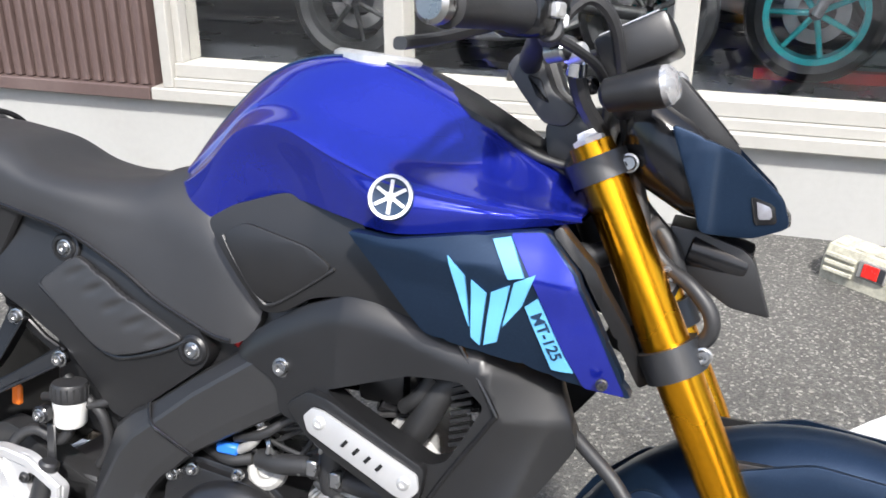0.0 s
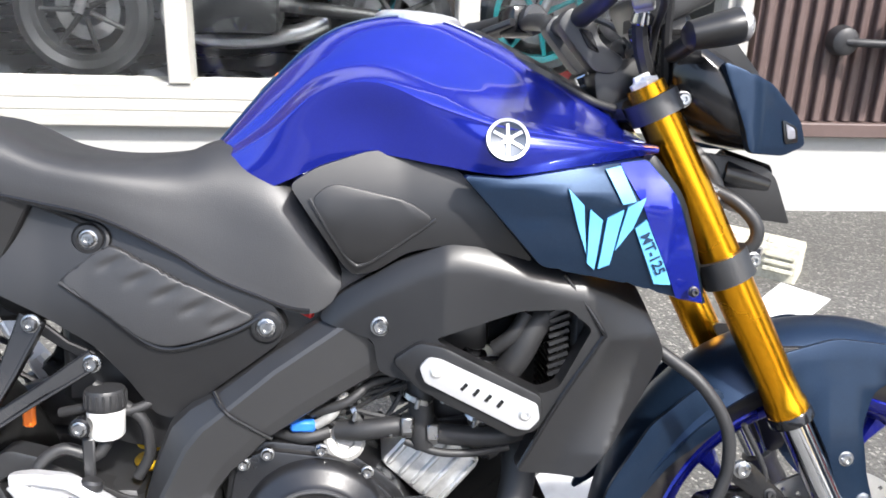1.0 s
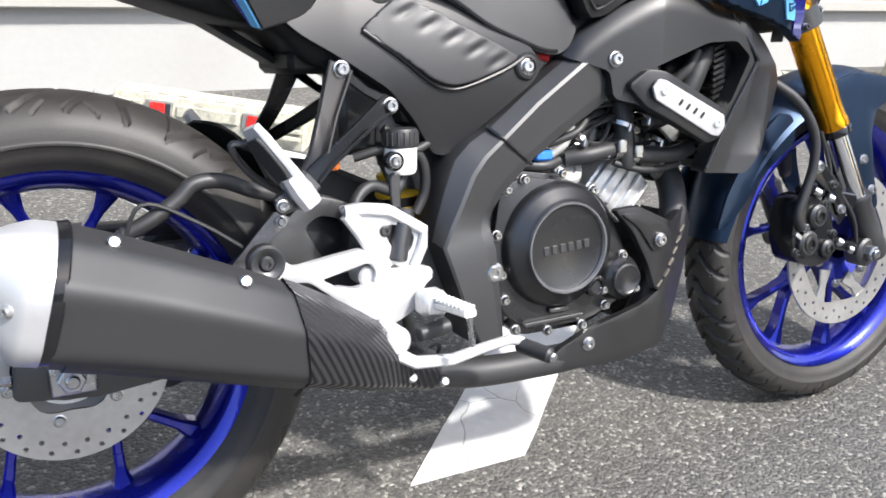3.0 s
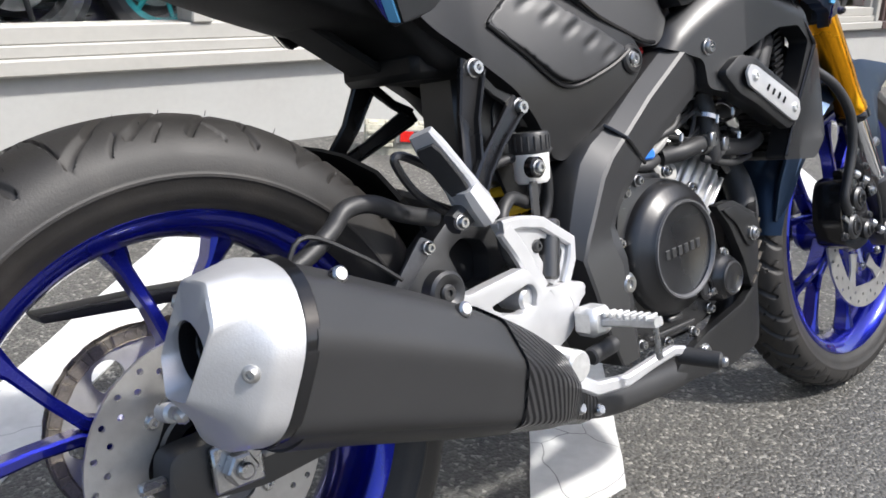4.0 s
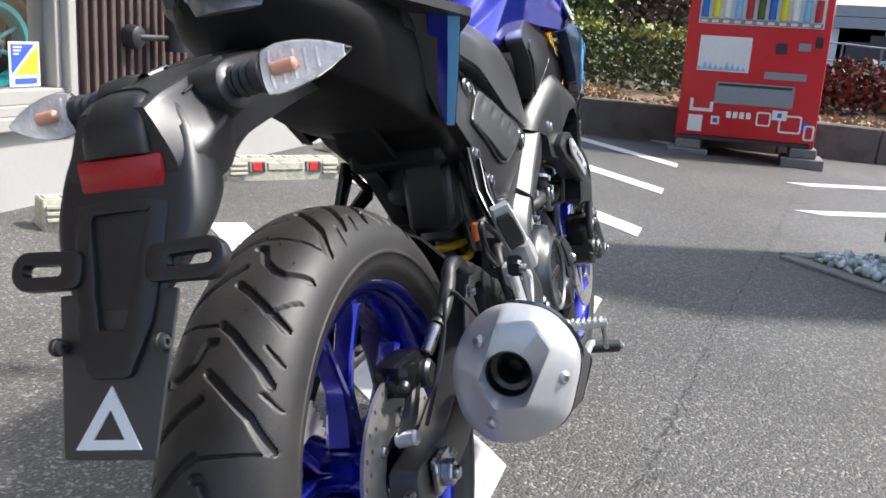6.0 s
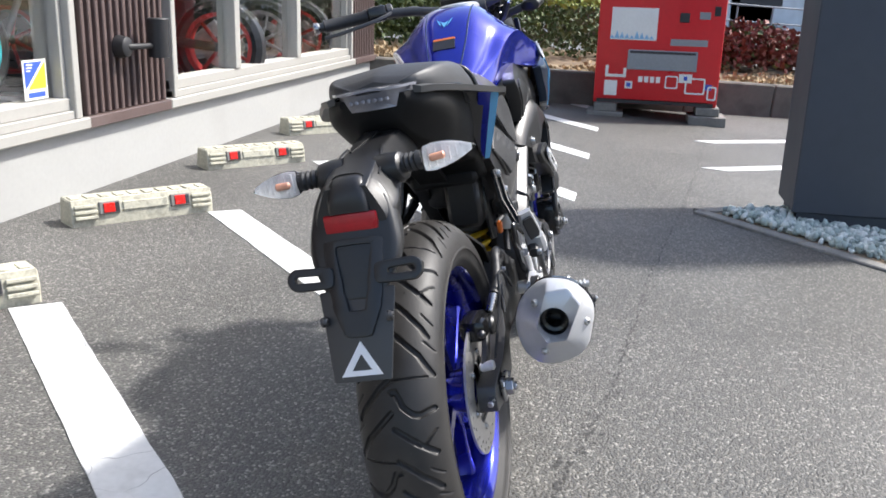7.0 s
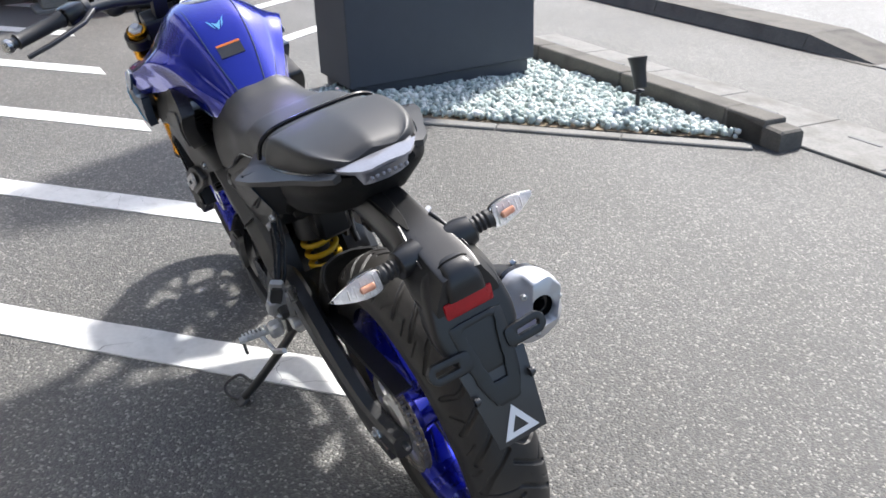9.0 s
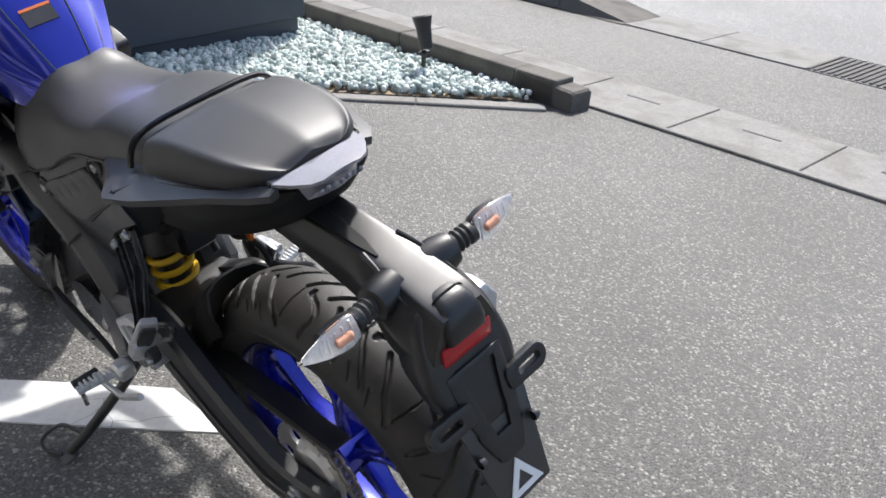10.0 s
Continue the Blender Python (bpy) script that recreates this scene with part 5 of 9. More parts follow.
FORK = new("front_fork")
FORK.parent = BIKE
FORK["label"] = "gold upside-down fork with black clamps"
for y in (-0.095, 0.095):
    part("outer_tube", lathe([(0.0, -0.002), (0.020, -0.002), (0.0265, 0.0), (0.0265, 0.016), (0.0245, 0.020), (0.0240, 0.055), (0.0252, 0.075), (0.0252, 0.40), (0.0235, 0.440), (0.0235, 0.446), (0, 0.446)],
                             frame_of(fp(0.520, y), fp(0.93, y))[0], 40), GOLD, FORK, "gold anodised outer tube")
    part("top_cap", lathe([(0.018, 0.0), (0.018, 0.006), (0.012, 0.008), (0.010, 0.014), (0, 0.014)], frame_of(fp(0.918, y), fp(1.0, y))[0], 6), DECAL_WHITE, FORK, "pale hexagonal fork cap")
    part("dust_seal", lathe([(0.0285, 0), (0.0285, 0.010), (0.026, 0.014), (0.018, 0.014), (0.018, 0)], frame_of(fp(0.512, y), fp(0.93, y))[0], 32, closed=True), GLOSS_BLACK, FORK)
    part("inner_tube", rod(fp(0.36, y), fp(0.522, y), 0.0185, seg=32), CHROME, FORK, "chromed inner tube")
    part("axle_carrier", lathe([(0, 0), (0.020, 0), (0.026, 0.01), (0.024, 0.05), (0.022, 0.11), (0.0245, 0.115), (0.0245, 0.125), (0.02, 0.128), (0, 0.128)], frame_of(fp(0.285, y), fp(0.93, y))[0], 28), SATIN_BLACK, FORK)
    part("axle_boss", rod((1.318, y - 0.018, 0.298), (1.318, y + 0.018, 0.298), 0.026, bevel=0.004), SATIN_BLACK, FORK)
part("axle_nut", rod((1.318, -0.126, 0.298), (1.318, -0.110, 0.298), 0.0135, seg=6), BOLT_STEEL, FORK)
part("axle_end", rod((1.318, -0.132, 0.298), (1.318, -0.126, 0.298), 0.008), BOLT_STEEL, FORK)
for z, h, name in ((0.895, 0.026, "upper_clamp"), (0.705, 0.034, "lower_clamp")):
    bm = bmesh.new()
    for y in (-0.095, 0.095):
        m = frame_of(fp(z - h / 2, y), fp(0.99, y))[0]
        add_lathe(bm, [(0.0255, 0), (0.033, 0), (0.033, h), (0.0255, h)], m, 32, closed=True)
    add_beam(bm, [fp(z, -0.075, -0.01), fp(z, 0, -0.035), fp(z, 0.075, -0.01)], [0.05, 0.075, 0.05], h, axis=(-0.447, 0, 0.894))
    part(name, bm, SATIN_BLACK, FORK)
for y in (-0.118, 0.118):
    bolt(fp(0.903, y * 0.92, 0.034), FORK, 0.008)
    bolt(fp(0.714, y * 0.92, 0.034), FORK, 0.008)
part("steering_stem", rod(fp(0.69, 0, -0.035), fp(0.925, 0, -0.035), 0.026), SATIN_BLACK, FORK)
part("stem_nut", rod(fp(0.92, 0, -0.035), fp(0.935, 0, -0.035), 0.016, seg=6), CHROME, FORK)

# front brake
CAL = part("front_caliper", panel([(1.118, 0.385), (1.128, 0.412), (1.165, 0.418), (1.205, 0.385), (1.222, 0.330), (1.215, 0.298), (1.170, 0.290), (1.130, 0.305), (1.116, 0.345)], -0.118, 0.050, 0.012, 0.04, 0.005), GLOSS_BLACK, BIKE, "black brake caliper")
for x, z, r in ((1.150, 0.335, 0.022), (1.170, 0.380, 0.020), (1.198, 0.322, 0.015)):
    part("piston_housing", rod((x, -0.128, z), (x, -0.07, z), r, bevel=0.004), SATIN_BLACK, CAL)
    part("piston_plug", lathe([(r * 0.62, -0.001), (r * 0.62, 0.002), (r * 0.5, 0.003), (r * 0.34, 0.003), (r * 0.3, 0.0), (0, 0.0)], Matrix.Translation((x, -0.128, z)) @ Euler((radians(90), 0, 0)).to_matrix().to_4x4(), 16), ENGINE_BLACK, CAL)
for p in ((1.126, -0.119, 0.322), (1.132, -0.119, 0.400), (1.190, -0.119, 0.398), (1.214, -0.119, 0.345)):
    bolt(p, CAL, 0.006, SATIN_BLACK)
part("banjo", rod((1.140, -0.128, 0.362), (1.140, -0.114, 0.362), 0.009, seg=6), BOLT_STEEL, CAL)
part("pad_clip", beam([(1.122, -0.12, 0.355), (1.138, -0.124, 0.342), (1.150, -0.124, 0.348)], 0.008, 0.004), BOLT_STEEL, CAL)
BRK = part("caliper_bracket", beam([(1.150, -0.098, 0.418), (1.185, -0.100, 0.425), (1.230, -0.100, 0.408), (1.278, -0.100, 0.392)], [0.024, 0.018, 0.018, 0.026], 0.016), GLOSS_BLACK, BIKE, "black caliper bracket")
part("bracket_arm", beam([(1.195, -0.098, 0.318), (1.235, -0.100, 0.322), (1.285, -0.100, 0.310), (1.312, -0.100, 0.300)], [0.026, 0.018, 0.018, 0.028], 0.016), GLOSS_BLACK, BRK)
part("bracket_web", beam([(1.222, -0.094, 0.405), (1.214, -0.094, 0.365), (1.222, -0.094, 0.325)], [0.016, 0.012, 0.016], 0.010), GLOSS_BLACK, BRK)
for p, q in (((1.158, -0.118, 0.425), (1.170, -0.124, 0.418)), ((1.196, -0.116, 0.410), (1.206, -0.122, 0.404)), ((1.232, -0.112, 0.330), (1.240, -0.118, 0.324)), ((1.262, -0.112, 0.312), (1.270, -0.118, 0.308))):
    part("bracket_pin", rod(p, q, 0.0075, seg=12), BOLT_STEEL, BRK)
part("sensor_bracket", panel([(1.158, 0.470), (1.178, 0.472), (1.225, 0.428), (1.243, 0.385), (1.225, 0.372), (1.205, 0.412), (1.150, 0.45)], -0.118, 0.006, 0.006), GLOSS_BLACK, BIKE)
bolt((1.168, -0.119, 0.462), BIKE, 0.009)
bolt((1.230, -0.119, 0.385), BIKE, 0.007)
bolt((1.205, -0.119, 0.430), BIKE, 0.006, SATIN_BLACK)
part("brake_hose", tube([(0.985, -0.075, 0.66), (1.030, -0.085, 0.628), (1.072, -0.105, 0.600), (1.110, -0.120, 0.570), (1.140, -0.128, 0.522), (1.146, -0.126, 0.468), (1.132, -0.124, 0.42), (1.122, -0.122, 0.385), (1.135, -0.122, 0.362)], 0.008), HOSE, BIKE)
part("sensor_cable", tube([(1.165, -0.12, 0.52), (1.20, -0.115, 0.45), (1.185, -0.11, 0.41), (1.21, -0.11, 0.43), (1.27, -0.11, 0.37), (1.30, -0.10, 0.31)], 0.0035), HOSE, BIKE)
part("clamp_hose", tube([(1.085, -0.045, 0.90), (1.105, -0.05, 0.83), (1.128, -0.058, 0.80), (1.158, -0.072, 0.782), (1.180, -0.080, 0.757), (1.180, -0.078, 0.733), (1.158, -0.065, 0.712), (1.130, -0.05, 0.705)], 0.0085), HOSE, BIKE)

# ---- front mudguard ----
def guard_ring(a, r, half, sag):
    pts = []
    for i in range(13):
        u = -1 + i / 6
        rr = r - sag * abs(u) ** 2.2
        pts.append((1.325 + rr * math.cos(a), u * half, 0.296 + rr * math.sin(a)))
    return pts


outer, inner = [], []
for i in range(25):
    u = i / 24
    a = radians(172 - 114 * u)
    r = 0.318 + 0.014 * math.sin(math.pi * u)
    half = 0.058 + 0.014 * math.sin(math.pi * min(1, u * 1.15)) - 0.03 * max(0, (u - 0.86) / 0.14)
    outer.append(guard_ring(a, r, half, 0.022 + 0.03 * math.sin(math.pi * u)))
    inner.append(guard_ring(a, r - 0.004, half - 0.003, 0.022 + 0.03 * math.sin(math.pi * u)))
GUARD = part("front_mudguard", loft([o + i[::-1] for o, i in zip(outer, inner)]), NAVY, BIKE, "matt navy front mudguard")
for s in (-1, 1):
    def side_y(x, z, s=s):
        return -(0.072 + 0.016 * max(0.0, min(1.0, (0.60 - z) / 0.12)))
    bm = panel([(1.20, 0.585), (1.30, 0.612), (1.40, 0.60), (1.475, 0.582), (1.40, 0.572), (1.35, 0.545), (1.335, 0.50), (1.345, 0.44), (1.365, 0.375), (1.348, 0.365), (1.315, 0.40), (1.29, 0.47), (1.26, 0.535)], side_y, 0.006, 0.012, 0.03, 0.002)
    part("side_fin", bm if s < 0 else mirrored(bm), NAVY, GUARD)
    bm = panel([(1.0, 0.36), (1.02, 0.42), (1.07, 0.50), (1.13, 0.55), (1.16, 0.545), (1.17, 0.50), (1.10, 0.45), (1.05, 0.39)], lambda x, z: -0.066, 0.006, 0.012, 0.05, 0.002)
    part("side_fin", bm if s < 0 else mirrored(bm), NAVY, GUARD)
    bm = panel([(1.19, 0.60), (1.27, 0.60), (1.30, 0.50), (1.31, 0.42), (1.285, 0.41), (1.25, 0.50)], -0.068, 0.008, 0.012)
    part("stay", bm if s < 0 else mirrored(bm), BLACK_PLASTIC, GUARD, "black mudguard stay")
bolt((1.316, -0.088, 0.461), BIKE, 0.008)
bolt((1.343, -0.089, 0.405), BIKE, 0.008)

# ---- tank ----
TANK = [
    (0.535, 0.842, 0.030, 0.840, 0.048, 0.832, 0.062, 0.818, 0.070, 0.798, 0.070, 0.785),
    (0.600, 0.917, 0.046, 0.912, 0.074, 0.886, 0.094, 0.856, 0.096, 0.824, 0.092, 0.795),
    (0.660, 0.971, 0.052, 0.966, 0.088, 0.938, 0.122, 0.905, 0.114, 0.862, 0.104, 0.820),
    (0.720, 0.995, 0.053, 0.989, 0.094, 0.955, 0.141, 0.917, 0.128, 0.874, 0.118, 0.836),
    (0.790, 0.997, 0.052, 0.990, 0.099, 0.945, 0.155, 0.893, 0.151, 0.862, 0.140, 0.827),
    (0.860, 0.974, 0.050, 0.965, 0.100, 0.917, 0.167, 0.872, 0.172, 0.848, 0.162, 0.818),
    (0.930, 0.940, 0.045, 0.932, 0.090, 0.897, 0.160, 0.862, 0.165, 0.846, 0.157, 0.826),
    (1.000, 0.899, 0.035, 0.893, 0.072, 0.874, 0.140, 0.853, 0.145, 0.846, 0.138, 0.836),
    (1.045, 0.866, 0.024, 0.862, 0.052, 0.856, 0.112, 0.849, 0.116, 0.846, 0.112, 0.841),
]


def ridge_shift(y):
    """The ridge of the tank lies a little to the left."""
    return 0.014 * max(0.0, 1 - abs(y) / 0.14)


def tank_half(x, grow=0.0):
    zt, yc, zc, ys, zs, yr, zr, yl, zl, yb, zb = table(TANK, x)
    knots = [(0, zt), (yc, zc), (ys, zs), ((ys + yr) / 2 - 0.003, (zs + zr) / 2 - 0.002), (yr, zr), (yr + 0.002, zr - 0.008), (yl, zl), (yb, zb)]
    line = spline([Vector((0, y, z)) for y, z in knots], 4)
    return [Vector((x, p.y, p.z + grow)) for p in line]


rings = []
for i in range(61):
    x = 0.535 + 0.51 * i / 60
    h = tank_half(x)
    wide = 1.0 + 0.18 * max(0.0, min(1.0, (x - 0.56) / 0.18))
    ring = [Vector((x, -p.y, p.z)) for p in reversed(h)] + [Vector((x, p.y * wide, p.z)) for p in h[1:]]
    rings.append([Vector((p.x, p.y + ridge_shift(p.y), p.z)) for p in ring])
TANK_OB = part("fuel_tank", loft(rings), BLUE, BIKE, "glossy metallic blue fuel tank")
for sgn in (-1, 1):
    pts = []
    for i in range(30):
        x = 0.538 + 0.31 * i / 29
        _, yc, zc, *_ = table(TANK, x)
        pts.append((x, sgn * yc + ridge_shift(yc), zc + 0.0005))
    part("crease_line", tube(pts, 0.0016, 6, 2), DECAL_NAVY, TANK_OB, "thin dark seam")
rings = []
for i in range(26):
    x = 0.845 + 0.195 * i / 25
    zt, yc, zc, ys, zs, *_ = table(TANK, x)
    w = 0.35 + 0.65 * min(1.0, i / 8)
    ye, ze = yc + 0.10 * (ys - yc), zc + 0.10 * (zs - zc)
    row = [Vector((x, yy * w, zz + 0.0015)) for yy, zz in ((-ye, ze + 0.001), (-yc * 0.9, zc + 0.002), (0, zt + 0.002), (yc * 0.9, zc + 0.002), (ye, ze + 0.001))]
    rings.append(row + [v - Vector((0, 0, 0.02)) for v in reversed(row)])
part("tank_front_cover", loft(rings), BLACK_PLASTIC, BIKE, "black tank front cover")
part("fuel_cap", lathe([(0.052, -0.006), (0.052, 0.004), (0.046, 0.008), (0.040, 0.006), (0.020, 0.007), (0, 0.007)], Matrix.Translation((0.775, 0, 0.9905)) @ Matrix.Rotation(radians(5), 4, "Y"), 40), CAST_ALLOY, TANK_OB, "silver fuel cap")


def on_tank(x, y):
    """The place and normal of the tank's skin at x and y, from above."""
    def top(x, y):
        h = tank_half(x)
        for p, q in zip(h, h[1:]):
            if p.y <= abs(y) <= q.y:
                return p.z + (q.z - p.z) * (abs(y) - p.y) / max(q.y - p.y, 1e-6)
        return h[-1].z
    z = top(x, y)
    n = Vector((-(top(x + 0.004, y) - top(x - 0.004, y)) / 0.008, -(top(x, y + 0.004) - top(x, y - 0.004)) / 0.008, 1)).normalized()
    return Vector((x, y, z)), n


def on_skin(p, n, up=(0, 0, 1)):
    n = Vector(n).normalized()
    u = Vector(up)
    v = (u - n * u.dot(n)).normalized()
    r = v.cross(n)
    return Matrix(((r.x, v.x, n.x, p[0]), (r.y, v.y, n.y, p[1]), (r.z, v.z, n.z, p[2]), (0, 0, 0, 1)))


p, n = on_tank(0.596, 0.000)
p.y += 0.014
m = on_skin(p + n * 0.0012, n, (1, 0, 0))
part("warning_label", moved(box(-0.026, 0.026, -0.014, 0.012, -0.002, 0.0006), m), VENDING_DARK, TANK_OB, "dark warning label", smooth=False)
part("warning_label", moved(box(-0.026, 0.026, 0.013, 0.018, -0.002, 0.0006), m), DECAL_ORANGE, TANK_OB, "orange label stripe", smooth=False)
p, n = on_tank(0.645, 0.0)
p.y += 0.014
m = on_skin(p + n * 0.0012, n, (1, 0, 0))
for pts in (((-0.02, 0.016), (-0.013, 0.008), (-0.006, -0.012), (-0.012, -0.004)), ((0.02, 0.016), (0.013, 0.008), (0.006, -0.012), (0.012, -0.004)), ((-0.011, 0.008), (0, 0.0), (0.011, 0.008), (0, -0.016))):
    bm = bmesh.new()
    bm.faces.new([bm.verts.new((x, y, 0.0004)) for x, y in pts])
    part("tank_mark", moved(bm, m), CYAN, TANK_OB, "cyan tank mark", smooth=False)
# round badge on each flank: ring, dark field and a plain star of bars
for s in (-1, 1):
    ctr = Vector((0.862, s * 0.1725 if s < 0 else 0.2035, 0.856))
    m = on_skin(ctr, (0.02, s * 0.93, 0.30), (0, 0, 1)) @ Matrix.Diagonal((0.86, 0.86, 1, 1))
    BADGE = part("tank_badge", lathe([(0, 0.0), (0.0275, 0.0), (0.0275, 0.004), (0.0262, 0.0052), (0.0225, 0.0045), (0, 0.0045)], m @ Matrix.Translation((0, 0, -0.0035)), 40), DECAL_NAVY, TANK_OB, "round silver and black badge")
    part("badge_ring", lathe([(0.0228, 0.001), (0.0268, 0.001), (0.0268, 0.003), (0.0228, 0.003)], m, 40, closed=True), DECAL_WHITE, BADGE)
    for k in range(3):
        mm = m @ Matrix.Rotation(math.pi * (k + 0.5) / 3 + math.pi / 6, 4, "Z")
        part("badge_bar", moved(box(-0.0021, 0.0021, -0.0205, 0.0205, 0.0012, 0.0026), mm), DECAL_WHITE, BADGE, smooth=False)
    part("badge_hub", lathe([(0, 0.003), (0.006, 0.003), (0.006, 0.0012), (0, 0.0012)], m, 20), DECAL_WHITE, BADGE)


def laid_on(bm, m, depth):
    """Lettering placed by m and laid on a curved flank."""
    thick = {v: v.co.z for v in bm.verts}
    moved(bm, m)
    for v in bm.verts:
        v.co.y = depth(v.co.x, v.co.z) - 0.0046 - thick[v]
    return bm


# ---- tank side scoops with their decals ----
def out_left(bm):
    """The left twin, which stands a little wider than the right."""
    return moved(mirrored(bm), Matrix.Translation((0, 0.028, 0)))


def scoop_y(x, z):
    u = max(0.0, min(1.0, (x - 0.82) / 0.20))
    v = max(0.0, min(1.0, (0.84 - z) / 0.17))
    y = 0.150 + 0.020 * math.sin(math.pi * min(1.0, 0.25 + 0.6 * u)) - 0.03 * max(0.0, (x - 1.045) / 0.07) - 0.018 * v * v + 0.008 * math.sin(math.pi * v)
    y += 0.0065 * max(0.0, 1 - abs(z - 0.811 + 0.127 * (x - 0.844)) / 0.032)
    return -y


SCOOP = [(0.815, 0.818), (0.867, 0.815), (0.934, 0.826), (1.018, 0.838), (1.052, 0.800), (1.082, 0.735), (1.113, 0.664), (1.056, 0.682), (1.000, 0.699), (0.933, 0.713), (0.903, 0.720), (0.850, 0.780)]
for s in (-1, 1):
    side = (lambda b: b) if s < 0 else out_left
    sc = faired(part("tank_scoop", side(panel(SCOOP, scoop_y, 0.02, 0.006, 0.009, 0.003)), NAVY, BIKE, "matt navy side scoop with cyan decals"), scoop_y, s, 0.028)
    off = lambda d: (lambda x, z: scoop_y(x, z) - d)
    part("blue_field", side(panel([(0.985, 0.833), (1.017, 0.836), (1.049, 0.799), (1.078, 0.735), (1.106, 0.668), (1.066, 0.678), (1.040, 0.728), (1.010, 0.790)], off(0.0024), 0.004, 0.004, 0.007, 0)), BLUE, sc, "metallic blue decal field")
    for pts in (((0.927, 0.806), (0.945, 0.788), (0.951, 0.735), (0.941, 0.762)), ((0.952, 0.784), (0.967, 0.772), (0.962, 0.716), (0.953, 0.724)),
                ((0.972, 0.774), (0.990, 0.783), (0.979, 0.722), (0.966, 0.717)), ((0.994, 0.786), (1.014, 0.796), (1.002, 0.762), (0.984, 0.738)),
                ((0.969, 0.826), (0.986, 0.830), (1.003, 0.792), (0.988, 0.789)), ((1.005, 0.762), (1.017, 0.772), (1.055, 0.696), (1.034, 0.698))):
        part("decal", side(panel(list(pts), off(0.0036), 0.004, 0.0, 0.007, 0)), CYAN, sc, "cyan decal")
    if s < 0:
        lm = on_skin((1.0275, scoop_y(1.03, 0.73) - 0.0032, 0.733), (0.06, -1, 0.06), (0.89, 0, 0.46))
        part("model_lettering", laid_on(text_mesh("MT-125", 0.0165, 0.0002, 0.0003), lm, scoop_y), DECAL_NAVY, sc, "dark model lettering", smooth=False)
    vent = panel([(1.030, 0.815), (1.050, 0.790), (1.085, 0.715), (1.098, 0.675), (1.075, 0.690), (1.045, 0.745)], lambda x, z: scoop_y(x, z) + 0.022, 0.01, 0.006, 0.02, 0.002)
    part("intake_mesh", side(vent), BLACK_PLASTIC, sc, "black intake insert")
    for k in range(2):
        bolt((1.058 + 0.026 * k, s * 0.146 if s < 0 else 0.174, 0.742 - 0.055 * k), sc, 0.005, SATIN_BLACK, s)
    fr = panel([(1.022, 0.834), (1.055, 0.798), (1.086, 0.732), (1.116, 0.664), (1.128, 0.67), (1.10, 0.735), (1.066, 0.80), (1.03, 0.842)], lambda x, z: scoop_y(x, z) + 0.012 + 0.3 * max(0, x - 1.03), 0.025, 0.004, 0.02, 0.002)
    part("scoop_lip", side(fr), BLACK_PLASTIC, sc, "black scoop lip")

# ---- knee panels ----
def knee_y(x, z):
    return -(0.118 + 0.016 * math.sin(math.pi * max(0, min(1, (0.845 - z) / 0.15))) + 0.10 * max(0.0, x - 0.76))


for s in (-1, 1):
    side = (lambda b: b) if s < 0 else out_left
    kp = faired(part("knee_panel", side(panel([(0.629, 0.803), (0.659, 0.822), (0.714, 0.840), (0.755, 0.843), (0.818, 0.819), (0.902, 0.719), (0.850, 0.733), (0.806, 0.738), (0.759, 0.728), (0.722, 0.704), (0.699, 0.701), (0.688, 0.712), (0.652, 0.768)], knee_y, 0.03, 0.010, 0.02, 0.004)), BLACK_PLASTIC, BIKE, "textured black knee panel"), knee_y, s, 0.028)
    part("knee_pad", side(panel([(0.652, 0.788), (0.676, 0.806), (0.758, 0.787), (0.790, 0.767), (0.759, 0.745), (0.712, 0.715), (0.693, 0.720), (0.668, 0.762)], lambda x, z: knee_y(x, z) - 0.004, 0.006, 0.014, 0.02, 0.003)), BLACK_PLASTIC, kp)
    rim = spline([Vector((x, s * -1 * (knee_y(x, z) - 0.002), z)) for x, z in ((0.652, 0.788), (0.668, 0.762), (0.695, 0.720), (0.712, 0.715), (0.759, 0.745), (0.790, 0.767))], 6)
    part("pad_piping", tube([Vector((p.x, s * abs(p.y) + (0.028 if s > 0 else 0.0), p.z)) for p in rim], 0.0022, 6, 1, False), VINYL, kp)
# ---- seats ----
def seat_loft(rows, sag=0.003, n=48):
    """Rows: x, top z, half width near the top, half width at the shoulder, bottom half width, bottom z."""
    rings = []
    for i in range(n + 1):
        x = rows[0][0] + (rows[-1][0] - rows[0][0]) * i / n
        zt, w1, w2, w3, zb = table(rows, x)
        half = spline([Vector((x, 0, zt)), Vector((x, w1, zt - sag)), Vector((x, w2, zt - 0.25 * (zt - zb))), Vector((x, (w2 + w3) / 2 + 0.003, zt - 0.62 * (zt - zb))), Vector((x, w3, zb))], 5)
        rings.append([Vector((p.x, -p.y, p.z)) for p in reversed(half)] + half[1:])
    return loft(rings)


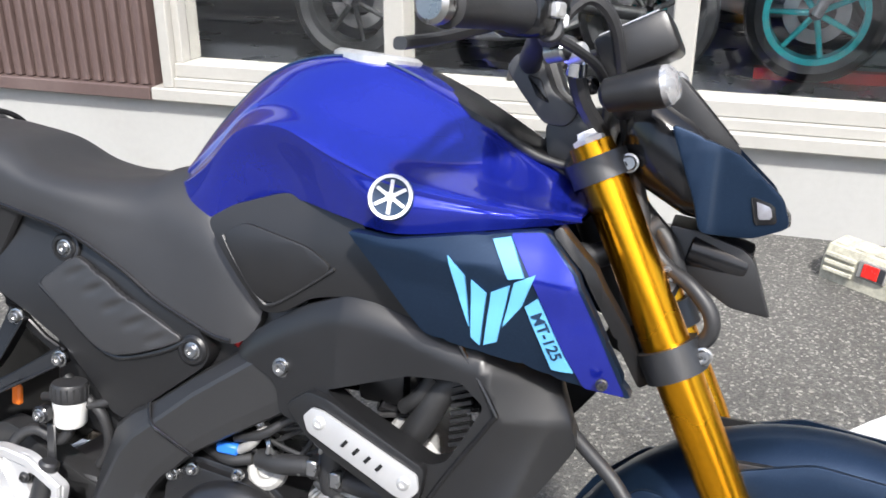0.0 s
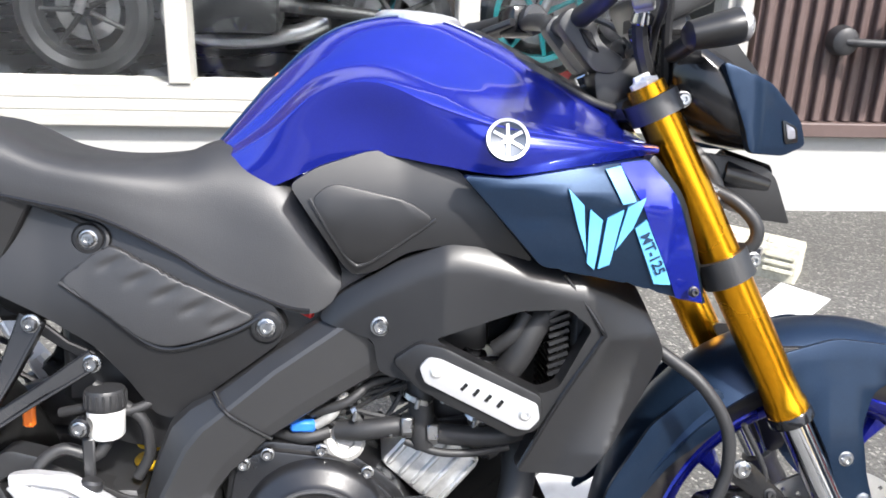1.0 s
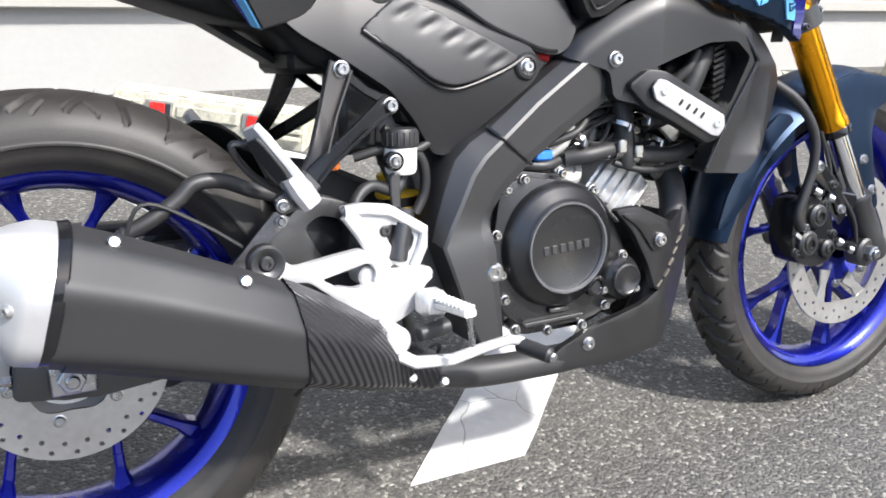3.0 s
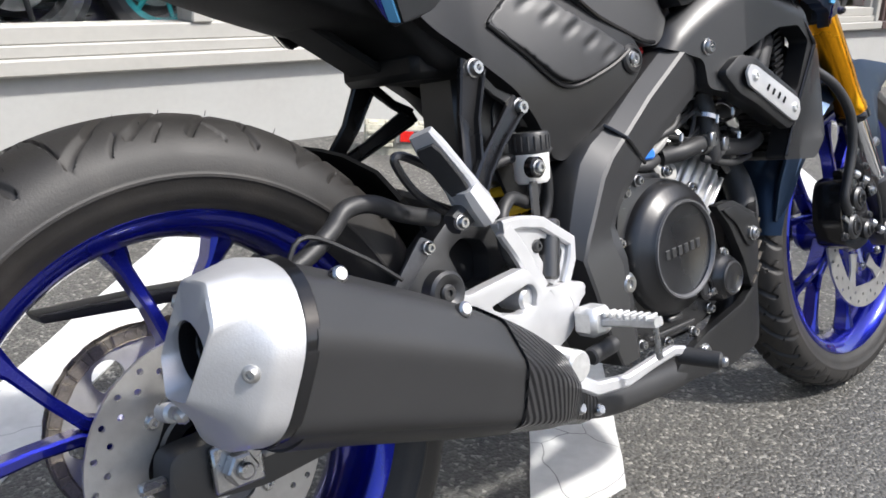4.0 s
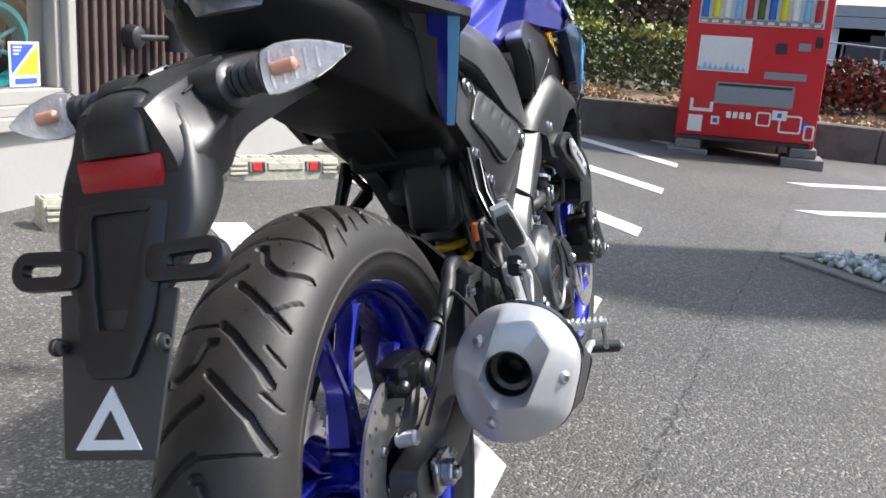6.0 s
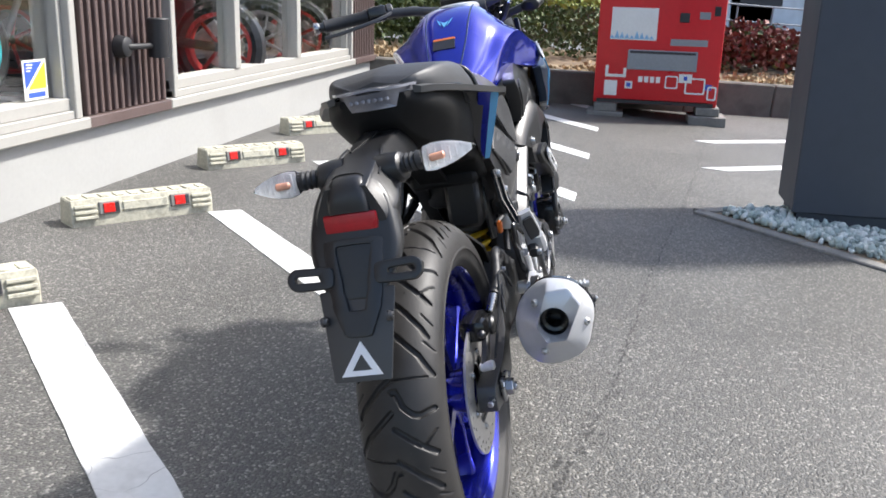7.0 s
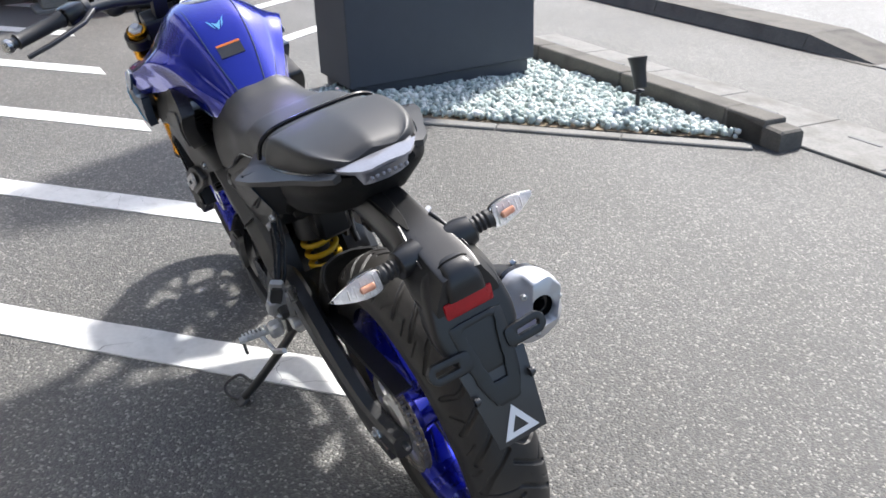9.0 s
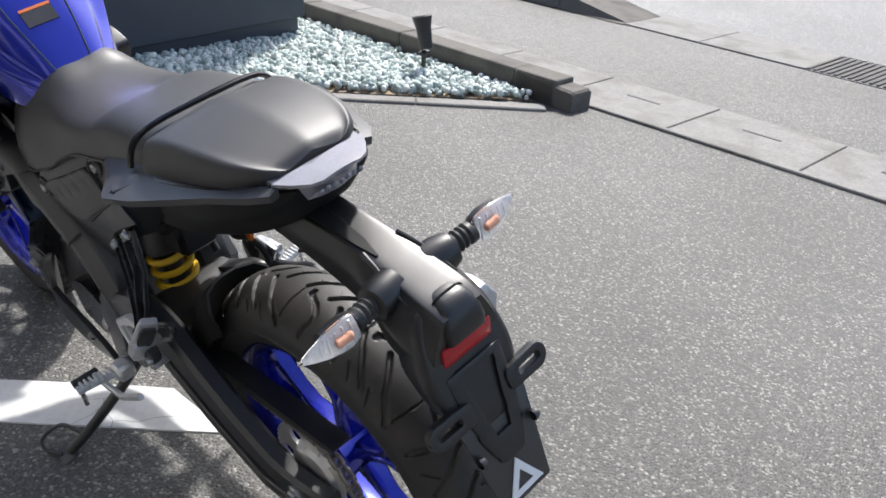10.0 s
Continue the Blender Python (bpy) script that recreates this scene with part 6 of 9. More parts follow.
RIDER = [(0.10, 0.874, 0.072, 0.098, 0.112, 0.815), (0.19, 0.878, 0.072, 0.100, 0.110, 0.803), (0.25, 0.872, 0.068, 0.098, 0.104, 0.792), (0.30, 0.863, 0.066, 0.096, 0.102, 0.784), (0.355, 0.838, 0.068, 0.098, 0.102, 0.773),
         (0.42, 0.828, 0.066, 0.098, 0.103, 0.757), (0.50, 0.832, 0.052, 0.090, 0.103, 0.718), (0.545, 0.846, 0.050, 0.088, 0.105, 0.690), (0.60, 0.826, 0.066, 0.096, 0.108, 0.667),
         (0.627, 0.804, 0.072, 0.100, 0.109, 0.657), (0.652, 0.780, 0.074, 0.100, 0.109, 0.654), (0.675, 0.735, 0.070, 0.098, 0.106, 0.667), (0.685, 0.702, 0.060, 0.094, 0.104, 0.685)]
SEAT = part("rider_seat", seat_loft(RIDER, n=60), VINYL, BIKE, "black vinyl rider seat")
for s in (-1, 1):
    pts = []
    for i in range(26):
        x = 0.20 + 0.45 * i / 25
        zt, w1, w2, w3, zb = table(RIDER, x)
        pts.append((x, s * (w3 + 0.001), zb + 0.004))
    part("seat_piping", tube(pts, 0.0028, 6, 2), GLOSS_BLACK, SEAT)
PILLION = [(-0.066, 0.884, 0.036, 0.050, 0.052, 0.869), (-0.056, 0.892, 0.052, 0.066, 0.070, 0.867), (-0.022, 0.900, 0.066, 0.086, 0.093, 0.862), (0.03, 0.904, 0.074, 0.097, 0.108, 0.856),
           (0.09, 0.901, 0.080, 0.102, 0.116, 0.846), (0.135, 0.893, 0.078, 0.104, 0.120, 0.838), (0.152, 0.884, 0.072, 0.101, 0.119, 0.834)]
part("pillion_seat", seat_loft(PILLION, 0.008), VINYL, BIKE, "black vinyl pillion seat")
bm = bmesh.new()
for s in (-1, 1):
    pts = [(x, s * (table(PILLION, x)[3] + 0.003), table(PILLION, x)[4] - 0.004) for x in (-0.065, -0.055, -0.03, 0.04, 0.10, 0.150)]
    add_tube(bm, pts, 0.005, 8, 6)
part("seat_edge_trim", bm, GLOSS_BLACK, BIKE)
zt_, a_, b_, c_, zb_ = table(PILLION, 0.152)
arc = [Vector((0.156 + 0.02 * (y / 0.12) ** 2, y, z)) for y, z in ((0.121, zb_ + 0.002), (0.114, zt_ - 0.026), (0.100, zt_ - 0.010), (0.070, zt_ + 0.001), (0.0, zt_ + 0.006))]
part("seat_joint", tube(arc + [Vector((p.x, -p.y, p.z)) for p in reversed(arc[:-1])], 0.0044, 8), GLOSS_BLACK, BIKE, "black joint between the seats")

# ---- side covers ----
def cover_y(x, z):
    return -(0.083 + 0.012 * max(0.0, min(1.0, (x - 0.40) / 0.2)) + 0.016 * math.sin(math.pi * max(0.0, min(1.0, (z - 0.53) / 0.22))) + 0.02 * max(0.0, (0.36 - x) / 0.2))


COVER = [(0.30, 0.786), (0.417, 0.757), (0.440, 0.752), (0.607, 0.668), (0.626, 0.640), (0.615, 0.619), (0.490, 0.524), (0.470, 0.528), (0.440, 0.575), (0.405, 0.615), (0.350, 0.650), (0.290, 0.683), (0.235, 0.730)]
for s in (-1, 1):
    side = (lambda b: b) if s < 0 else mirrored
    cov = faired(part("side_cover", side(panel(COVER, cover_y, 0.03, 0.012, 0.018, 0.005)), BLACK_PLASTIC, BIKE, "matt black side cover"), cover_y, s)
    ins = [(0.369, 0.690), (0.398, 0.712), (0.425, 0.733), (0.592, 0.651), (0.565, 0.638), (0.520, 0.622), (0.490, 0.616), (0.463, 0.624)]
    def puff(x, z):
        y = cover_y(x, z) - 0.004 - 0.007 * math.sin(math.pi * max(0, min(1, (x - 0.37) / 0.22)))
        for k in range(5):
            # short folds that run down from the upper edge
            ux, uz = 0.452 + 0.031 * k, 0.722 - 0.0160 * k
            dx, dz = -0.052, -0.026
            t_ = max(0.0, min(1.0, ((x - ux) * dx + (z - uz) * dz) / (dx * dx + dz * dz)))
            far = math.hypot(x - ux - dx * t_, z - uz - dz * t_)
            side_ = (x - ux) * dz - (z - uz) * dx
            y += 0.0030 * math.sin(math.pi * min(1.0, t_ * 1.15)) ** 2 * math.exp(-(far / 0.0042) ** 2) - 0.0014 * math.sin(math.pi * min(1.0, t_ * 1.15)) ** 2 * math.exp(-((far - 0.008) / 0.005) ** 2) * (side_ > 0)
        return y
    part("vent_insert", side(panel(ins, puff, 0.008, 0.014, 0.0042, 0.004, seg=3)), VINYL, cov, "quilted black vent insert", crease=70)
    rim = [(0.372, 0.688), (0.420, 0.655), (0.463, 0.622), (0.490, 0.613), (0.520, 0.618), (0.565, 0.634), (0.594, 0.650)]
    part("vent_rim", side(tube([(x, cover_y(x, z) - 0.002, z) for x, z in rim], 0.0035, 8, 5)), BLACK_PLASTIC, cov)
    lip = [(0.306, 0.790), (0.336, 0.779), (0.369, 0.766), (0.396, 0.755), (0.414, 0.750), (0.424, 0.738), (0.419, 0.722), (0.405, 0.711), (0.385, 0.698), (0.374, 0.688)]
    part("cover_lip", side(tube([(x, cover_y(x, z) - 0.001, z) for x, z in lip], 0.0038, 8, 5)), BLACK_PLASTIC, cov, "raised lip round the upper bolt")
    for x, z in ((0.402, 0.736), (0.601, 0.639)):
        y = cover_y(x, z)
        boss = lathe([(0.019, -0.006), (0.019, 0.001), (0.016, 0.004), (0.012, 0.0045), (0.0115, 0.002), (0, 0.002)], Matrix.Translation((x, y, z)) @ Euler((radians(90), 0, 0)).to_matrix().to_4x4(), 24)
        part("boss", side(boss), BLACK_PLASTIC, cov)
        bolt((x, s * (abs(y) + 0.002), z), cov, 0.0085, y=s)
part("fuse_cap", rod((0.630, -0.076, 0.655), (0.652, -0.089, 0.648), 0.005), RED_CAP, BIKE, "red rubber cap")

# ---- frame ----
# stations down the beam: upper or rear edge, ridge, lower or front edge, as (x, z)
BEAM = [((0.690, 0.668), (0.698, 0.652), (0.742, 0.594)), ((0.669, 0.653), (0.677, 0.637), (0.721, 0.580)), ((0.602, 0.607), (0.610, 0.591), (0.659, 0.544)), ((0.542, 0.561), (0.552, 0.543), (0.604, 0.509)),
        ((0.512, 0.545), (0.527, 0.523), (0.585, 0.490)), ((0.489, 0.524), (0.509, 0.500), (0.562, 0.470)), ((0.474, 0.487), (0.491, 0.462), (0.545, 0.448)), ((0.462, 0.448), (0.474, 0.430), (0.541, 0.438)),
        ((0.454, 0.417), (0.463, 0.407), (0.539, 0.425)), ((0.470, 0.373), (0.476, 0.371), (0.543, 0.400)), ((0.493, 0.306), (0.498, 0.306), (0.549, 0.333)), ((0.512, 0.266), (0.516, 0.266), (0.553, 0.270))]


def beam_ring(u, r, l, k):
    low = max(0.0, (k - 7) / 4.0)
    yr, yl = -0.128 - 0.004 * low, -0.116 - 0.014 * min(1.0, low * 2)
    mid = (r[0] * 0.25 + l[0] * 0.75, r[1] * 0.25 + l[1] * 0.75)
    pts = [(u, -0.055), (u, -0.100), ((u[0] * 0.85 + r[0] * 0.15, u[1] * 0.85 + r[1] * 0.15), -0.108), ((u[0] * 0.08 + r[0] * 0.92, u[1] * 0.08 + r[1] * 0.92), yr + 0.002),
           ((r[0] * 0.95 + l[0] * 0.05, r[1] * 0.95 + l[1] * 0.05), yr), (mid, yl - 0.004), ((r[0] * 0.04 + l[0] * 0.96, r[1] * 0.04 + l[1] * 0.96), yl), (l, yl + 0.006), (l, -0.055)]
    return [Vector((p[0], y, p[1])) for p, y in pts]


for s in (-1, 1):
    side = (lambda b: b) if s < 0 else mirrored
    fr = part("frame_beam", side(loft([beam_ring(*q, k) for k, q in enumerate(BEAM)])), SATIN_BLACK, BIKE, "satin black boomerang frame beam")
    for e in fr.data.edges:
        a, b = e.vertices
        if a % 9 == b % 9 and a % 9 in (2, 3, 4, 5, 7):
            e.use_edge_sharp = True
    part("seam", side(tube([(0.540, -0.108, 0.562), (0.556, -0.1275, 0.545), (0.578, -0.124, 0.528), (0.606, -0.116, 0.508)], 0.0026, 8)), GLOSS_BLACK, fr)
    for x, z, r in ((0.537, 0.366, 0.012), (0.730, 0.646, 0.009)):
        bolt((x, s * (0.130 if z < 0.5 else 0.137), z), fr, r, y=s, h=0.006)
part("engine_hanger", rod((0.69, -0.1, 0.60), (0.69, 0.1, 0.60), 0.02), SATIN_BLACK, BIKE)
part("frame_spine", box(0.56, 1.02, -0.05, 0.05, 0.70, 0.80, 0.02, 2), SATIN_BLACK, BIKE)
part("subframe", box(0.34, 0.62, -0.075, 0.075, 0.70, 0.79, 0.015, 2), SATIN_BLACK, BIKE)
part("splash_guard", panel([(0.405, 0.605), (0.50, 0.60), (0.51, 0.50), (0.475, 0.475), (0.42, 0.485), (0.40, 0.53)], -0.058, 0.006, 0.012, 0.05, 0.002), BLACK_PLASTIC, BIKE)
part("overflow_hose", tube([(0.40, -0.085, 0.565), (0.43, -0.088, 0.545), (0.455, -0.085, 0.52), (0.46, -0.08, 0.48), (0.445, -0.08, 0.45)], 0.007, 10), HOSE, BIKE)
part("overflow_hose", tube([(0.36, -0.08, 0.53), (0.40, -0.092, 0.54), (0.44, -0.09, 0.535), (0.48, -0.08, 0.55)], 0.006, 10), HOSE, BIKE)
part("air_box", box(0.42, 0.75, -0.085, 0.085, 0.56, 0.72, 0.03, 2), BLACK_PLASTIC, BIKE)

# ---- radiator shrouds and badge plates ----
def shroud_top(x):
    return table([(0.658, 0.650), (0.685, 0.678), (0.748, 0.717), (0.804, 0.739), (0.846, 0.736), (0.934, 0.712), (1.028, 0.690), (1.064, 0.640)], x)[0]


def shroud_y(x, z):
    """Flat flank, a rolled upper edge, and a front facet that turns in and leans back."""
    base = 0.122 + 0.028 * max(0.0, min(1.0, (x - 0.66) / 0.14))
    crease = 0.940 + 0.045 * (1 - abs(z - 0.63) / 0.12)
    front = max(0.0, x - crease)
    roll = max(0.0, z - shroud_top(x) + 0.032)
    lean = 0.24 * (max(0.0, min(0.2, 0.70 - z)) - 0.05) * min(1.0, front / 0.05)
    return -(base + lean - 0.50 * front - 13.0 * roll ** 2)


SHROUD = [(0.658, 0.650), (0.685, 0.678), (0.748, 0.717), (0.804, 0.739), (0.846, 0.736), (0.934, 0.712), (1.028, 0.690), (1.064, 0.606), (1.034, 0.562), (0.996, 0.513), (0.962, 0.472), (0.884, 0.478), (0.912, 0.534), (0.886, 0.528), (0.778, 0.580), (0.728, 0.592), (0.722, 0.630)]
HOLE = [(0.790, 0.634), (0.885, 0.666), (0.940, 0.668), (0.968, 0.645), (0.932, 0.578), (0.912, 0.570), (0.815, 0.618)]
for s in (-1, 1):
    side = (lambda b: b) if s < 0 else mirrored
    sh = faired(part("radiator_shroud", side(panel(SHROUD, shroud_y, 0.03, 0.010, 0.008, 0, hole=HOLE)), BLACK_PLASTIC, BIKE, "matt black radiator shroud", crease=55), shroud_y, s)
    line = [(0.935, 0.706), (0.978, 0.645), (0.976, 0.630), (0.932, 0.562), (0.888, 0.484)]
    part("edge_line", side(tube([(x, shroud_y(x, z) - 0.0015, z) for x, z in line], 0.003, 8, 4)), GLOSS_BLACK, sh)
    arm = panel([(0.742, 0.610), (0.772, 0.632), (0.800, 0.628), (0.912, 0.570), (0.908, 0.532), (0.880, 0.522), (0.770, 0.580)], lambda x, z: shroud_y(x, z) - 0.012, 0.014, 0.008, 0.03, 0.005)
    part("badge_arm", side(arm), BLACK_PLASTIC, sh)
    plate = panel([(0.772, 0.607), (0.782, 0.618), (0.795, 0.616), (0.905, 0.563), (0.908, 0.546), (0.896, 0.533), (0.883, 0.535), (0.778, 0.590)], -0.1665, 0.004, 0.004, 0.03, 0.0015)
    pl = part("badge_plate", side(plate), SILVER_PAINT, sh, "brushed silver badge plate")
    for x, z in ((0.791, 0.602), (0.891, 0.552)):
        bolt((x, s * 0.167, z), pl, 0.0065, CAST_ALLOY, s, h=0.003)
    for k in range(4):
        x, z = 0.822 + 0.0135 * k, 0.5845 - 0.0066 * k
        m = Matrix.Translation((x, s * 0.1672, z)) @ Matrix.Rotation(radians(26 + 16), 4, "Y")
        part("slot", moved(box(-0.0020, 0.0020, -0.0006, 0.0006, -0.0048, 0.0048), m), GLOSS_BLACK, pl, smooth=False)
bm = box(0.955, 0.99, -0.105, 0.105, 0.47, 0.70, 0.006)
RAD = part("radiator", bm, SATIN_BLACK, BIKE, "black radiator core")
for k in range(22):
    z = 0.485 + 0.0095 * k
    part("cooling_fin", box(0.9505, 0.954, -0.10, 0.10, z, z + 0.004), GLOSS_BLACK, RAD, smooth=False)
for k in range(9):
    part("duct_louvre", moved(box(-0.012, 0.012, -0.003, 0.003, -0.0022, 0.0022), Matrix.Translation((0.936, -0.118, 0.588 + 0.009 * k)) @ Matrix.Rotation(radians(-20), 4, "Y")), BLACK_PLASTIC, RAD, smooth=False)
part("radiator_hose", tube([(0.95, -0.09, 0.66), (0.915, -0.105, 0.645), (0.89, -0.105, 0.60), (0.865, -0.09, 0.565), (0.83, -0.07, 0.55)], 0.0165, 14), HOSE, BIKE)
part("radiator_hose", tube([(0.90, -0.11, 0.655), (0.885, -0.11, 0.63), (0.865, -0.10, 0.61)], 0.009, 12), HOSE, BIKE)
part("coil", box(0.80, 0.86, -0.085, -0.03, 0.60, 0.655, 0.012, 2), BLACK_PLASTIC, BIKE)
part("inner_panel", box(0.74, 0.95, -0.07, 0.07, 0.60, 0.72, 0.02, 2), GLOSS_BLACK, BIKE)

# ---- engine ----
ENGINE = part("engine", panel([(0.545, 0.41), (0.556, 0.478), (0.590, 0.498), (0.690, 0.485), (0.752, 0.440), (0.800, 0.350), (0.812, 0.300), (0.720, 0.255), (0.600, 0.255), (0.552, 0.30)], -0.092, 0.184, 0.02, 0.1, 0.008), ENGINE_BLACK, BIKE, "black engine with alloy cylinder")
part("crankcase_flange", panel([(0.552, 0.405), (0.563, 0.470), (0.592, 0.490), (0.686, 0.478), (0.745, 0.432), (0.792, 0.345), (0.800, 0.306), (0.718, 0.266), (0.606, 0.266), (0.560, 0.305)], -0.104, 0.014, 0.02, 0.1, 0.004), ENGINE_BLACK, ENGINE)
YM = Euler((radians(90), 0, 0)).to_matrix().to_4x4()
cm = Matrix.Translation((0.656, -0.100, 0.388)) @ YM
CLUTCH = part("clutch_cover", lathe([(0.092, 0.0), (0.090, 0.012), (0.083, 0.022), (0.070, 0.028), (0.066, 0.034), (0.0645, 0.0365), (0.062, 0.0355), (0.060, 0.031), (0.056, 0.0295), (0, 0.0295)], cm, 64), ENGINE_BLACK, ENGINE, "round black clutch cover")
part("cover_ring", lathe([(0.060, 0.0335), (0.0625, 0.0372), (0.0650, 0.0372), (0.0660, 0.034)], cm, 64, closed=True), DULL_STEEL, CLUTCH)
for k in range(6):
    x = -0.034 + 0.0136 * k
    part("raised_block", moved(box(x - 0.0046, x + 0.0046, -0.0065, 0.0065, 0.029, 0.0312, 0.001), cm @ Matrix.Rotation(radians(4), 4, "Z")), SATIN_BLACK, CLUTCH, smooth=False)
sm = Matrix.Translation((0.759, -0.104, 0.329)) @ YM
part("oil_filter_cover", lathe([(0.036, 0), (0.034, 0.016), (0.030, 0.024), (0.026, 0.027), (0.024, 0.0335), (0.021, 0.0345), (0.019, 0.033), (0, 0.033)], sm, 40), ENGINE_BLACK, ENGINE)
part("oil_sight_rim", lathe([(0.010, 0), (0.0165, 0), (0.0165, 0.012), (0.012, 0.014), (0.010, 0.012)], Matrix.Translation((0.714, -0.112, 0.322)) @ YM, 24, closed=True), GLOSS_BLACK, ENGINE)
part("oil_sight_glass", lathe([(0, 0.009), (0.0115, 0.009), (0.0115, 0.0), (0, 0.0)], Matrix.Translation((0.714, -0.112, 0.322)) @ YM, 20), DARK_THINGS, ENGINE)
for a in (60, 180, 300):
    bolt((0.759 + 0.034 * math.cos(radians(a + 25)), -0.122, 0.329 + 0.034 * math.sin(radians(a + 25))), ENGINE, 0.006)
for x, z in ((0.555, 0.412), (0.572, 0.474), (0.600, 0.486), (0.662, 0.490), (0.716, 0.462), (0.562, 0.355), (0.568, 0.318), (0.585, 0.272), (0.640, 0.262), (0.700, 0.262), (0.742, 0.286), (0.788, 0.318), (0.778, 0.345)):
    bolt((x, -0.108, z), ENGINE, 0.0062, h=0.006)
part("case_block", box(0.640, 0.672, -0.113, -0.10, 0.288, 0.296, 0.002), SATIN_BLACK, ENGINE)
part("case_rib", beam([(0.595, -0.107, 0.283), (0.60, -0.107, 0.276), (0.70, -0.107, 0.278)], 0.006, 0.008), SATIN_BLACK, ENGINE)
part("oil_cap", lathe([(0.025, 0), (0.025, 0.010), (0.021, 0.014), (0.012, 0.014), (0.010, 0.011), (0, 0.011)], Matrix.Translation((0.688, -0.075, 0.488)) @ Euler((radians(60), radians(10), 0)).to_matrix().to_4x4(), 24), DULL_ALLOY, ENGINE, "pale oil filler cap")
cyl = Matrix.Translation((0.765, 0, 0.425)) @ Matrix.Rotation(radians(42), 4, "Y")
CYL = part("cylinder", moved(box(-0.05, 0.05, -0.068, 0.068, 0.0, 0.085, 0.012, 2), cyl), CAST_ALLOY, ENGINE, "bare alloy cylinder")
for k in range(5):
    part("cylinder_rib", moved(box(-0.040 + 0.02 * k - 0.003, -0.040 + 0.02 * k + 0.003, -0.074, -0.066, 0.008, 0.080, 0.002), cyl), CAST_ALLOY, CYL)
HEAD = part("cylinder_head", moved(box(-0.058, 0.058, -0.075, 0.075, 0.087, 0.155, 0.014, 2), cyl), ENGINE_BLACK, ENGINE)
part("head_cover", moved(box(-0.048, 0.048, -0.068, 0.068, 0.155, 0.185, 0.014, 2), cyl), CAST_ALLOY, ENGINE)
for k in range(3):
    bolt(cyl @ Vector((-0.04 + 0.04 * k, -0.077, 0.12)), HEAD, 0.007)
part("throttle_body", rod((0.70, -0.03, 0.55), (0.765, -0.03, 0.57), 0.03, bevel=0.005), CAST_ALLOY, BIKE)
part("injector", rod((0.745, -0.07, 0.575), (0.755, -0.05, 0.53), 0.010, seg=10), CAST_ALLOY, BIKE)
part("intake_boot", rod((0.64, -0.02, 0.56), (0.70, -0.03, 0.555), 0.036, 0.032), HOSE, BIKE)
for pts, r in (([(0.682, -0.085, 0.507), (0.71, -0.098, 0.511), (0.745, -0.100, 0.516), (0.772, -0.095, 0.517)], 0.0125), ([(0.778, -0.098, 0.510), (0.82, -0.102, 0.505), (0.868, -0.102, 0.503), (0.905, -0.095, 0.510)], 0.0125),
               ([(0.775, -0.09, 0.585), (0.778, -0.095, 0.555), (0.780, -0.098, 0.51), (0.783, -0.096, 0.492)], 0.015), ([(0.60, -0.075, 0.505), (0.64, -0.09, 0.500), (0.67, -0.085, 0.505)], 0.008),
               ([(0.76, -0.098, 0.497), (0.80, -0.105, 0.485), (0.845, -0.10, 0.482), (0.885, -0.095, 0.487)], 0.005), ([(0.65, -0.09, 0.53), (0.69, -0.10, 0.545), (0.72, -0.09, 0.565), (0.75, -0.08, 0.57)], 0.006)):
    part("coolant_hose", tube(pts, r, 14), HOSE, BIKE)
for x, z in ((0.762, 0.516), (0.792, 0.507)):
    part("hose_clamp", lathe([(0.0135, -0.006), (0.0152, -0.006), (0.0152, 0.006), (0.0135, 0.006)], Matrix.Translation((x, -0.097, z)) @ Matrix.Rotation(radians(90), 4, "Y"), 20, closed=True), BOLT_STEEL, BIKE)
    part("clamp_tab", box(x - 0.007, x + 0.007, -0.118, -0.110, z - 0.004, z + 0.016, 0.002), BOLT_STEEL, BIKE)
part("blue_connector", box(0.625, 0.655, -0.098, -0.085, 0.508, 0.522, 0.003), BLUE_PLUG, BIKE, "blue plastic connector")
part("breather_hose", tube([(0.655, -0.09, 0.515), (0.675, -0.095, 0.53), (0.69, -0.09, 0.555)], 0.006), DULL_ALLOY, BIKE)
rng = random.Random(12)
for k in range(16):
    x, z = rng.uniform(0.63, 0.86), rng.uniform(0.50, 0.59)
    p = (x, rng.uniform(-0.085, -0.05), z)
    q = (x + rng.uniform(-0.03, 0.03), p[1] + rng.uniform(-0.02, 0.0), z + rng.uniform(-0.02, 0.02))
    part("small_fitting", rod(p, q, rng.uniform(0.004, 0.010), seg=8), (CAST_ALLOY, BOLT_STEEL, GLOSS_BLACK, ENGINE_BLACK)[k % 4], BIKE)
for k in range(7):
    a = Vector((rng.uniform(0.60, 0.72), -0.08, rng.uniform(0.50, 0.56)))
    b = Vector((rng.uniform(0.76, 0.9), -0.075, rng.uniform(0.50, 0.60)))
    part("cable", tube([a, a.lerp(b, 0.35) + Vector((0, -0.015, rng.uniform(-0.02, 0.02))), a.lerp(b, 0.7) + Vector((0, -0.01, rng.uniform(-0.02, 0.02))), b], 0.0032, 6), HOSE, BIKE)

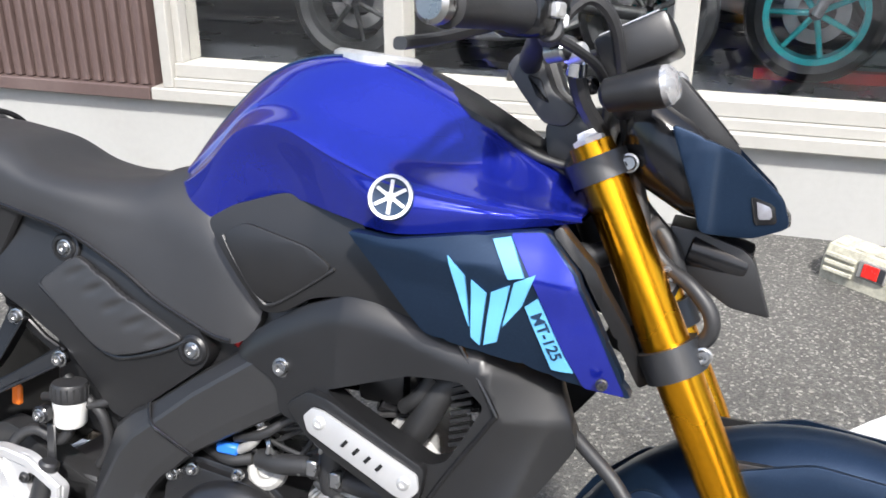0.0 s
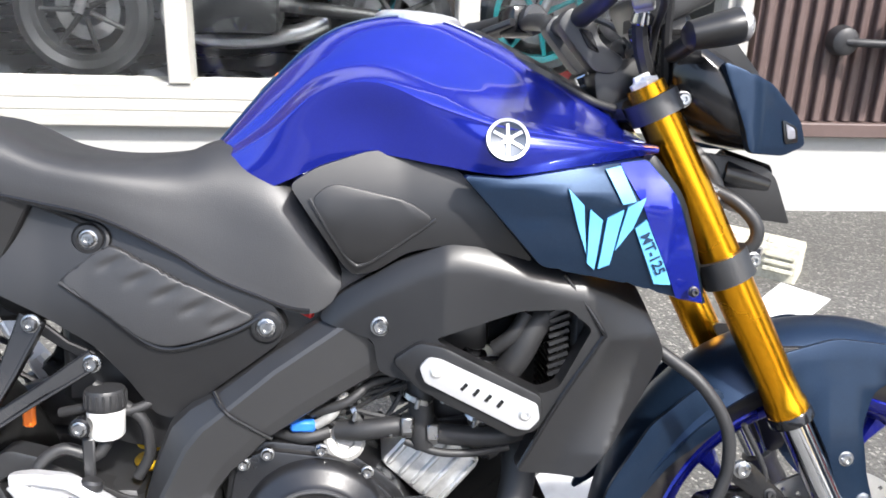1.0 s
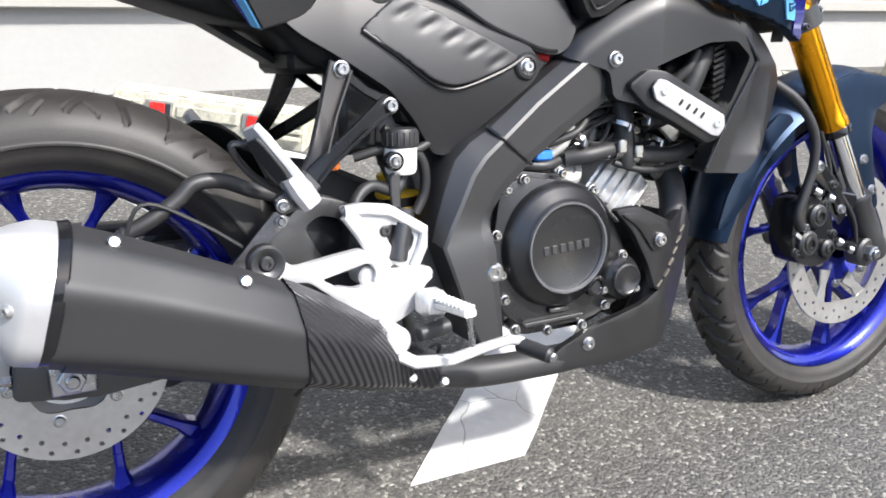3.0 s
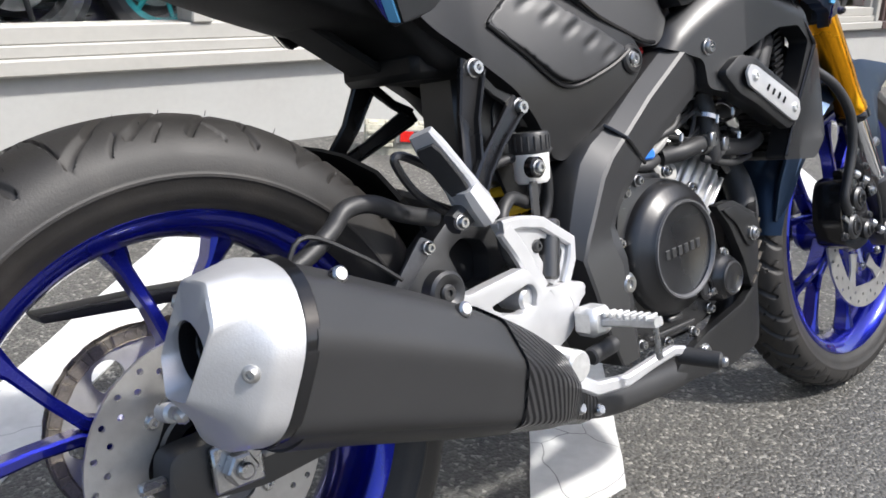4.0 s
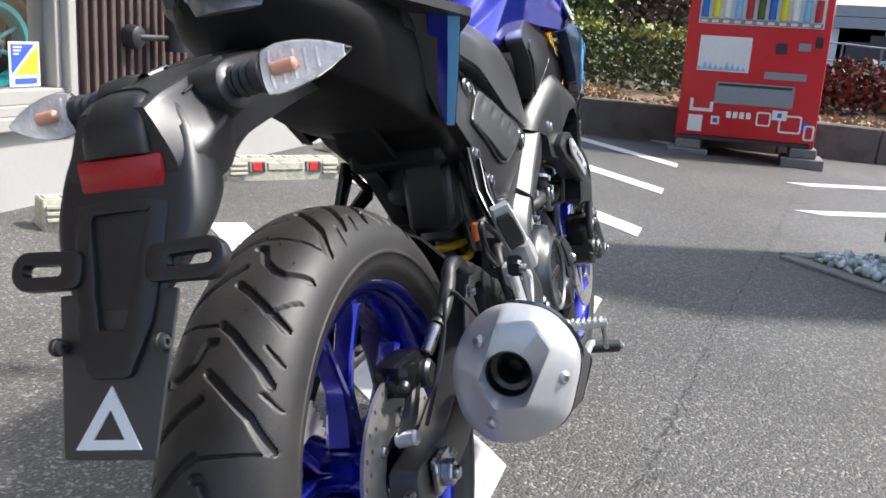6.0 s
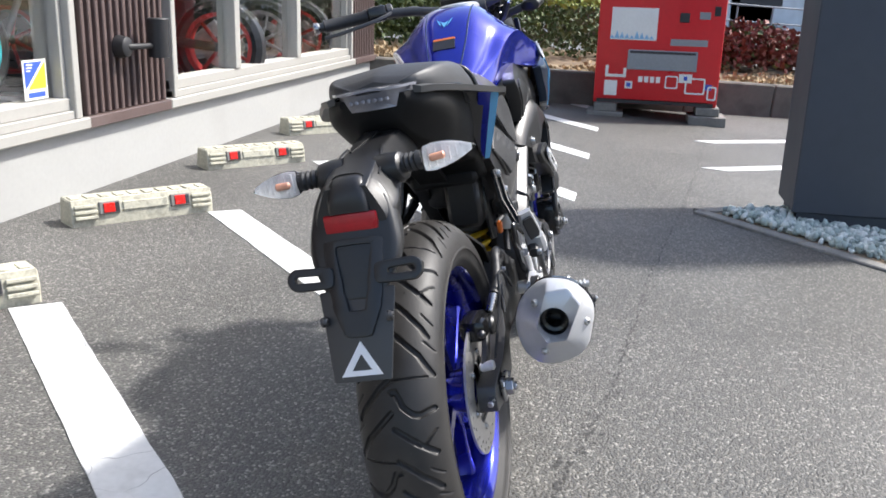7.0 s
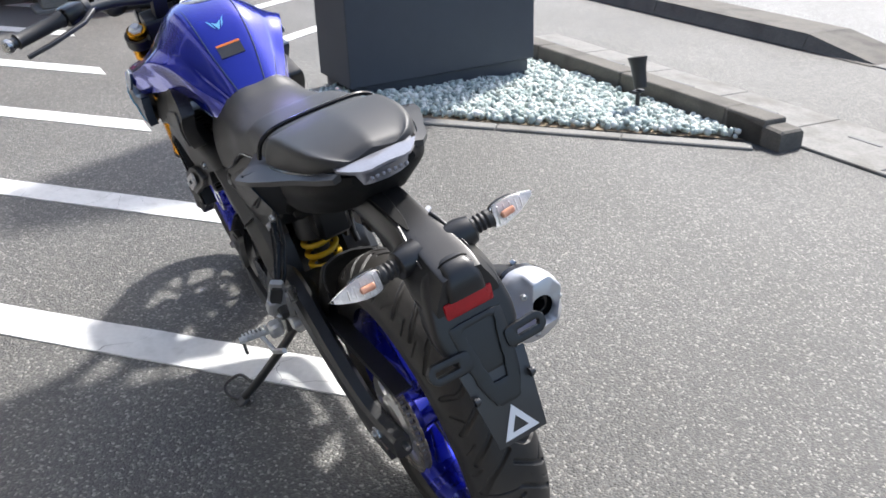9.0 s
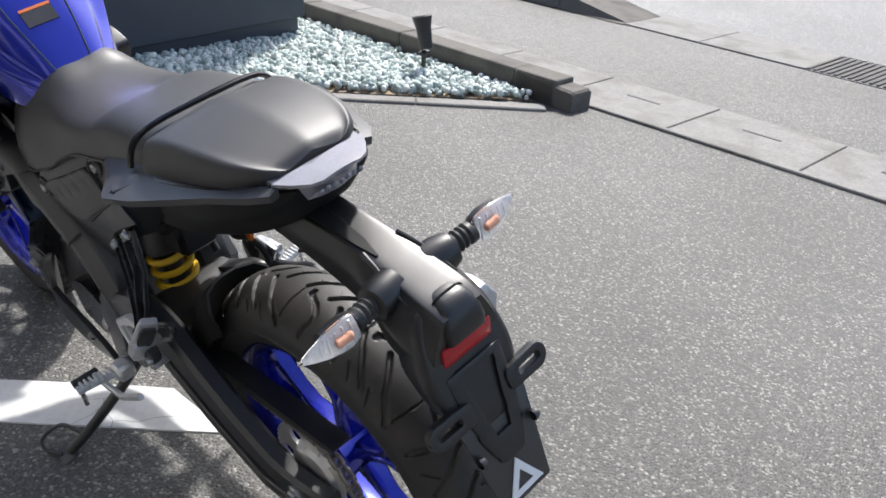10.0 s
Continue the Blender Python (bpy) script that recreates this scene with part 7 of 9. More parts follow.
for p, q, r in (((0.772, -0.096, 0.548), (0.776, -0.096, 0.558), 0.019), ((0.802, -0.104, 0.556), (0.810, -0.103, 0.562), 0.017), ((0.700, -0.092, 0.530), (0.707, -0.092, 0.534), 0.013), ((0.840, -0.090, 0.520), (0.846, -0.090, 0.527), 0.015), ((0.742, -0.095, 0.512), (0.748, -0.095, 0.516), 0.012)):
    clip = part("hose_clip", lathe([(r, 0), (r + 0.0012, 0.0005), (r + 0.0012, 0.0065), (r, 0.007)], frame_of(p, q)[0], 20, closed=True), BOLT_STEEL, BIKE, "bright steel hose clip")
    part("clip_screw", rod((p[0], p[1] - r - 0.001, p[2] - 0.006), (p[0] + 0.003, p[1] - r - 0.001, p[2] + 0.007), 0.003, seg=8), BOLT_STEEL, clip)

# ---- lower cowl ----
def belly_y(x, z):
    return -(0.122 - 0.6 * max(0.0, x - 0.845))


for s in (-1, 1):
    side = (lambda b: b) if s < 0 else mirrored
    lc = part("lower_cowl", side(panel([(0.622, 0.212), (0.652, 0.236), (0.705, 0.258), (0.800, 0.281), (0.832, 0.300), (0.880, 0.352), (0.930, 0.400), (0.945, 0.385), (0.925, 0.320), (0.880, 0.255), (0.835, 0.212), (0.770, 0.198), (0.690, 0.200)], belly_y, 0.012, 0.010, 0.02, 0.003)), BLACK_PLASTIC, BIKE, "matt black lower cowl")
    part("upper_wing", side(panel([(0.742, 0.432), (0.786, 0.434), (0.850, 0.404), (0.905, 0.420), (0.935, 0.402), (0.880, 0.350), (0.834, 0.300), (0.822, 0.302), (0.806, 0.345), (0.776, 0.398)], lambda x, z: belly_y(x, z) - 0.004, 0.014, 0.008, 0.02, 0.003)), BLACK_PLASTIC, lc)
    part("wing_ridge", side(panel([(0.752, 0.425), (0.785, 0.427), (0.840, 0.400), (0.848, 0.385), (0.826, 0.362), (0.812, 0.365), (0.785, 0.402)], lambda x, z: belly_y(x, z) - 0.008, 0.008, 0.008, 0.03, 0.003)), BLACK_PLASTIC, lc)
    for k in range(6):
        x, z = 0.828 + 0.0135 * k, 0.312 + 0.0145 * k
        part("grille_slot", side(moved(box(-0.0065, 0.0065, -0.0015, 0.0015, -0.0018, 0.0018), Matrix.Translation((x, belly_y(x, z) - 0.0055, z)) @ Matrix.Rotation(radians(-48), 4, "Y"))), CHAIN_STEEL, lc, smooth=False)
    bolt((0.823, s * 0.134, 0.381), lc, 0.0085, y=s)
    bolt((0.702, s * 0.124, 0.236), lc, 0.0085, y=s)
bm = loft([[Vector((x, w * u, z)) for u in (-1, -0.5, 0, 0.5, 1)] + [Vector((x, w * u, z + 0.01)) for u in (1, 0.5, 0, -0.5, -1)] for x, w, z in ((0.80, 0.050, 0.245), (0.88, 0.070, 0.270), (0.925, 0.066, 0.326), (0.944, 0.060, 0.385))])
part("belly_pan", bm, BLACK_PLASTIC, BIKE)

# ---- exhaust ----
EXH = new("exhaust")
EXH.parent = BIKE
EXH["label"] = "black exhaust with silver end cap"
part("header_pipe", tube([(0.885, -0.02, 0.50), (0.905, -0.05, 0.46), (0.895, -0.075, 0.40), (0.868, -0.075, 0.33), (0.82, -0.08, 0.245), (0.72, -0.095, 0.215), (0.60, -0.105, 0.216), (0.50, -0.110, 0.224), (0.43, -0.122, 0.245)], 0.0215, 20), MUFFLER_BLACK, EXH)


# the section of the muffler, seen from behind: (towards the right side, up), in units of its half height
SECTION = [(-0.28, 1.0), (0.52, 0.86), (0.98, 0.28), (0.68, -0.70), (0.12, -0.99), (-0.46, -1.03), (-0.88, -0.64), (-1.03, 0.05), (-0.81, 0.64)]


def around(poly, n=72, soft=0.0):
    """The outline resampled at even angles about its middle."""
    pts = [Vector((a, b)) for a, b in poly]
    if soft:
        pts = rounded(pts, soft, 4)
    out = []
    for k in range(n):
        d = Vector((math.cos(2 * math.pi * k / n), math.sin(2 * math.pi * k / n)))
        best = 0.0
        for i in range(len(pts)):
            p, q = pts[i], pts[(i + 1) % len(pts)]
            e = q - p
            den = d.x * e.y - d.y * e.x
            if abs(den) > 1e-9:
                t_ = (p.x * e.y - p.y * e.x) / den
                u = (p.x * d.y - p.y * d.x) / den
                if t_ > 0 and -1e-6 <= u <= 1 + 1e-6:
                    best = max(best, t_)
        out.append(d * best)
    return out


ROUND = around(SECTION, 72, 0.30)
EDGED = around(SECTION, 72, 0.14)


def muffler_ring(x, yc, zc, ry, rz, tilt, add=0.0, shape=None):
    return [Vector((x + (rz + add) * p.y * math.sin(tilt), yc - (ry + add) * p.x, zc + (rz + add) * p.y * math.cos(tilt))) for p in (shape or ROUND)]


MUF = [(-0.012, -0.2285, 0.436, 0.0690, 0.0730), (0.06, -0.2200, 0.412, 0.0635, 0.0690), (0.13, -0.2150, 0.387, 0.0595, 0.0645), (0.20, -0.2080, 0.361, 0.0555, 0.059), (0.27, -0.1930, 0.331, 0.0500, 0.051), (0.34, -0.170, 0.296, 0.041, 0.040), (0.40, -0.138, 0.263, 0.029, 0.029), (0.445, -0.121, 0.241, 0.024, 0.024)]
TILT_M = radians(14)
rings = []
for i in range(41):
    x = -0.012 + 0.457 * i / 40
    rings.append(muffler_ring(x, *table(MUF, x), TILT_M, shape=EDGED))
part("muffler_body", loft(rings), MUFFLER_BLACK, EXH, "matt black muffler shell")
rings = []
for i in range(34):
    u = i / 33
    ring = []
    for k in list(range(54, 72)) + list(range(0, 32)):
        # its rear edge runs forward as it goes down
        up = math.sin(2 * math.pi * k / 72)
        x = (0.232 - 0.022 * up) * (1 - u) + 0.443 * u
        yc, zc, ry, rz = table(MUF, x)
        ring.append(muffler_ring(x, yc, zc, ry, rz, TILT_M, add=0.0035, shape=EDGED)[k])
    rings.append(ring)
part("heat_shield", loft([r + [v + Vector((0, 0.004, -0.002)) for v in reversed(r)] for r in rings]), CARBON, EXH, "carbon-look ribbed heat shield")
low = []
for i in range(24):
    x = 0.0 + 0.245 * i / 23
    yc, zc, ry, rz = table(MUF, x)
    low.append(muffler_ring(x, yc + 0.004, zc - 0.014, ry * 0.90, rz * 0.88, TILT_M))
part("lower_shell", loft(low), MUFFLER_BLACK, EXH)
# the end cap, about the middle of the tail pipe: (towards the right side, up)
PIPE_Y, PIPE_Z = -0.2290, 0.4520
BASE = [(-0.020, 0.058), (0.036, 0.048), (0.068, 0.005), (0.047, -0.066), (0.008, -0.083), (-0.033, -0.084), (-0.062, -0.060), (-0.073, -0.012), (-0.057, 0.031)]
HEX = [(-0.008, 0.053), (0.030, 0.053), (0.048, 0.026), (0.019, -0.030), (-0.015, -0.032), (-0.031, -0.004)]
BASE_R, HEX_R = around(BASE, 96, 0.026), around(HEX, 96, 0.004)


def cap_ring(shape, x, lift=0.0, k=1.0, slope=0.25):
    return [Vector((x + p.y * k * slope, PIPE_Y - p.x * k, PIPE_Z + lift + p.y * k)) for p in shape]


CIRCLE = [Vector((math.cos(2 * math.pi * k / 96), math.sin(2 * math.pi * k / 96))) for k in range(96)]
BLEND = [p * 0.93 * 0.74 + q * 0.26 for p, q in zip(BASE_R, HEX_R)]
gasket = [cap_ring(BASE_R, x, 0, k) for x, k in ((-0.004, 0.98), (-0.006, 1.015), (-0.0165, 1.015), (-0.018, 0.98))]
part("cap_gasket", loft(gasket), GLOSS_BLACK, EXH, "black gasket behind the end cap")
cap = [cap_ring(BASE_R, -0.0165), cap_ring(BASE_R, -0.036, 0.004), cap_ring(BASE_R, -0.043, 0.006, 0.965), cap_ring(BLEND, -0.053, 0.007), cap_ring(HEX_R, -0.081, 0.0, 1.0), cap_ring(HEX_R, -0.0828, 0.0, 0.95),
       cap_ring(CIRCLE, -0.0735, 0.0, 0.0245, 0.0), cap_ring(CIRCLE, -0.052, 0.0, 0.0240, 0.0)]
CAP = part("end_cap", loft(cap, caps=False), SILVER_PAINT, EXH, "satin silver faceted end cap", crease=38)
tipm = Matrix.Translation((-0.071, PIPE_Y, PIPE_Z)) @ Matrix.Rotation(radians(-90), 4, "Y")
part("tail_pipe", lathe([(0.0238, -0.03), (0.0243, -0.03), (0.0243, 0.0005), (0.0225, 0.001), (0.0215, -0.012), (0.0150, -0.014), (0.0138, -0.008), (0.0125, -0.010), (0.0120, -0.05), (0, -0.05)], tipm, 40), GLOSS_BLACK, EXH, "black inner tail pipe")
for p, nrm, turn in (((-0.0550, -0.2803, 0.4405), (-0.78, -0.62, -0.06), 0.5), ((-0.0790, -0.2070, 0.4030), (-0.90, 0.10, -0.42), 2.4), ((-0.0650, -0.2000, 0.4850), (-0.84, 0.42, 0.34), 4.4)):
    m = on_skin(p, nrm) @ Matrix.Rotation(turn, 4, "Z")
    part("cap_screw", lathe([(0.0068, -0.003), (0.0068, 0.0012), (0.0052, 0.0024), (0.0040, 0.0042), (0.0026, 0.0042), (0.0024, 0.0014), (0, 0.0014)], m, 14), DISC_STEEL, CAP)
for p in ((0.044, -0.250, 0.487), (0.170, -0.245, 0.430), (0.452, -0.143, 0.232), (0.395, -0.165, 0.255)):
    m = Matrix.Translation(p) @ Euler((radians(70), 0, 0)).to_matrix().to_4x4()
    part("shield_screw", lathe([(0.007, -0.006), (0.007, 0.002), (0.005, 0.004), (0, 0.004)], m, 14), BOLT_STEEL, EXH)
# ---- foot rests, rear set, pedals ----
BR_A = [(0.317, 0.478), (0.344, 0.481), (0.385, 0.476), (0.437, 0.442), (0.433, 0.420), (0.421, 0.391), (0.402, 0.386), (0.372, 0.384)]
BR_A_HOLE = [(0.381, 0.451), (0.391, 0.449), (0.417, 0.433), (0.412, 0.417), (0.403, 0.408), (0.393, 0.409), (0.378, 0.434)]
BR_B = [(0.226, 0.437), (0.251, 0.415), (0.342, 0.427), (0.366, 0.398), (0.408, 0.396), (0.433, 0.393), (0.437, 0.380), (0.422, 0.370), (0.418, 0.353), (0.406, 0.338), (0.378, 0.325), (0.333, 0.342), (0.305, 0.366), (0.267, 0.396), (0.242, 0.396), (0.212, 0.402), (0.196, 0.420), (0.205, 0.440)]
BR_B_HOLE = [(0.284, 0.395), (0.327, 0.404), (0.347, 0.409), (0.357, 0.397), (0.351, 0.382), (0.327, 0.378), (0.300, 0.386)]
for s in (-1, 1):
    side = (lambda b: b) if s < 0 else mirrored
    rs = new("footrest_bracket")
    rs.parent = BIKE
    rs["label"] = "bright silver cast footrest bracket"
    bm = panel(BR_A, -0.137, 0.010, 0.008, 0.03, 0.003, hole=BR_A_HOLE)
    # raised rails round the open middle
    add_beam(bm, [(0.326, -0.1385, 0.470), (0.344, -0.1385, 0.445), (0.362, -0.1385, 0.416), (0.378, -0.1385, 0.391)], 0.020, 0.012)
    add_beam(bm, [(0.322, -0.1385, 0.473), (0.350, -0.1385, 0.474), (0.383, -0.1385, 0.468), (0.428, -0.1385, 0.440), (0.426, -0.1385, 0.420), (0.413, -0.1385, 0.394)], 0.014, 0.011)
    part("heel_plate", side(bm), SILVER_PAINT, rs)
    part("plate_slot", side(rod((0.383, -0.146, 0.392), (0.383, -0.138, 0.392), 0.0085, bevel=0.002)), HOSE, rs, "dark disc in place of the slot")
    part("spacer", side(rod((0.350, -0.145, 0.389), (0.350, -0.105, 0.389), 0.014, bevel=0.003)), CAST_ALLOY, rs, "turned alloy spacer")
    if s < 0:
        part("arm", side(panel(BR_B, lambda x, z: -0.152 - 0.010 * max(0, (0.3 - x) / 0.1), 0.014, 0.009, 0.03, 0.004, hole=BR_B_HOLE)), SILVER_PAINT, rs)
        part("exhaust_mount", side(lathe([(0.013, 0), (0.022, 0), (0.022, 0.014), (0.019, 0.017), (0.013, 0.016), (0.006, 0.010), (0, 0.010)], Matrix.Translation((0.214, -0.158, 0.428)) @ YM, 28)), SATIN_BLACK, rs, "black rubber mount")
        bolt((0.214, s * 0.170, 0.428), rs, 0.009, SATIN_BLACK, s)
    bolt((0.376, s * 0.1375, 0.443), rs, 0.0062, SATIN_BLACK, s, h=0.004)
    part("peg_clevis", side(box(0.405, 0.440, -0.185, -0.152, 0.335, 0.368, 0.006)), CAST_ALLOY, rs)
    pg = part("foot_peg", side(beam([(0.424, -0.172, 0.350), (0.428, -0.205, 0.353), (0.434, -0.250, 0.356)], [0.016, 0.014, 0.018], [0.010, 0.009, 0.010], axis=(0, 0.1, 1))), CAST_ALLOY, rs, "alloy foot peg")
    for k in range(7):
        y = -0.188 - 0.0085 * k
        part("peg_tooth", side(box(0.418 + 0.001 * k, 0.440 + 0.001 * k, y - 0.0022, y + 0.0022, 0.357, 0.363, 0.001)), CAST_ALLOY, pg, smooth=False)
    part("peg_feeler", side(rod((0.436, -0.243, 0.352), (0.440, -0.244, 0.312), 0.004, seg=10)), BOLT_STEEL, pg)
    hang = new("pillion_hanger")
    hang.parent = BIKE
    hang["label"] = "black forked pillion footrest hanger"
    ra = part("rear_arm", side(beam([(0.340, -0.096, 0.648), (0.316, -0.108, 0.590), (0.292, -0.133, 0.540), (0.266, -0.163, 0.512)], [0.030, 0.022, 0.022, 0.028], [0.009, 0.009, 0.011, 0.016])), HANGER_BLACK, hang)
    fa = part("front_arm", side(beam([(0.406, -0.095, 0.600), (0.350, -0.117, 0.567), (0.308, -0.137, 0.541), (0.276, -0.158, 0.520)], [0.024, 0.014, 0.016, 0.022], [0.010, 0.009, 0.011, 0.014])), HANGER_BLACK, hang)
    part("brace", side(beam([(0.342, -0.094, 0.640), (0.375, -0.092, 0.614), (0.404, -0.094, 0.600)], [0.014, 0.011, 0.014], [0.008, 0.008, 0.008])), HANGER_BLACK, hang)
    # flanges along the front edges
    for owner, line in ((ra, [(0.352, -0.099, 0.640), (0.326, -0.111, 0.588), (0.303, -0.135, 0.543)]), (fa, [(0.404, -0.098, 0.588), (0.353, -0.119, 0.559), (0.306, -0.143, 0.531), (0.284, -0.158, 0.515)])):
        part("flange", side(beam(line, 0.004, 0.018)), HANGER_BLACK, owner)
    bolt((0.340, s * 0.104, 0.642), hang, 0.0085, y=s, h=0.007)
    bolt((0.404, s * 0.103, 0.595), hang, 0.0085, y=s, h=0.007)
    lug = part("peg_lug", side(beam([(0.276, -0.158, 0.520), (0.256, -0.166, 0.502), (0.230, -0.170, 0.492)], [0.030, 0.028, 0.020], [0.020, 0.022, 0.020])), SATIN_BLACK, hang, "black peg lug")
    bolt((0.234, s * 0.180, 0.494), lug, 0.006, y=s)
    part("peg_knuckle", side(beam([(0.244, -0.172, 0.527), (0.255, -0.173, 0.511), (0.267, -0.173, 0.493)], [0.021, 0.027, 0.025], [0.036, 0.040, 0.040])), SILVER_PAINT, hang, "silver peg knuckle")
    span = (-0.41, 0.866, -0.285)
    pp = part("pillion_peg", side(beam([(0.250, -0.173, 0.519), (0.237, -0.171, 0.538), (0.216, -0.167, 0.568), (0.206, -0.166, 0.583)], [0.015, 0.012, 0.012, 0.010], [0.034, 0.032, 0.030, 0.024], axis=span)), SILVER_PAINT, hang, "folded silver pillion peg")
    part("peg_rubber", side(beam([(0.2395, -0.1755, 0.522), (0.2310, -0.1745, 0.534), (0.2120, -0.1705, 0.561), (0.2065, -0.1695, 0.569)], 0.005, [0.020, 0.024, 0.023, 0.018], axis=span)), HOSE, pp, "black rubber pad")
    part("bag_hook", side(tube([(0.258, -0.140, 0.496), (0.215, -0.140, 0.524), (0.190, -0.143, 0.556), (0.197, -0.144, 0.563), (0.225, -0.146, 0.550), (0.245, -0.150, 0.535)], 0.0045, 8)), ENGINE_BLACK, hang)

PEDAL = part("brake_pedal", beam([(0.352, -0.178, 0.332), (0.356, -0.190, 0.305), (0.385, -0.197, 0.287), (0.435, -0.200, 0.283), (0.480, -0.203, 0.292), (0.515, -0.205, 0.297), (0.535, -0.205, 0.292)], [0.020, 0.018, 0.016, 0.014, 0.012, 0.012, 0.012], 0.012), SILVER_PAINT, BIKE, "silver brake pedal")
part("pedal_tip", rod((0.532, -0.200, 0.287), (0.552, -0.248, 0.281), 0.0105, bevel=0.003), HOSE, PEDAL, "black rubber pedal tip")
part("pedal_pin", rod((0.551, -0.246, 0.281), (0.553, -0.254, 0.280), 0.006), BOLT_STEEL, PEDAL)
part("pedal_pivot", rod((0.362, -0.200, 0.318), (0.362, -0.155, 0.318), 0.018, bevel=0.003), CAST_ALLOY, PEDAL)
part("return_spring", rod((0.395, -0.185, 0.318), (0.44, -0.182, 0.322), 0.010), HOSE, PEDAL)
part("shift_lever", beam([(0.36, 0.178, 0.33), (0.42, 0.19, 0.30), (0.52, 0.195, 0.30)], 0.012, 0.010), CAST_ALLOY, BIKE, "alloy shift lever")
part("shift_tip", rod((0.520, 0.185, 0.300), (0.522, 0.235, 0.300), 0.009), HOSE, BIKE)
part("master_cylinder", rod((0.392, -0.135, 0.402), (0.408, -0.128, 0.468), 0.013, bevel=0.003), SATIN_BLACK, BIKE)

# brake fluid reservoir
RES = part("fluid_reservoir", lathe([(0, 0), (0.0175, 0), (0.0205, 0.004), (0.0215, 0.034), (0, 0.034)], Matrix.Translation((0.417, -0.100, 0.508)), 32), TRANSLUCENT, BIKE, "translucent white fluid reservoir")
part("cap", lathe([(0.0220, 0.034), (0.0228, 0.036), (0.0228, 0.055), (0.021, 0.058), (0, 0.058)], Matrix.Translation((0.417, -0.100, 0.508)), 32), HOSE, RES, "ribbed black cap")
for k in range(18):
    a = 2 * math.pi * k / 18
    part("cap_rib", rod((0.417 + 0.0228 * math.cos(a), -0.100 + 0.0228 * math.sin(a), 0.546), (0.417 + 0.0228 * math.cos(a), -0.100 + 0.0228 * math.sin(a), 0.562), 0.0014, seg=6, bevel=0), HOSE, RES)
part("mount", rod((0.396, -0.118, 0.528), (0.396, -0.132, 0.528), 0.012, bevel=0.002), GLOSS_BLACK, RES)
bolt((0.396, -0.132, 0.528), RES, 0.007)
part("reservoir_stay", box(0.394, 0.408, -0.118, -0.114, 0.462, 0.512, 0.002), SATIN_BLACK, BIKE)
part("reservoir_hose", tube([(0.42, -0.10, 0.510), (0.405, -0.105, 0.487), (0.37, -0.11, 0.497), (0.345, -0.118, 0.478), (0.342, -0.125, 0.44), (0.36, -0.128, 0.42)], 0.0075), HOSE, BIKE)

# ---- swing arm, shock, chain ----
for s in (-1, 1):
    side = (lambda b: b) if s < 0 else mirrored
    sw = part("swing_arm", beam([Vector(p) for p in spline([(0.54, 0.098, 0.385), (0.44, 0.104, 0.435), (0.345, 0.112, 0.475), (0.265, 0.118, 0.472), (0.185, 0.120, 0.425), (0.10, 0.118, 0.365), (0.03, 0.112, 0.322), (-0.065, 0.104, 0.312)], 5)],
              [0.085 - 0.035 * k / 35 for k in range(36)], [0.045 - 0.012 * k / 35 for k in range(36)]), SATIN_BLACK, BIKE, "arched satin black swing arm") if s > 0 else part("swing_arm", side(panel([(0.555, 0.400), (0.43, 0.432), (0.367, 0.463), (0.336, 0.480), (0.299, 0.490), (0.261, 0.459), (0.216, 0.420), (0.155, 0.388), (0.05, 0.345), (-0.055, 0.338), (-0.062, 0.292), (0.03, 0.282), (0.155, 0.296), (0.30, 0.325), (0.54, 0.335)], lambda x, z: -0.108 + 0.018 * max(0, min(1, (x - 0.12) / 0.12)), 0.034, 0.012, 0.04, 0.006, hole=[(0.288, 0.449), (0.308, 0.462), (0.337, 0.455), (0.347, 0.441), (0.344, 0.408), (0.312, 0.402)])), SATIN_BLACK, BIKE, "satin black swing arm")
    if s < 0:
        part("arm_recess", side(panel([(0.280, 0.455), (0.305, 0.470), (0.350, 0.458), (0.352, 0.400), (0.300, 0.396)], -0.064, 0.004, 0.006, 0.05, 0.001)), BLACK_PLASTIC, sw)
    part("axle_adjuster", side(box(-0.022, 0.026, -0.118, -0.110, 0.294, 0.336, 0.002)), BOLT_STEEL, sw, "bright axle adjuster plate")
    part("axle_nut", side(rod((0, -0.131, 0.314), (0, -0.117, 0.314), 0.0155, seg=6)), BOLT_STEEL, sw)
    part("axle_end", side(rod((0, -0.137, 0.314), (0, -0.130, 0.314), 0.008)), BOLT_STEEL, sw)
    part("adjuster_bolt", side(rod((0.026, -0.114, 0.316), (0.052, -0.114, 0.318), 0.005, seg=8)), BOLT_STEEL, sw)
    part("adjuster_bolt", side(rod((-0.058, -0.100, 0.316), (-0.082, -0.100, 0.316), 0.006, seg=6)), BOLT_STEEL, sw)
part("arm_bridge", box(0.36, 0.45, -0.09, 0.09, 0.36, 0.44, 0.015, 2), SATIN_BLACK, BIKE)
part("heat_strip", panel([(0.172, 0.396), (0.250, 0.474), (0.271, 0.463), (0.214, 0.414), (0.190, 0.390)], lambda x, z: -0.094 - 0.016 * max(0, min(1, (0.24 - x) / 0.10)), 0.003, 0.004, 0.03, 0.001), DULL_STEEL, BIKE, "dull steel heat strip")
bolt((0.256, -0.098, 0.461), BIKE, 0.006)
RC = part("rear_caliper", box(-0.015, 0.062, -0.100, -0.050, 0.404, 0.446, 0.012, 2), GLOSS_BLACK, BIKE, "black rear brake caliper")
part("piston_housing", rod((0.036, -0.108, 0.420), (0.036, -0.062, 0.420), 0.017, bevel=0.004), SATIN_BLACK, RC)
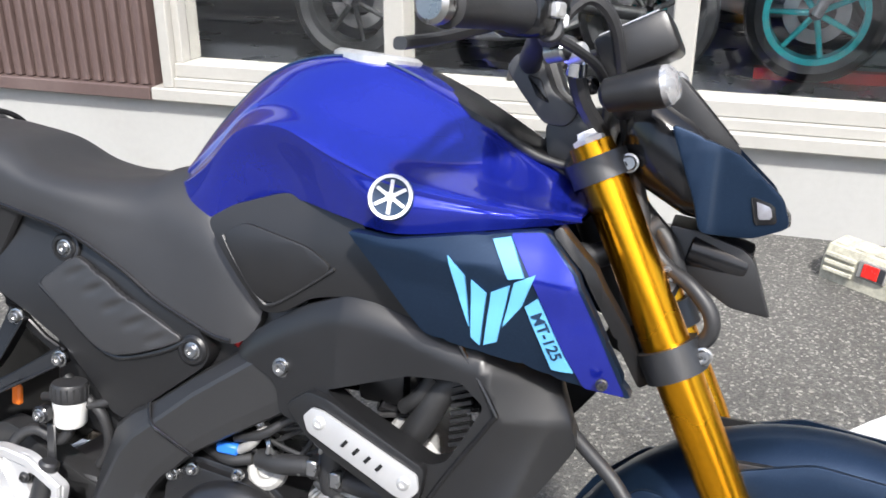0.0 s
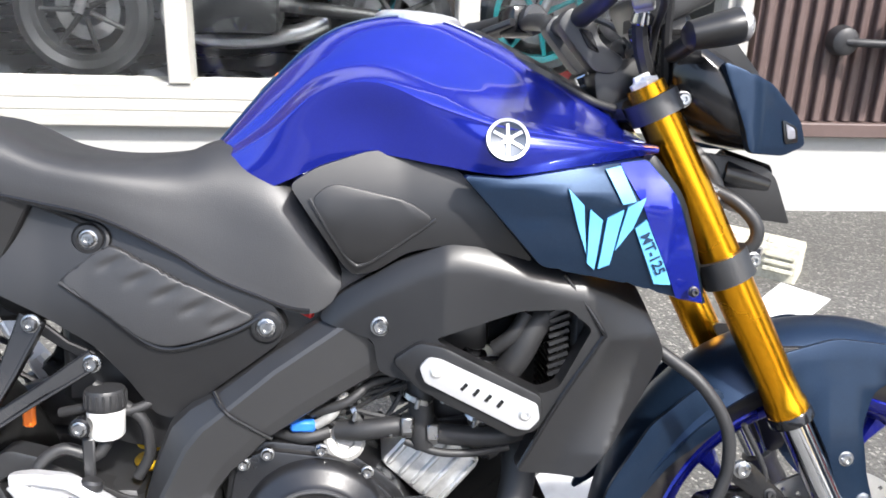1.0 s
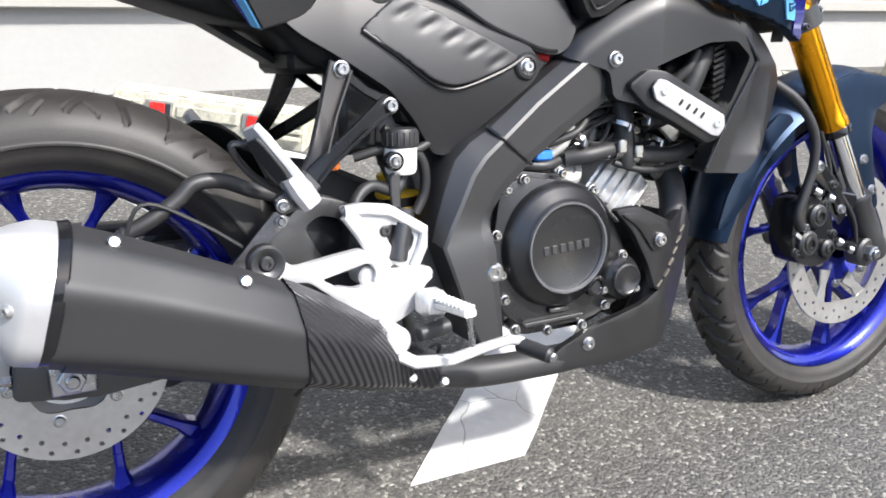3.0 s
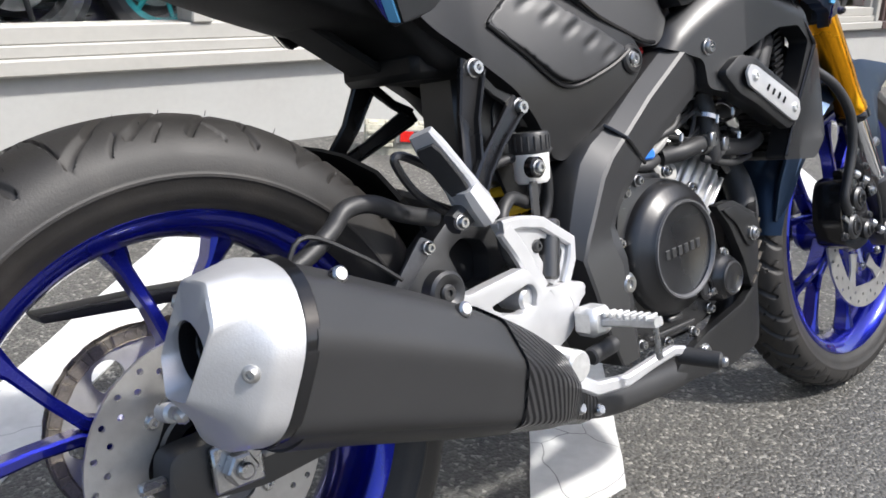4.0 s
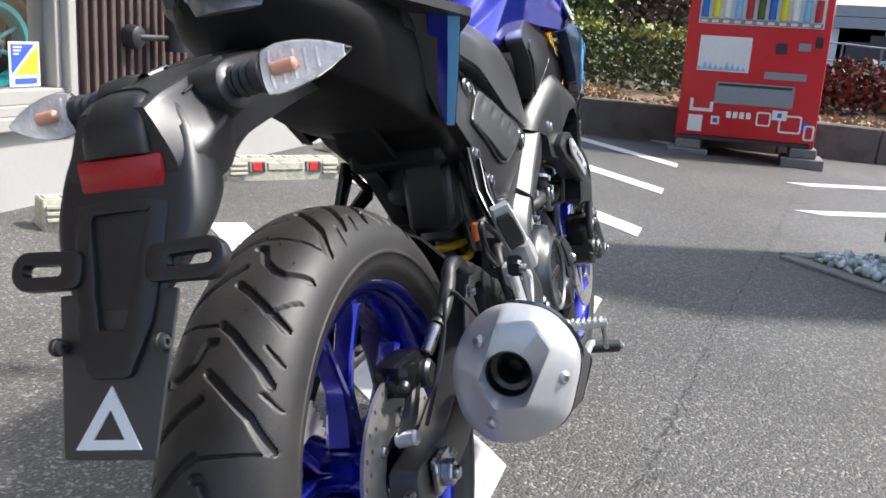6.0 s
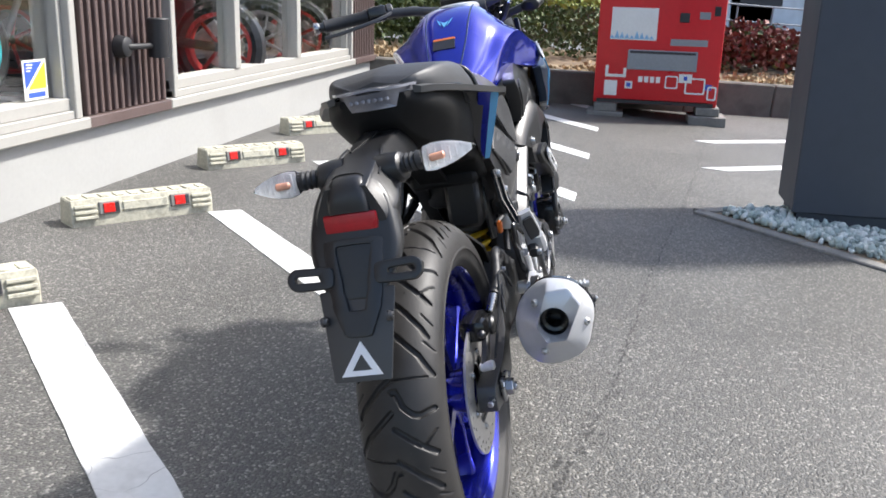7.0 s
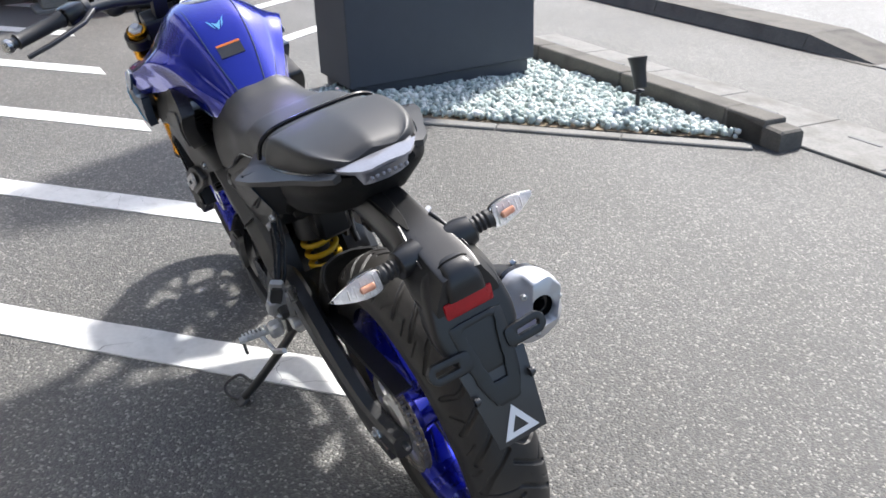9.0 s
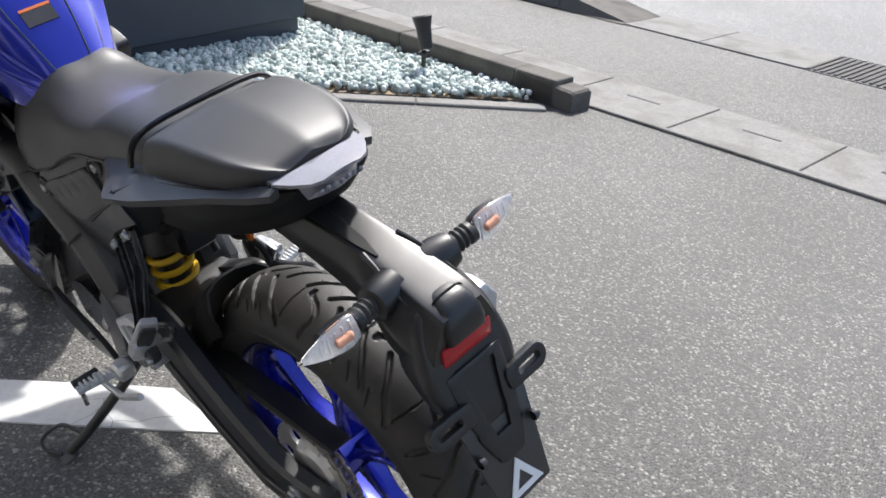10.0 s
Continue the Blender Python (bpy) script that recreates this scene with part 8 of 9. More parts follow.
part("slider_pin", rod((-0.012, -0.092, 0.425), (-0.024, -0.092, 0.420), 0.007, bevel=0.003), SATIN_BLACK, RC)
part("slider_pin", rod((-0.046, -0.112, 0.376), (-0.046, -0.086, 0.372), 0.009, bevel=0.003), CAST_ALLOY, RC)
part("caliper_bracket", beam([(-0.046, -0.094, 0.372), (-0.012, -0.094, 0.392), (0.012, -0.094, 0.425)], 0.020, 0.012), SATIN_BLACK, RC)
part("hose_fitting", rod((0.045, -0.100, 0.440), (0.070, -0.108, 0.468), 0.008, seg=10), BOLT_STEEL, RC)
part("rear_brake_hose", tube([(0.070, -0.108, 0.466), (0.100, -0.110, 0.480), (0.132, -0.108, 0.500), (0.152, -0.106, 0.517), (0.185, -0.104, 0.518), (0.225, -0.10, 0.502), (0.27, -0.095, 0.49)], 0.0095), HOSE, BIKE)
part("sensor_wire", tube([(0.0, -0.105, 0.37), (0.06, -0.115, 0.44), (0.09, -0.12, 0.50), (0.15, -0.12, 0.475), (0.20, -0.12, 0.44)], 0.0025, 6), HOSE, BIKE)
HUG = []
for i in range(14):
    ring_out, ring_in = [], []
    for y, r, start in ((-0.070, 0.318, 39), (-0.042, 0.332, 44), (0.0, 0.338, 48), (0.030, 0.338, 50), (0.050, 0.334, 52), (0.074, 0.326, 54), (0.090, 0.300, 56), (0.094, 0.262, 58)):
        a = radians(start - (start - 18) * i / 13)
        ring_out.append(Vector((r * math.cos(a) + 0.004, y, 0.314 + r * math.sin(a))))
        ring_in.append(Vector(((r - 0.004) * math.cos(a) + 0.004, y * 0.96, 0.314 + (r - 0.004) * math.sin(a))))
    HUG.append(ring_out + ring_in[::-1])
part("rear_hugger", loft(HUG), SHADED_PLASTIC, BIKE, "black inner rear mudguard", crease=50)
SHOCK = part("shock_absorber", rod((0.452, 0, 0.36), (0.485, 0, 0.61), 0.020), SATIN_BLACK, BIKE)
spring = []
for i in range(141):
    u = i / 140
    a = 2 * math.pi * 6.5 * u
    c = Vector((0.458, 0.0, 0.40)).lerp(Vector((0.480, 0.0, 0.57)), u)
    spring.append(c + Vector((0.036 * math.cos(a), 0.036 * math.sin(a), 0.0)))
part("spring", tube(spring, 0.0065, 8, 1, False), YELLOW_SPRING, SHOCK, "yellow coil spring")
part("spring_sleeve", rod((0.4715, 0, 0.500), (0.482, 0, 0.600), 0.043, bevel=0.004), SATIN_BLACK, SHOCK)
part("battery_box", box(0.355, 0.425, -0.055, 0.020, 0.53, 0.645, 0.01), BLACK_PLASTIC, BIKE)
part("orange_connector", box(0.322, 0.336, -0.098, -0.088, 0.518, 0.545, 0.003), ORANGE_PLUG, BIKE, "orange plastic connector")

sp_m = Matrix.Translation((0, 0.078, 0.314)) @ YM
bm = bmesh.new()
def sprocket_loop(bm, radius, teeth, z):
    pts = []
    for k in range(teeth * 4):
        a = 2 * math.pi * k / (teeth * 4)
        pts.append(bm.verts.new(((radius + (0.003 if k % 4 < 2 else -0.0035)) * math.cos(a), (radius + (0.003 if k % 4 < 2 else -0.0035)) * math.sin(a), z)))
    return pts
outer_l = sprocket_loop(bm, 0.0945, 48, 0)
es = [bm.edges.new((outer_l[i], outer_l[(i + 1) % len(outer_l)])) for i in range(len(outer_l))]
for r, a, s2 in [(0.068, 2 * math.pi * k / 6, 0.017) for k in range(6)] + [(0.0, 0.0, 0.040)]:
    vs = [bm.verts.new((r * math.cos(a) + s2 * math.cos(b), r * math.sin(a) + s2 * math.sin(b), 0)) for b in (2 * math.pi * k / 24 for k in range(24))]
    es += [bm.edges.new((vs[i], vs[(i + 1) % 24])) for i in range(24)]
bmesh.ops.triangle_fill(bm, edges=es, use_beauty=True)
r_ = bmesh.ops.extrude_face_region(bm, geom=bm.faces[:])
for g in r_["geom"]:
    if isinstance(g, bmesh.types.BMVert):
        g.co.z += 0.006
part("sprocket", moved(bm, sp_m @ Matrix.Translation((0, 0, -0.003))), SPROCKET_STEEL, REAR, "steel rear sprocket")
part("sprocket_carrier", lathe([(0.02, -0.012), (0.05, -0.010), (0.06, 0.004), (0.02, 0.012)], sp_m, 40, closed=True), SPROCKET_STEEL, REAR)
CHAIN = new("chain")
CHAIN.parent = BIKE
CHAIN["label"] = "greasy steel drive chain"
c0, r0, c1, r1 = Vector((0, 0, 0.314)), 0.0975, Vector((0.60, 0, 0.372)), 0.031
pts = []
base_a = math.atan2(c1.z - c0.z, c1.x - c0.x)
lean = math.acos((r0 - r1) / (c1 - c0).length)
for k in range(60):
    a = base_a + lean + (2 * math.pi - 2 * lean) * k / 59
    pts.append(c0 + Vector((r0 * math.cos(a), 0, r0 * math.sin(a))))
for k in range(20):
    a = base_a - lean + 2 * lean * k / 19
    pts.append(c1 + Vector((r1 * math.cos(a), 0, r1 * math.sin(a))))
total = sum((pts[i] - pts[i - 1]).length for i in range(len(pts)))
n_links = int(total / 0.0127)
link = None
seg_i, used = 0, 0.0
pos, dist = [], 0.0
ring = pts + [pts[0]]
lens = [(ring[i + 1] - ring[i]).length for i in range(len(pts))]
def along(d):
    d %= total
    for i, q in enumerate(lens):
        if d <= q:
            return ring[i].lerp(ring[i + 1], d / q)
        d -= q
    return ring[0]
for k in range(n_links):
    p, q = along(k * total / n_links), along((k + 1) * total / n_links)
    mid, ang = (p + q) / 2, math.atan2((q - p).z, (q - p).x)
    m = Matrix.Translation((mid.x, 0.078, mid.z)) @ Matrix.Rotation(-ang, 4, "Y")
    if link is None:
        bm = bmesh.new()
        for yy in (-0.0075, 0.0075):
            add_box(bm, -0.0098, 0.0098, yy - 0.0016, yy + 0.0016, -0.0072, 0.0072, 0.0022)
        add_rod(bm, (-0.0063, -0.0098, 0), (-0.0063, 0.0098, 0), 0.0030, seg=8)
        link = part("link", bm, CHAIN_STEEL, CHAIN, smooth=False)
        link.matrix_basis = m
    else:
        share("link", link, CHAIN, m @ Matrix.Diagonal((1, 1.0 if k % 2 else 0.78, 1, 1)))
part("chain_guard", panel([(-0.095, 0.452), (0.02, 0.452), (0.15, 0.446), (0.30, 0.452), (0.45, 0.44), (0.45, 0.41), (0.30, 0.425), (0.15, 0.428), (0.02, 0.436), (-0.09, 0.442)], 0.062, 0.035, 0.004), BLACK_PLASTIC, BIKE)
part("chain_lower_guard", beam([(0.42, 0.095, 0.33), (0.28, 0.10, 0.26), (0.14, 0.105, 0.215), (0.03, 0.105, 0.222)], [0.03, 0.026, 0.026, 0.03], 0.014), SATIN_BLACK, BIKE)
part("sprocket_cover", panel([(0.53, 0.40), (0.60, 0.43), (0.66, 0.41), (0.66, 0.33), (0.58, 0.31), (0.53, 0.34)], 0.095, 0.03, 0.02), ENGINE_BLACK, BIKE)
STAND = new("side_stand")
STAND.parent = BIKE
STAND["label"] = "black side stand, folded out"
part("leg", tube([(0.510, 0.100, 0.285), (0.535, 0.150, 0.225), (0.585, 0.235, 0.130), (0.612, 0.275, 0.090)], 0.0105, 12), SATIN_BLACK, STAND)
part("foot", moved(box(-0.022, 0.03, -0.018, 0.018, -0.004, 0.004, 0.003), Matrix.Translation((0.615, 0.283, 0.082)) @ Matrix.Rotation(radians(-15), 4, "X")), SATIN_BLACK, STAND)
part("kick_loop", tube([(0.590, 0.243, 0.122), (0.640, 0.262, 0.135), (0.668, 0.300, 0.110), (0.655, 0.308, 0.090), (0.622, 0.290, 0.084)], 0.004, 8), SATIN_BLACK, STAND)
part("stand_bracket", box(0.485, 0.535, 0.075, 0.115, 0.265, 0.31, 0.006), CAST_ALLOY, STAND)

# ---- tail ----
TAIL = [(0.40, 0.078, 0.080, 0.630, 0.75), (0.31, 0.084, 0.088, 0.646, 0.79), (0.264, 0.085, 0.095, 0.686, 0.80), (0.20, 0.088, 0.103, 0.702, 0.815), (0.129, 0.090, 0.109, 0.724, 0.832), (0.044, 0.080, 0.108, 0.752, 0.846), (0.0, 0.068, 0.104, 0.768, 0.854),
        (-0.045, 0.052, 0.090, 0.791, 0.860), (-0.075, 0.042, 0.070, 0.815, 0.862), (-0.090, 0.030, 0.054, 0.836, 0.862)]
rings = []
for i in range(41):
    x = 0.40 - 0.49 * i / 40
    w, w2, z0, z1 = table(list(reversed(TAIL)), x)
    half = spline([Vector((x, 0, z0 - 0.002)), Vector((x, w * 0.75, z0)), Vector((x, w, z0 + 0.10 * (z1 - z0))), Vector((x, w2, z0 + 0.55 * (z1 - z0))), Vector((x, w2 * 0.98, z1))], 4)
    rings.append([Vector((q.x, -q.y, q.z)) for q in reversed(half)] + half[1:] + [Vector((x, 0, z1 + 0.004))])
UNDER = part("undertail", loft(rings), SHADED_PLASTIC, BIKE, "black tail cowl and undertail")
part("undertail_rib", beam([(0.30, 0.02, 0.646), (0.20, 0.02, 0.706), (0.08, 0.015, 0.744)], 0.010, 0.06), SHADED_PLASTIC, UNDER)
part("tool_tray", box(0.285, 0.335, -0.070, 0.070, 0.636, 0.668, 0.008), SHADED_PLASTIC, UNDER)


for s in (-1, 1):
    side = (lambda b: b) if s < 0 else mirrored
    # a fin beside the seat: black outside, navy towards the rear with a cyan edge
    tw = part("tail_side_panel", side(prism([(0.345, -0.094, 0.784), (0.250, -0.122, 0.808), (0.152, -0.168, 0.832), (0.196, -0.142, 0.765), (0.243, -0.112, 0.690), (0.305, -0.096, 0.705)], (0.003, 0.006, -0.001))), BLACK_PLASTIC, BIKE, "black tail side panel with cyan edge")
    part("rear_face", side(prism([(0.150, -0.166, 0.831), (0.118, -0.104, 0.840), (0.150, -0.100, 0.770), (0.240, -0.098, 0.688), (0.242, -0.110, 0.690), (0.195, -0.140, 0.764)], (0.006, 0.001, 0.0))), BLACK_PLASTIC, tw)
    if s < 0:
        part("blue_stripe", prism([(0.1405, -0.1545, 0.832), (0.1285, -0.132, 0.835), (0.169, -0.112, 0.778), (0.2275, -0.0995, 0.700), (0.2315, -0.1035, 0.692), (0.1855, -0.1295, 0.764)], (0.003, 0.0, 0.0)), BLUE, tw, "metallic blue decal stripe")
    inn = 0.0 if s < 0 else 0.009
    part("cyan_stripe", side(prism([(0.1475, -0.1675, 0.830), (0.1405 + inn * 0.5, -0.154 - inn, 0.832), (0.186 + inn * 0.5, -0.129 - inn, 0.764), (0.232 + inn * 0.5, -0.103 - inn * 0.7, 0.692), (0.2395, -0.1115, 0.690), (0.1925, -0.1415, 0.764)], (0.002, 0.0, 0.0))), CYAN if s < 0 else NAVY, tw, "cyan decal stripe" if s < 0 else "navy decal stripe")
    led = loft([[Vector((x, -yi, zi)), Vector((x, -yo, zo)), Vector((x, -yo + 0.002, zo - 0.010)), Vector((x, -yi, zi - 0.012))] for x, yi, zi, yo, zo in
                ((0.30, 0.098, 0.802, 0.106, 0.796), (0.23, 0.104, 0.822, 0.136, 0.810), (0.175, 0.108, 0.834, 0.170, 0.823), (0.157, 0.110, 0.838, 0.178, 0.827), (0.110, 0.106, 0.846, 0.166, 0.834), (0.05, 0.100, 0.856, 0.142, 0.846), (0.0, 0.092, 0.862, 0.120, 0.856), (-0.055, 0.078, 0.868, 0.098, 0.864), (-0.078, 0.066, 0.870, 0.080, 0.866))])
    part("top_ledge", side(led), SATIN_BLACK, tw, "black ledge beside the seat")
lens = []
for x, w, zt, zb in ((-0.113, 0.028, 0.868, 0.848), (-0.110, 0.040, 0.870, 0.842), (-0.096, 0.054, 0.872, 0.838), (-0.078, 0.066, 0.873, 0.840), (-0.060, 0.070, 0.873, 0.846)):
    lens.append([Vector((x + 0.010 * abs(u) ** 2, u * w, zt)) for u in (-1, -0.6, 0, 0.6, 1)] + [Vector((x + 0.010 + 0.010 * abs(u) ** 2, u * w * 0.94, zb)) for u in (1, 0.6, 0, -0.6, -1)])
TL = part("tail_light", loft(lens), SMOKED, BIKE, "pale smoked tail light")
part("lens_lip", loft([[Vector((x, u * w, 0.8765 - 0.002 * u * u)) for u in (-1, -0.5, 0, 0.5, 1)] + [Vector((x, u * w, 0.8725 - 0.002 * u * u)) for u in (1, 0.5, 0, -0.5, -1)] for x, w in ((-0.116, 0.028), (-0.111, 0.042), (-0.094, 0.057), (-0.072, 0.070))]), SMOKED, TL, "clear upper lens lip")
for k in range(7):
    part("led", rod((-0.1130, -0.030 + 0.010 * k, 0.857), (-0.108, -0.030 + 0.010 * k, 0.857), 0.0040, seg=10), SMOKED, TL)

# number plate holder
PLATE = new("plate_holder")
PLATE.parent = BIKE
PLATE["label"] = "black plate holder with red reflector and triangle"
# the arm: x, half width and height of its top, half width and height of its shoulder, height of its lower edge
ARM = [(-0.292, 0.028, 0.756, 0.050, 0.716, 0.690), (-0.272, 0.030, 0.7655, 0.060, 0.724, 0.688), (-0.245, 0.030, 0.773, 0.062, 0.736, 0.690), (-0.215, 0.028, 0.781, 0.058, 0.750, 0.698), (-0.185, 0.026, 0.788, 0.047, 0.762, 0.710),
       (-0.15, 0.025, 0.794, 0.040, 0.770, 0.722), (-0.10, 0.025, 0.800, 0.037, 0.776, 0.733), (-0.02, 0.026, 0.806, 0.036, 0.786, 0.750), (0.05, 0.028, 0.806, 0.036, 0.788, 0.762)]
rings = []
for i in range(37):
    x = -0.292 + 0.342 * i / 36
    wt, zt, wb, zm, zb = table(ARM, x)
    half = spline([Vector((x, 0, zt + 0.001)), Vector((x, wt, zt)), Vector((x, wt + 0.006, zt - 0.006)), Vector((x, wb, zm)), Vector((x, wb + 0.001, zm - 0.014)), Vector((x, wb * 0.9, zb))], 4)
    rings.append([Vector((p.x, 0.003 - p.y, p.z)) for p in reversed(half)] + [Vector((p.x, 0.003 + p.y, p.z)) for p in half[1:]])
part("arm", loft(rings), BLACK_PLASTIC, PLATE, crease=50)
# raised strip whose dark colour stands for the shade in the arm's channel
part("arm_channel", beam([(0.03, 0.018, 0.809), (-0.02, 0.018, 0.809), (-0.10, 0.018, 0.8025), (-0.15, 0.020, 0.7955), (-0.180, 0.022, 0.790)], 0.004, [0.024, 0.024, 0.022, 0.016, 0.004]), SHADED_PLASTIC, PLATE, "raised dark strip for the shaded channel along the arm")
for sd in (-1, 1):
    part("arm_rib", tube([(-0.165, sd * 0.028 + 0.003, 0.7915), (-0.190, sd * 0.032 + 0.003, 0.786), (-0.220, sd * 0.037 + 0.003, 0.7735), (-0.248, sd * 0.040 + 0.003, 0.7635)], (0.0042, 0.0012), 8), BLACK_PLASTIC, PLATE)
hood = []
for x, w, zt, zb in ((-0.256, 0.027, 0.7705, 0.728), (-0.270, 0.0300, 0.7715, 0.724), (-0.284, 0.0310, 0.7680, 0.721), (-0.292, 0.0305, 0.760, 0.7205), (-0.2975, 0.0290, 0.750, 0.7205), (-0.3000, 0.0250, 0.741, 0.7215), (-0.3005, 0.0150, 0.734, 0.724)):
    hood.append([Vector((x, 0.003 + w * math.copysign(abs(math.cos(a)) ** 0.5, math.cos(a)), zb + (zt - zb) * math.sin(a) ** 0.6)) for a in (math.pi * k / 18 for k in range(19))])
part("plate_lamp", loft(hood), BLACK_PLASTIC, PLATE, "black plate lamp hood", crease=50)
part("hood_seam", tube([Vector((-0.270, 0.003 + 0.0306 * math.copysign(abs(math.cos(a)) ** 0.5, math.cos(a)), 0.724 + 0.0478 * math.sin(a) ** 0.6)) for a in (math.pi * k / 18 for k in range(19))], 0.0014, 6, 1, False), SHADED_PLASTIC, PLATE)
PL = Matrix(((0, 0.927, 0.375, -0.285), (-1, 0, 0, 0.004), (0, -0.375, 0.927, 0.718), (0, 0, 0, 1)))


def holder_ring(grow, d):
    half = [(0.058, 0.020), (0.048, 0.042), (0.020, 0.058), (-0.020, 0.0660), (-0.045, 0.0680), (-0.066, 0.0650), (-0.092, 0.0545), (-0.115, 0.042), (-0.124, 0.028)]
    pts = [(u + grow, w) for w, u in half] + [(-u - grow, w) for w, u in reversed(half)]
    return [Vector((p.x, d * max(0.2, min(1.0, 1 + (p.y + 0.02) * 9)), p.y + grow * (0.6 if p.y > 0 else -0.4))) for p in rounded([Vector(q) for q in pts], 0.012, 3)]


part("holder_body", moved(loft([holder_ring(-0.006, 0.052), holder_ring(0.0, 0.034), holder_ring(0.001, 0.016), holder_ring(-0.001, 0.006), holder_ring(-0.005, 0.001), holder_ring(-0.012, -0.001)]), PL), BLACK_PLASTIC, PLATE, crease=50)
part("holder_ridge", moved(panel([(-0.046, -0.036), (0.046, -0.036), (0.037, -0.130), (0.020, -0.176), (-0.020, -0.176), (-0.037, -0.130)], lambda x, z: -0.0050 + 0.20 * max(0.0, abs(x) - 0.028), 0.007, 0.008, 0.010, 0.0028, hole=[(-0.027, -0.046), (0.027, -0.046), (0.012, -0.138), (-0.012, -0.138)]), PL), BLACK_PLASTIC, PLATE)
part("number_plate", moved(panel([(-0.056, -0.108), (0.056, -0.108), (0.0415, -0.2365), (-0.0415, -0.2365)], 0.0005, 0.003, 0.003, 0.05, 0.001), PL), SATIN_BLACK, PLATE, "blank dark plate")
part("reflector", box(-0.2960, -0.2780, -0.0365, 0.0435, 0.6925, 0.7200, 0.003, 2), SHADED_REFLECTOR, PLATE, "red rear reflector")
part("triangle", moved(panel([(0.0, -0.1810), (0.030, -0.2290), (-0.030, -0.2290)], -0.0012, 0.0015, 0, 0.05, 0, hole=[(0.0, -0.1985), (0.0145, -0.2215), (-0.0145, -0.2215)]), PL), DECAL_WHITE, PLATE, "white triangle mark", smooth=False)
for s in (-1, 1):
    lug = part("plate_lug", moved(panel([(s * 0.030, -0.074), (s * 0.090, -0.071), (s * 0.100, -0.080), (s * 0.100, -0.094), (s * 0.090, -0.104), (s * 0.030, -0.104)], -0.008, 0.011, 0.010, 0.05, 0.003, hole=[(s * 0.050, -0.084), (s * 0.089, -0.082), (s * 0.089, -0.092), (s * 0.050, -0.093)]), PL), BLACK_PLASTIC, PLATE)
    bolt(PL @ Vector((s * 0.048, -0.006, -0.150)), PLATE, 0.006, SATIN_BLACK)
    # the stalks rise a little on one side and droop on the other
    rise = 0.111 if s < 0 else -0.048
    def sig_z(y, rise=rise):
        return 0.765 + rise * (y - 0.05)
    SIG = new("rear_turn_signal")
    SIG.parent = BIKE
    SIG["label"] = "black stalk turn signal with clear lens"
    part("stalk_root", lathe([(0.027, -0.012), (0.026, 0.006), (0.023, 0.020), (0.021, 0.026), (0.014, 0.030), (0, 0.030)], frame_of((-0.208, s * 0.040, sig_z(0.040) - 0.004), (-0.216, s * 0.08, sig_z(0.08)))[0], 24), BLACK_PLASTIC, SIG)
    sm_, _ = frame_of((-0.212, s * 0.062, sig_z(0.062)), (-0.217, s * 0.110, sig_z(0.110)))
    part("stalk_bellows", lathe([(0.012, 0.0), (0.015, 0.004), (0.0125, 0.008), (0.015, 0.012), (0.0125, 0.016), (0.015, 0.020), (0.0125, 0.024), (0.015, 0.028), (0.013, 0.038), (0, 0.040)], sm_, 18), HOSE, SIG)
    shell, lens, bowl = [], [], []
    for y, rx, rz in ((0.094, 0.010, 0.013), (0.101, 0.017, 0.0185), (0.114, 0.020, 0.0205), (0.128, 0.019, 0.0190), (0.142, 0.016, 0.0160), (0.158, 0.011, 0.0105), (0.171, 0.005, 0.0045), (0.177, 0.001, 0.001)):
        cx_, cz_ = -0.218 + 0.06 * max(0, y - 0.12), sig_z(y)
        turn = [2 * math.pi * k / 24 for k in range(24)]
        if y < 0.150:
            shell.append([Vector((cx_ + rx * 0.95 * max(0.0, math.cos(a)), s * y, cz_ + rz * math.sin(a))) for a in turn])
        lens.append([Vector((cx_ - 0.001 - rx * 0.85 * max(0.0, -math.cos(a)), s * y, cz_ + rz * 1.03 * math.sin(a))) for a in turn])
        if 0.1 < y < 0.175:
            bowl.append([Vector((cx_ - 0.0015 - rx * 0.10 * max(0.0, -math.cos(a)), s * y, cz_ + rz * 0.86 * math.sin(a))) for a in turn])
    part("shell", loft(shell), BLACK_PLASTIC, SIG)
    lens_ob = part("lens", loft(lens), CLEAR_LENS, SIG, "clear pointed lens")
    lens_ob.visible_shadow = False
    part("reflector_bowl", loft(bowl), LAMP_BOWL, SIG, "bright mirror bowl")
    part("bulb", rod((-0.2265, s * 0.110, sig_z(0.110)), (-0.2255, s * 0.132, sig_z(0.132)), 0.0050, seg=16, bevel=0.002), AMBER, SIG, "amber bulb behind the lens")
    for k in range(5):
        yy = 0.108 + 0.010 * k
        part("bowl_rib", rod((-0.2215 + 0.0006 * k, s * yy, sig_z(yy) - 0.013 + 0.0016 * k), (-0.2215 + 0.0006 * k, s * yy, sig_z(yy) + 0.013 - 0.0016 * k), 0.0016, seg=6, bevel=0), LAMP_BOWL, SIG)

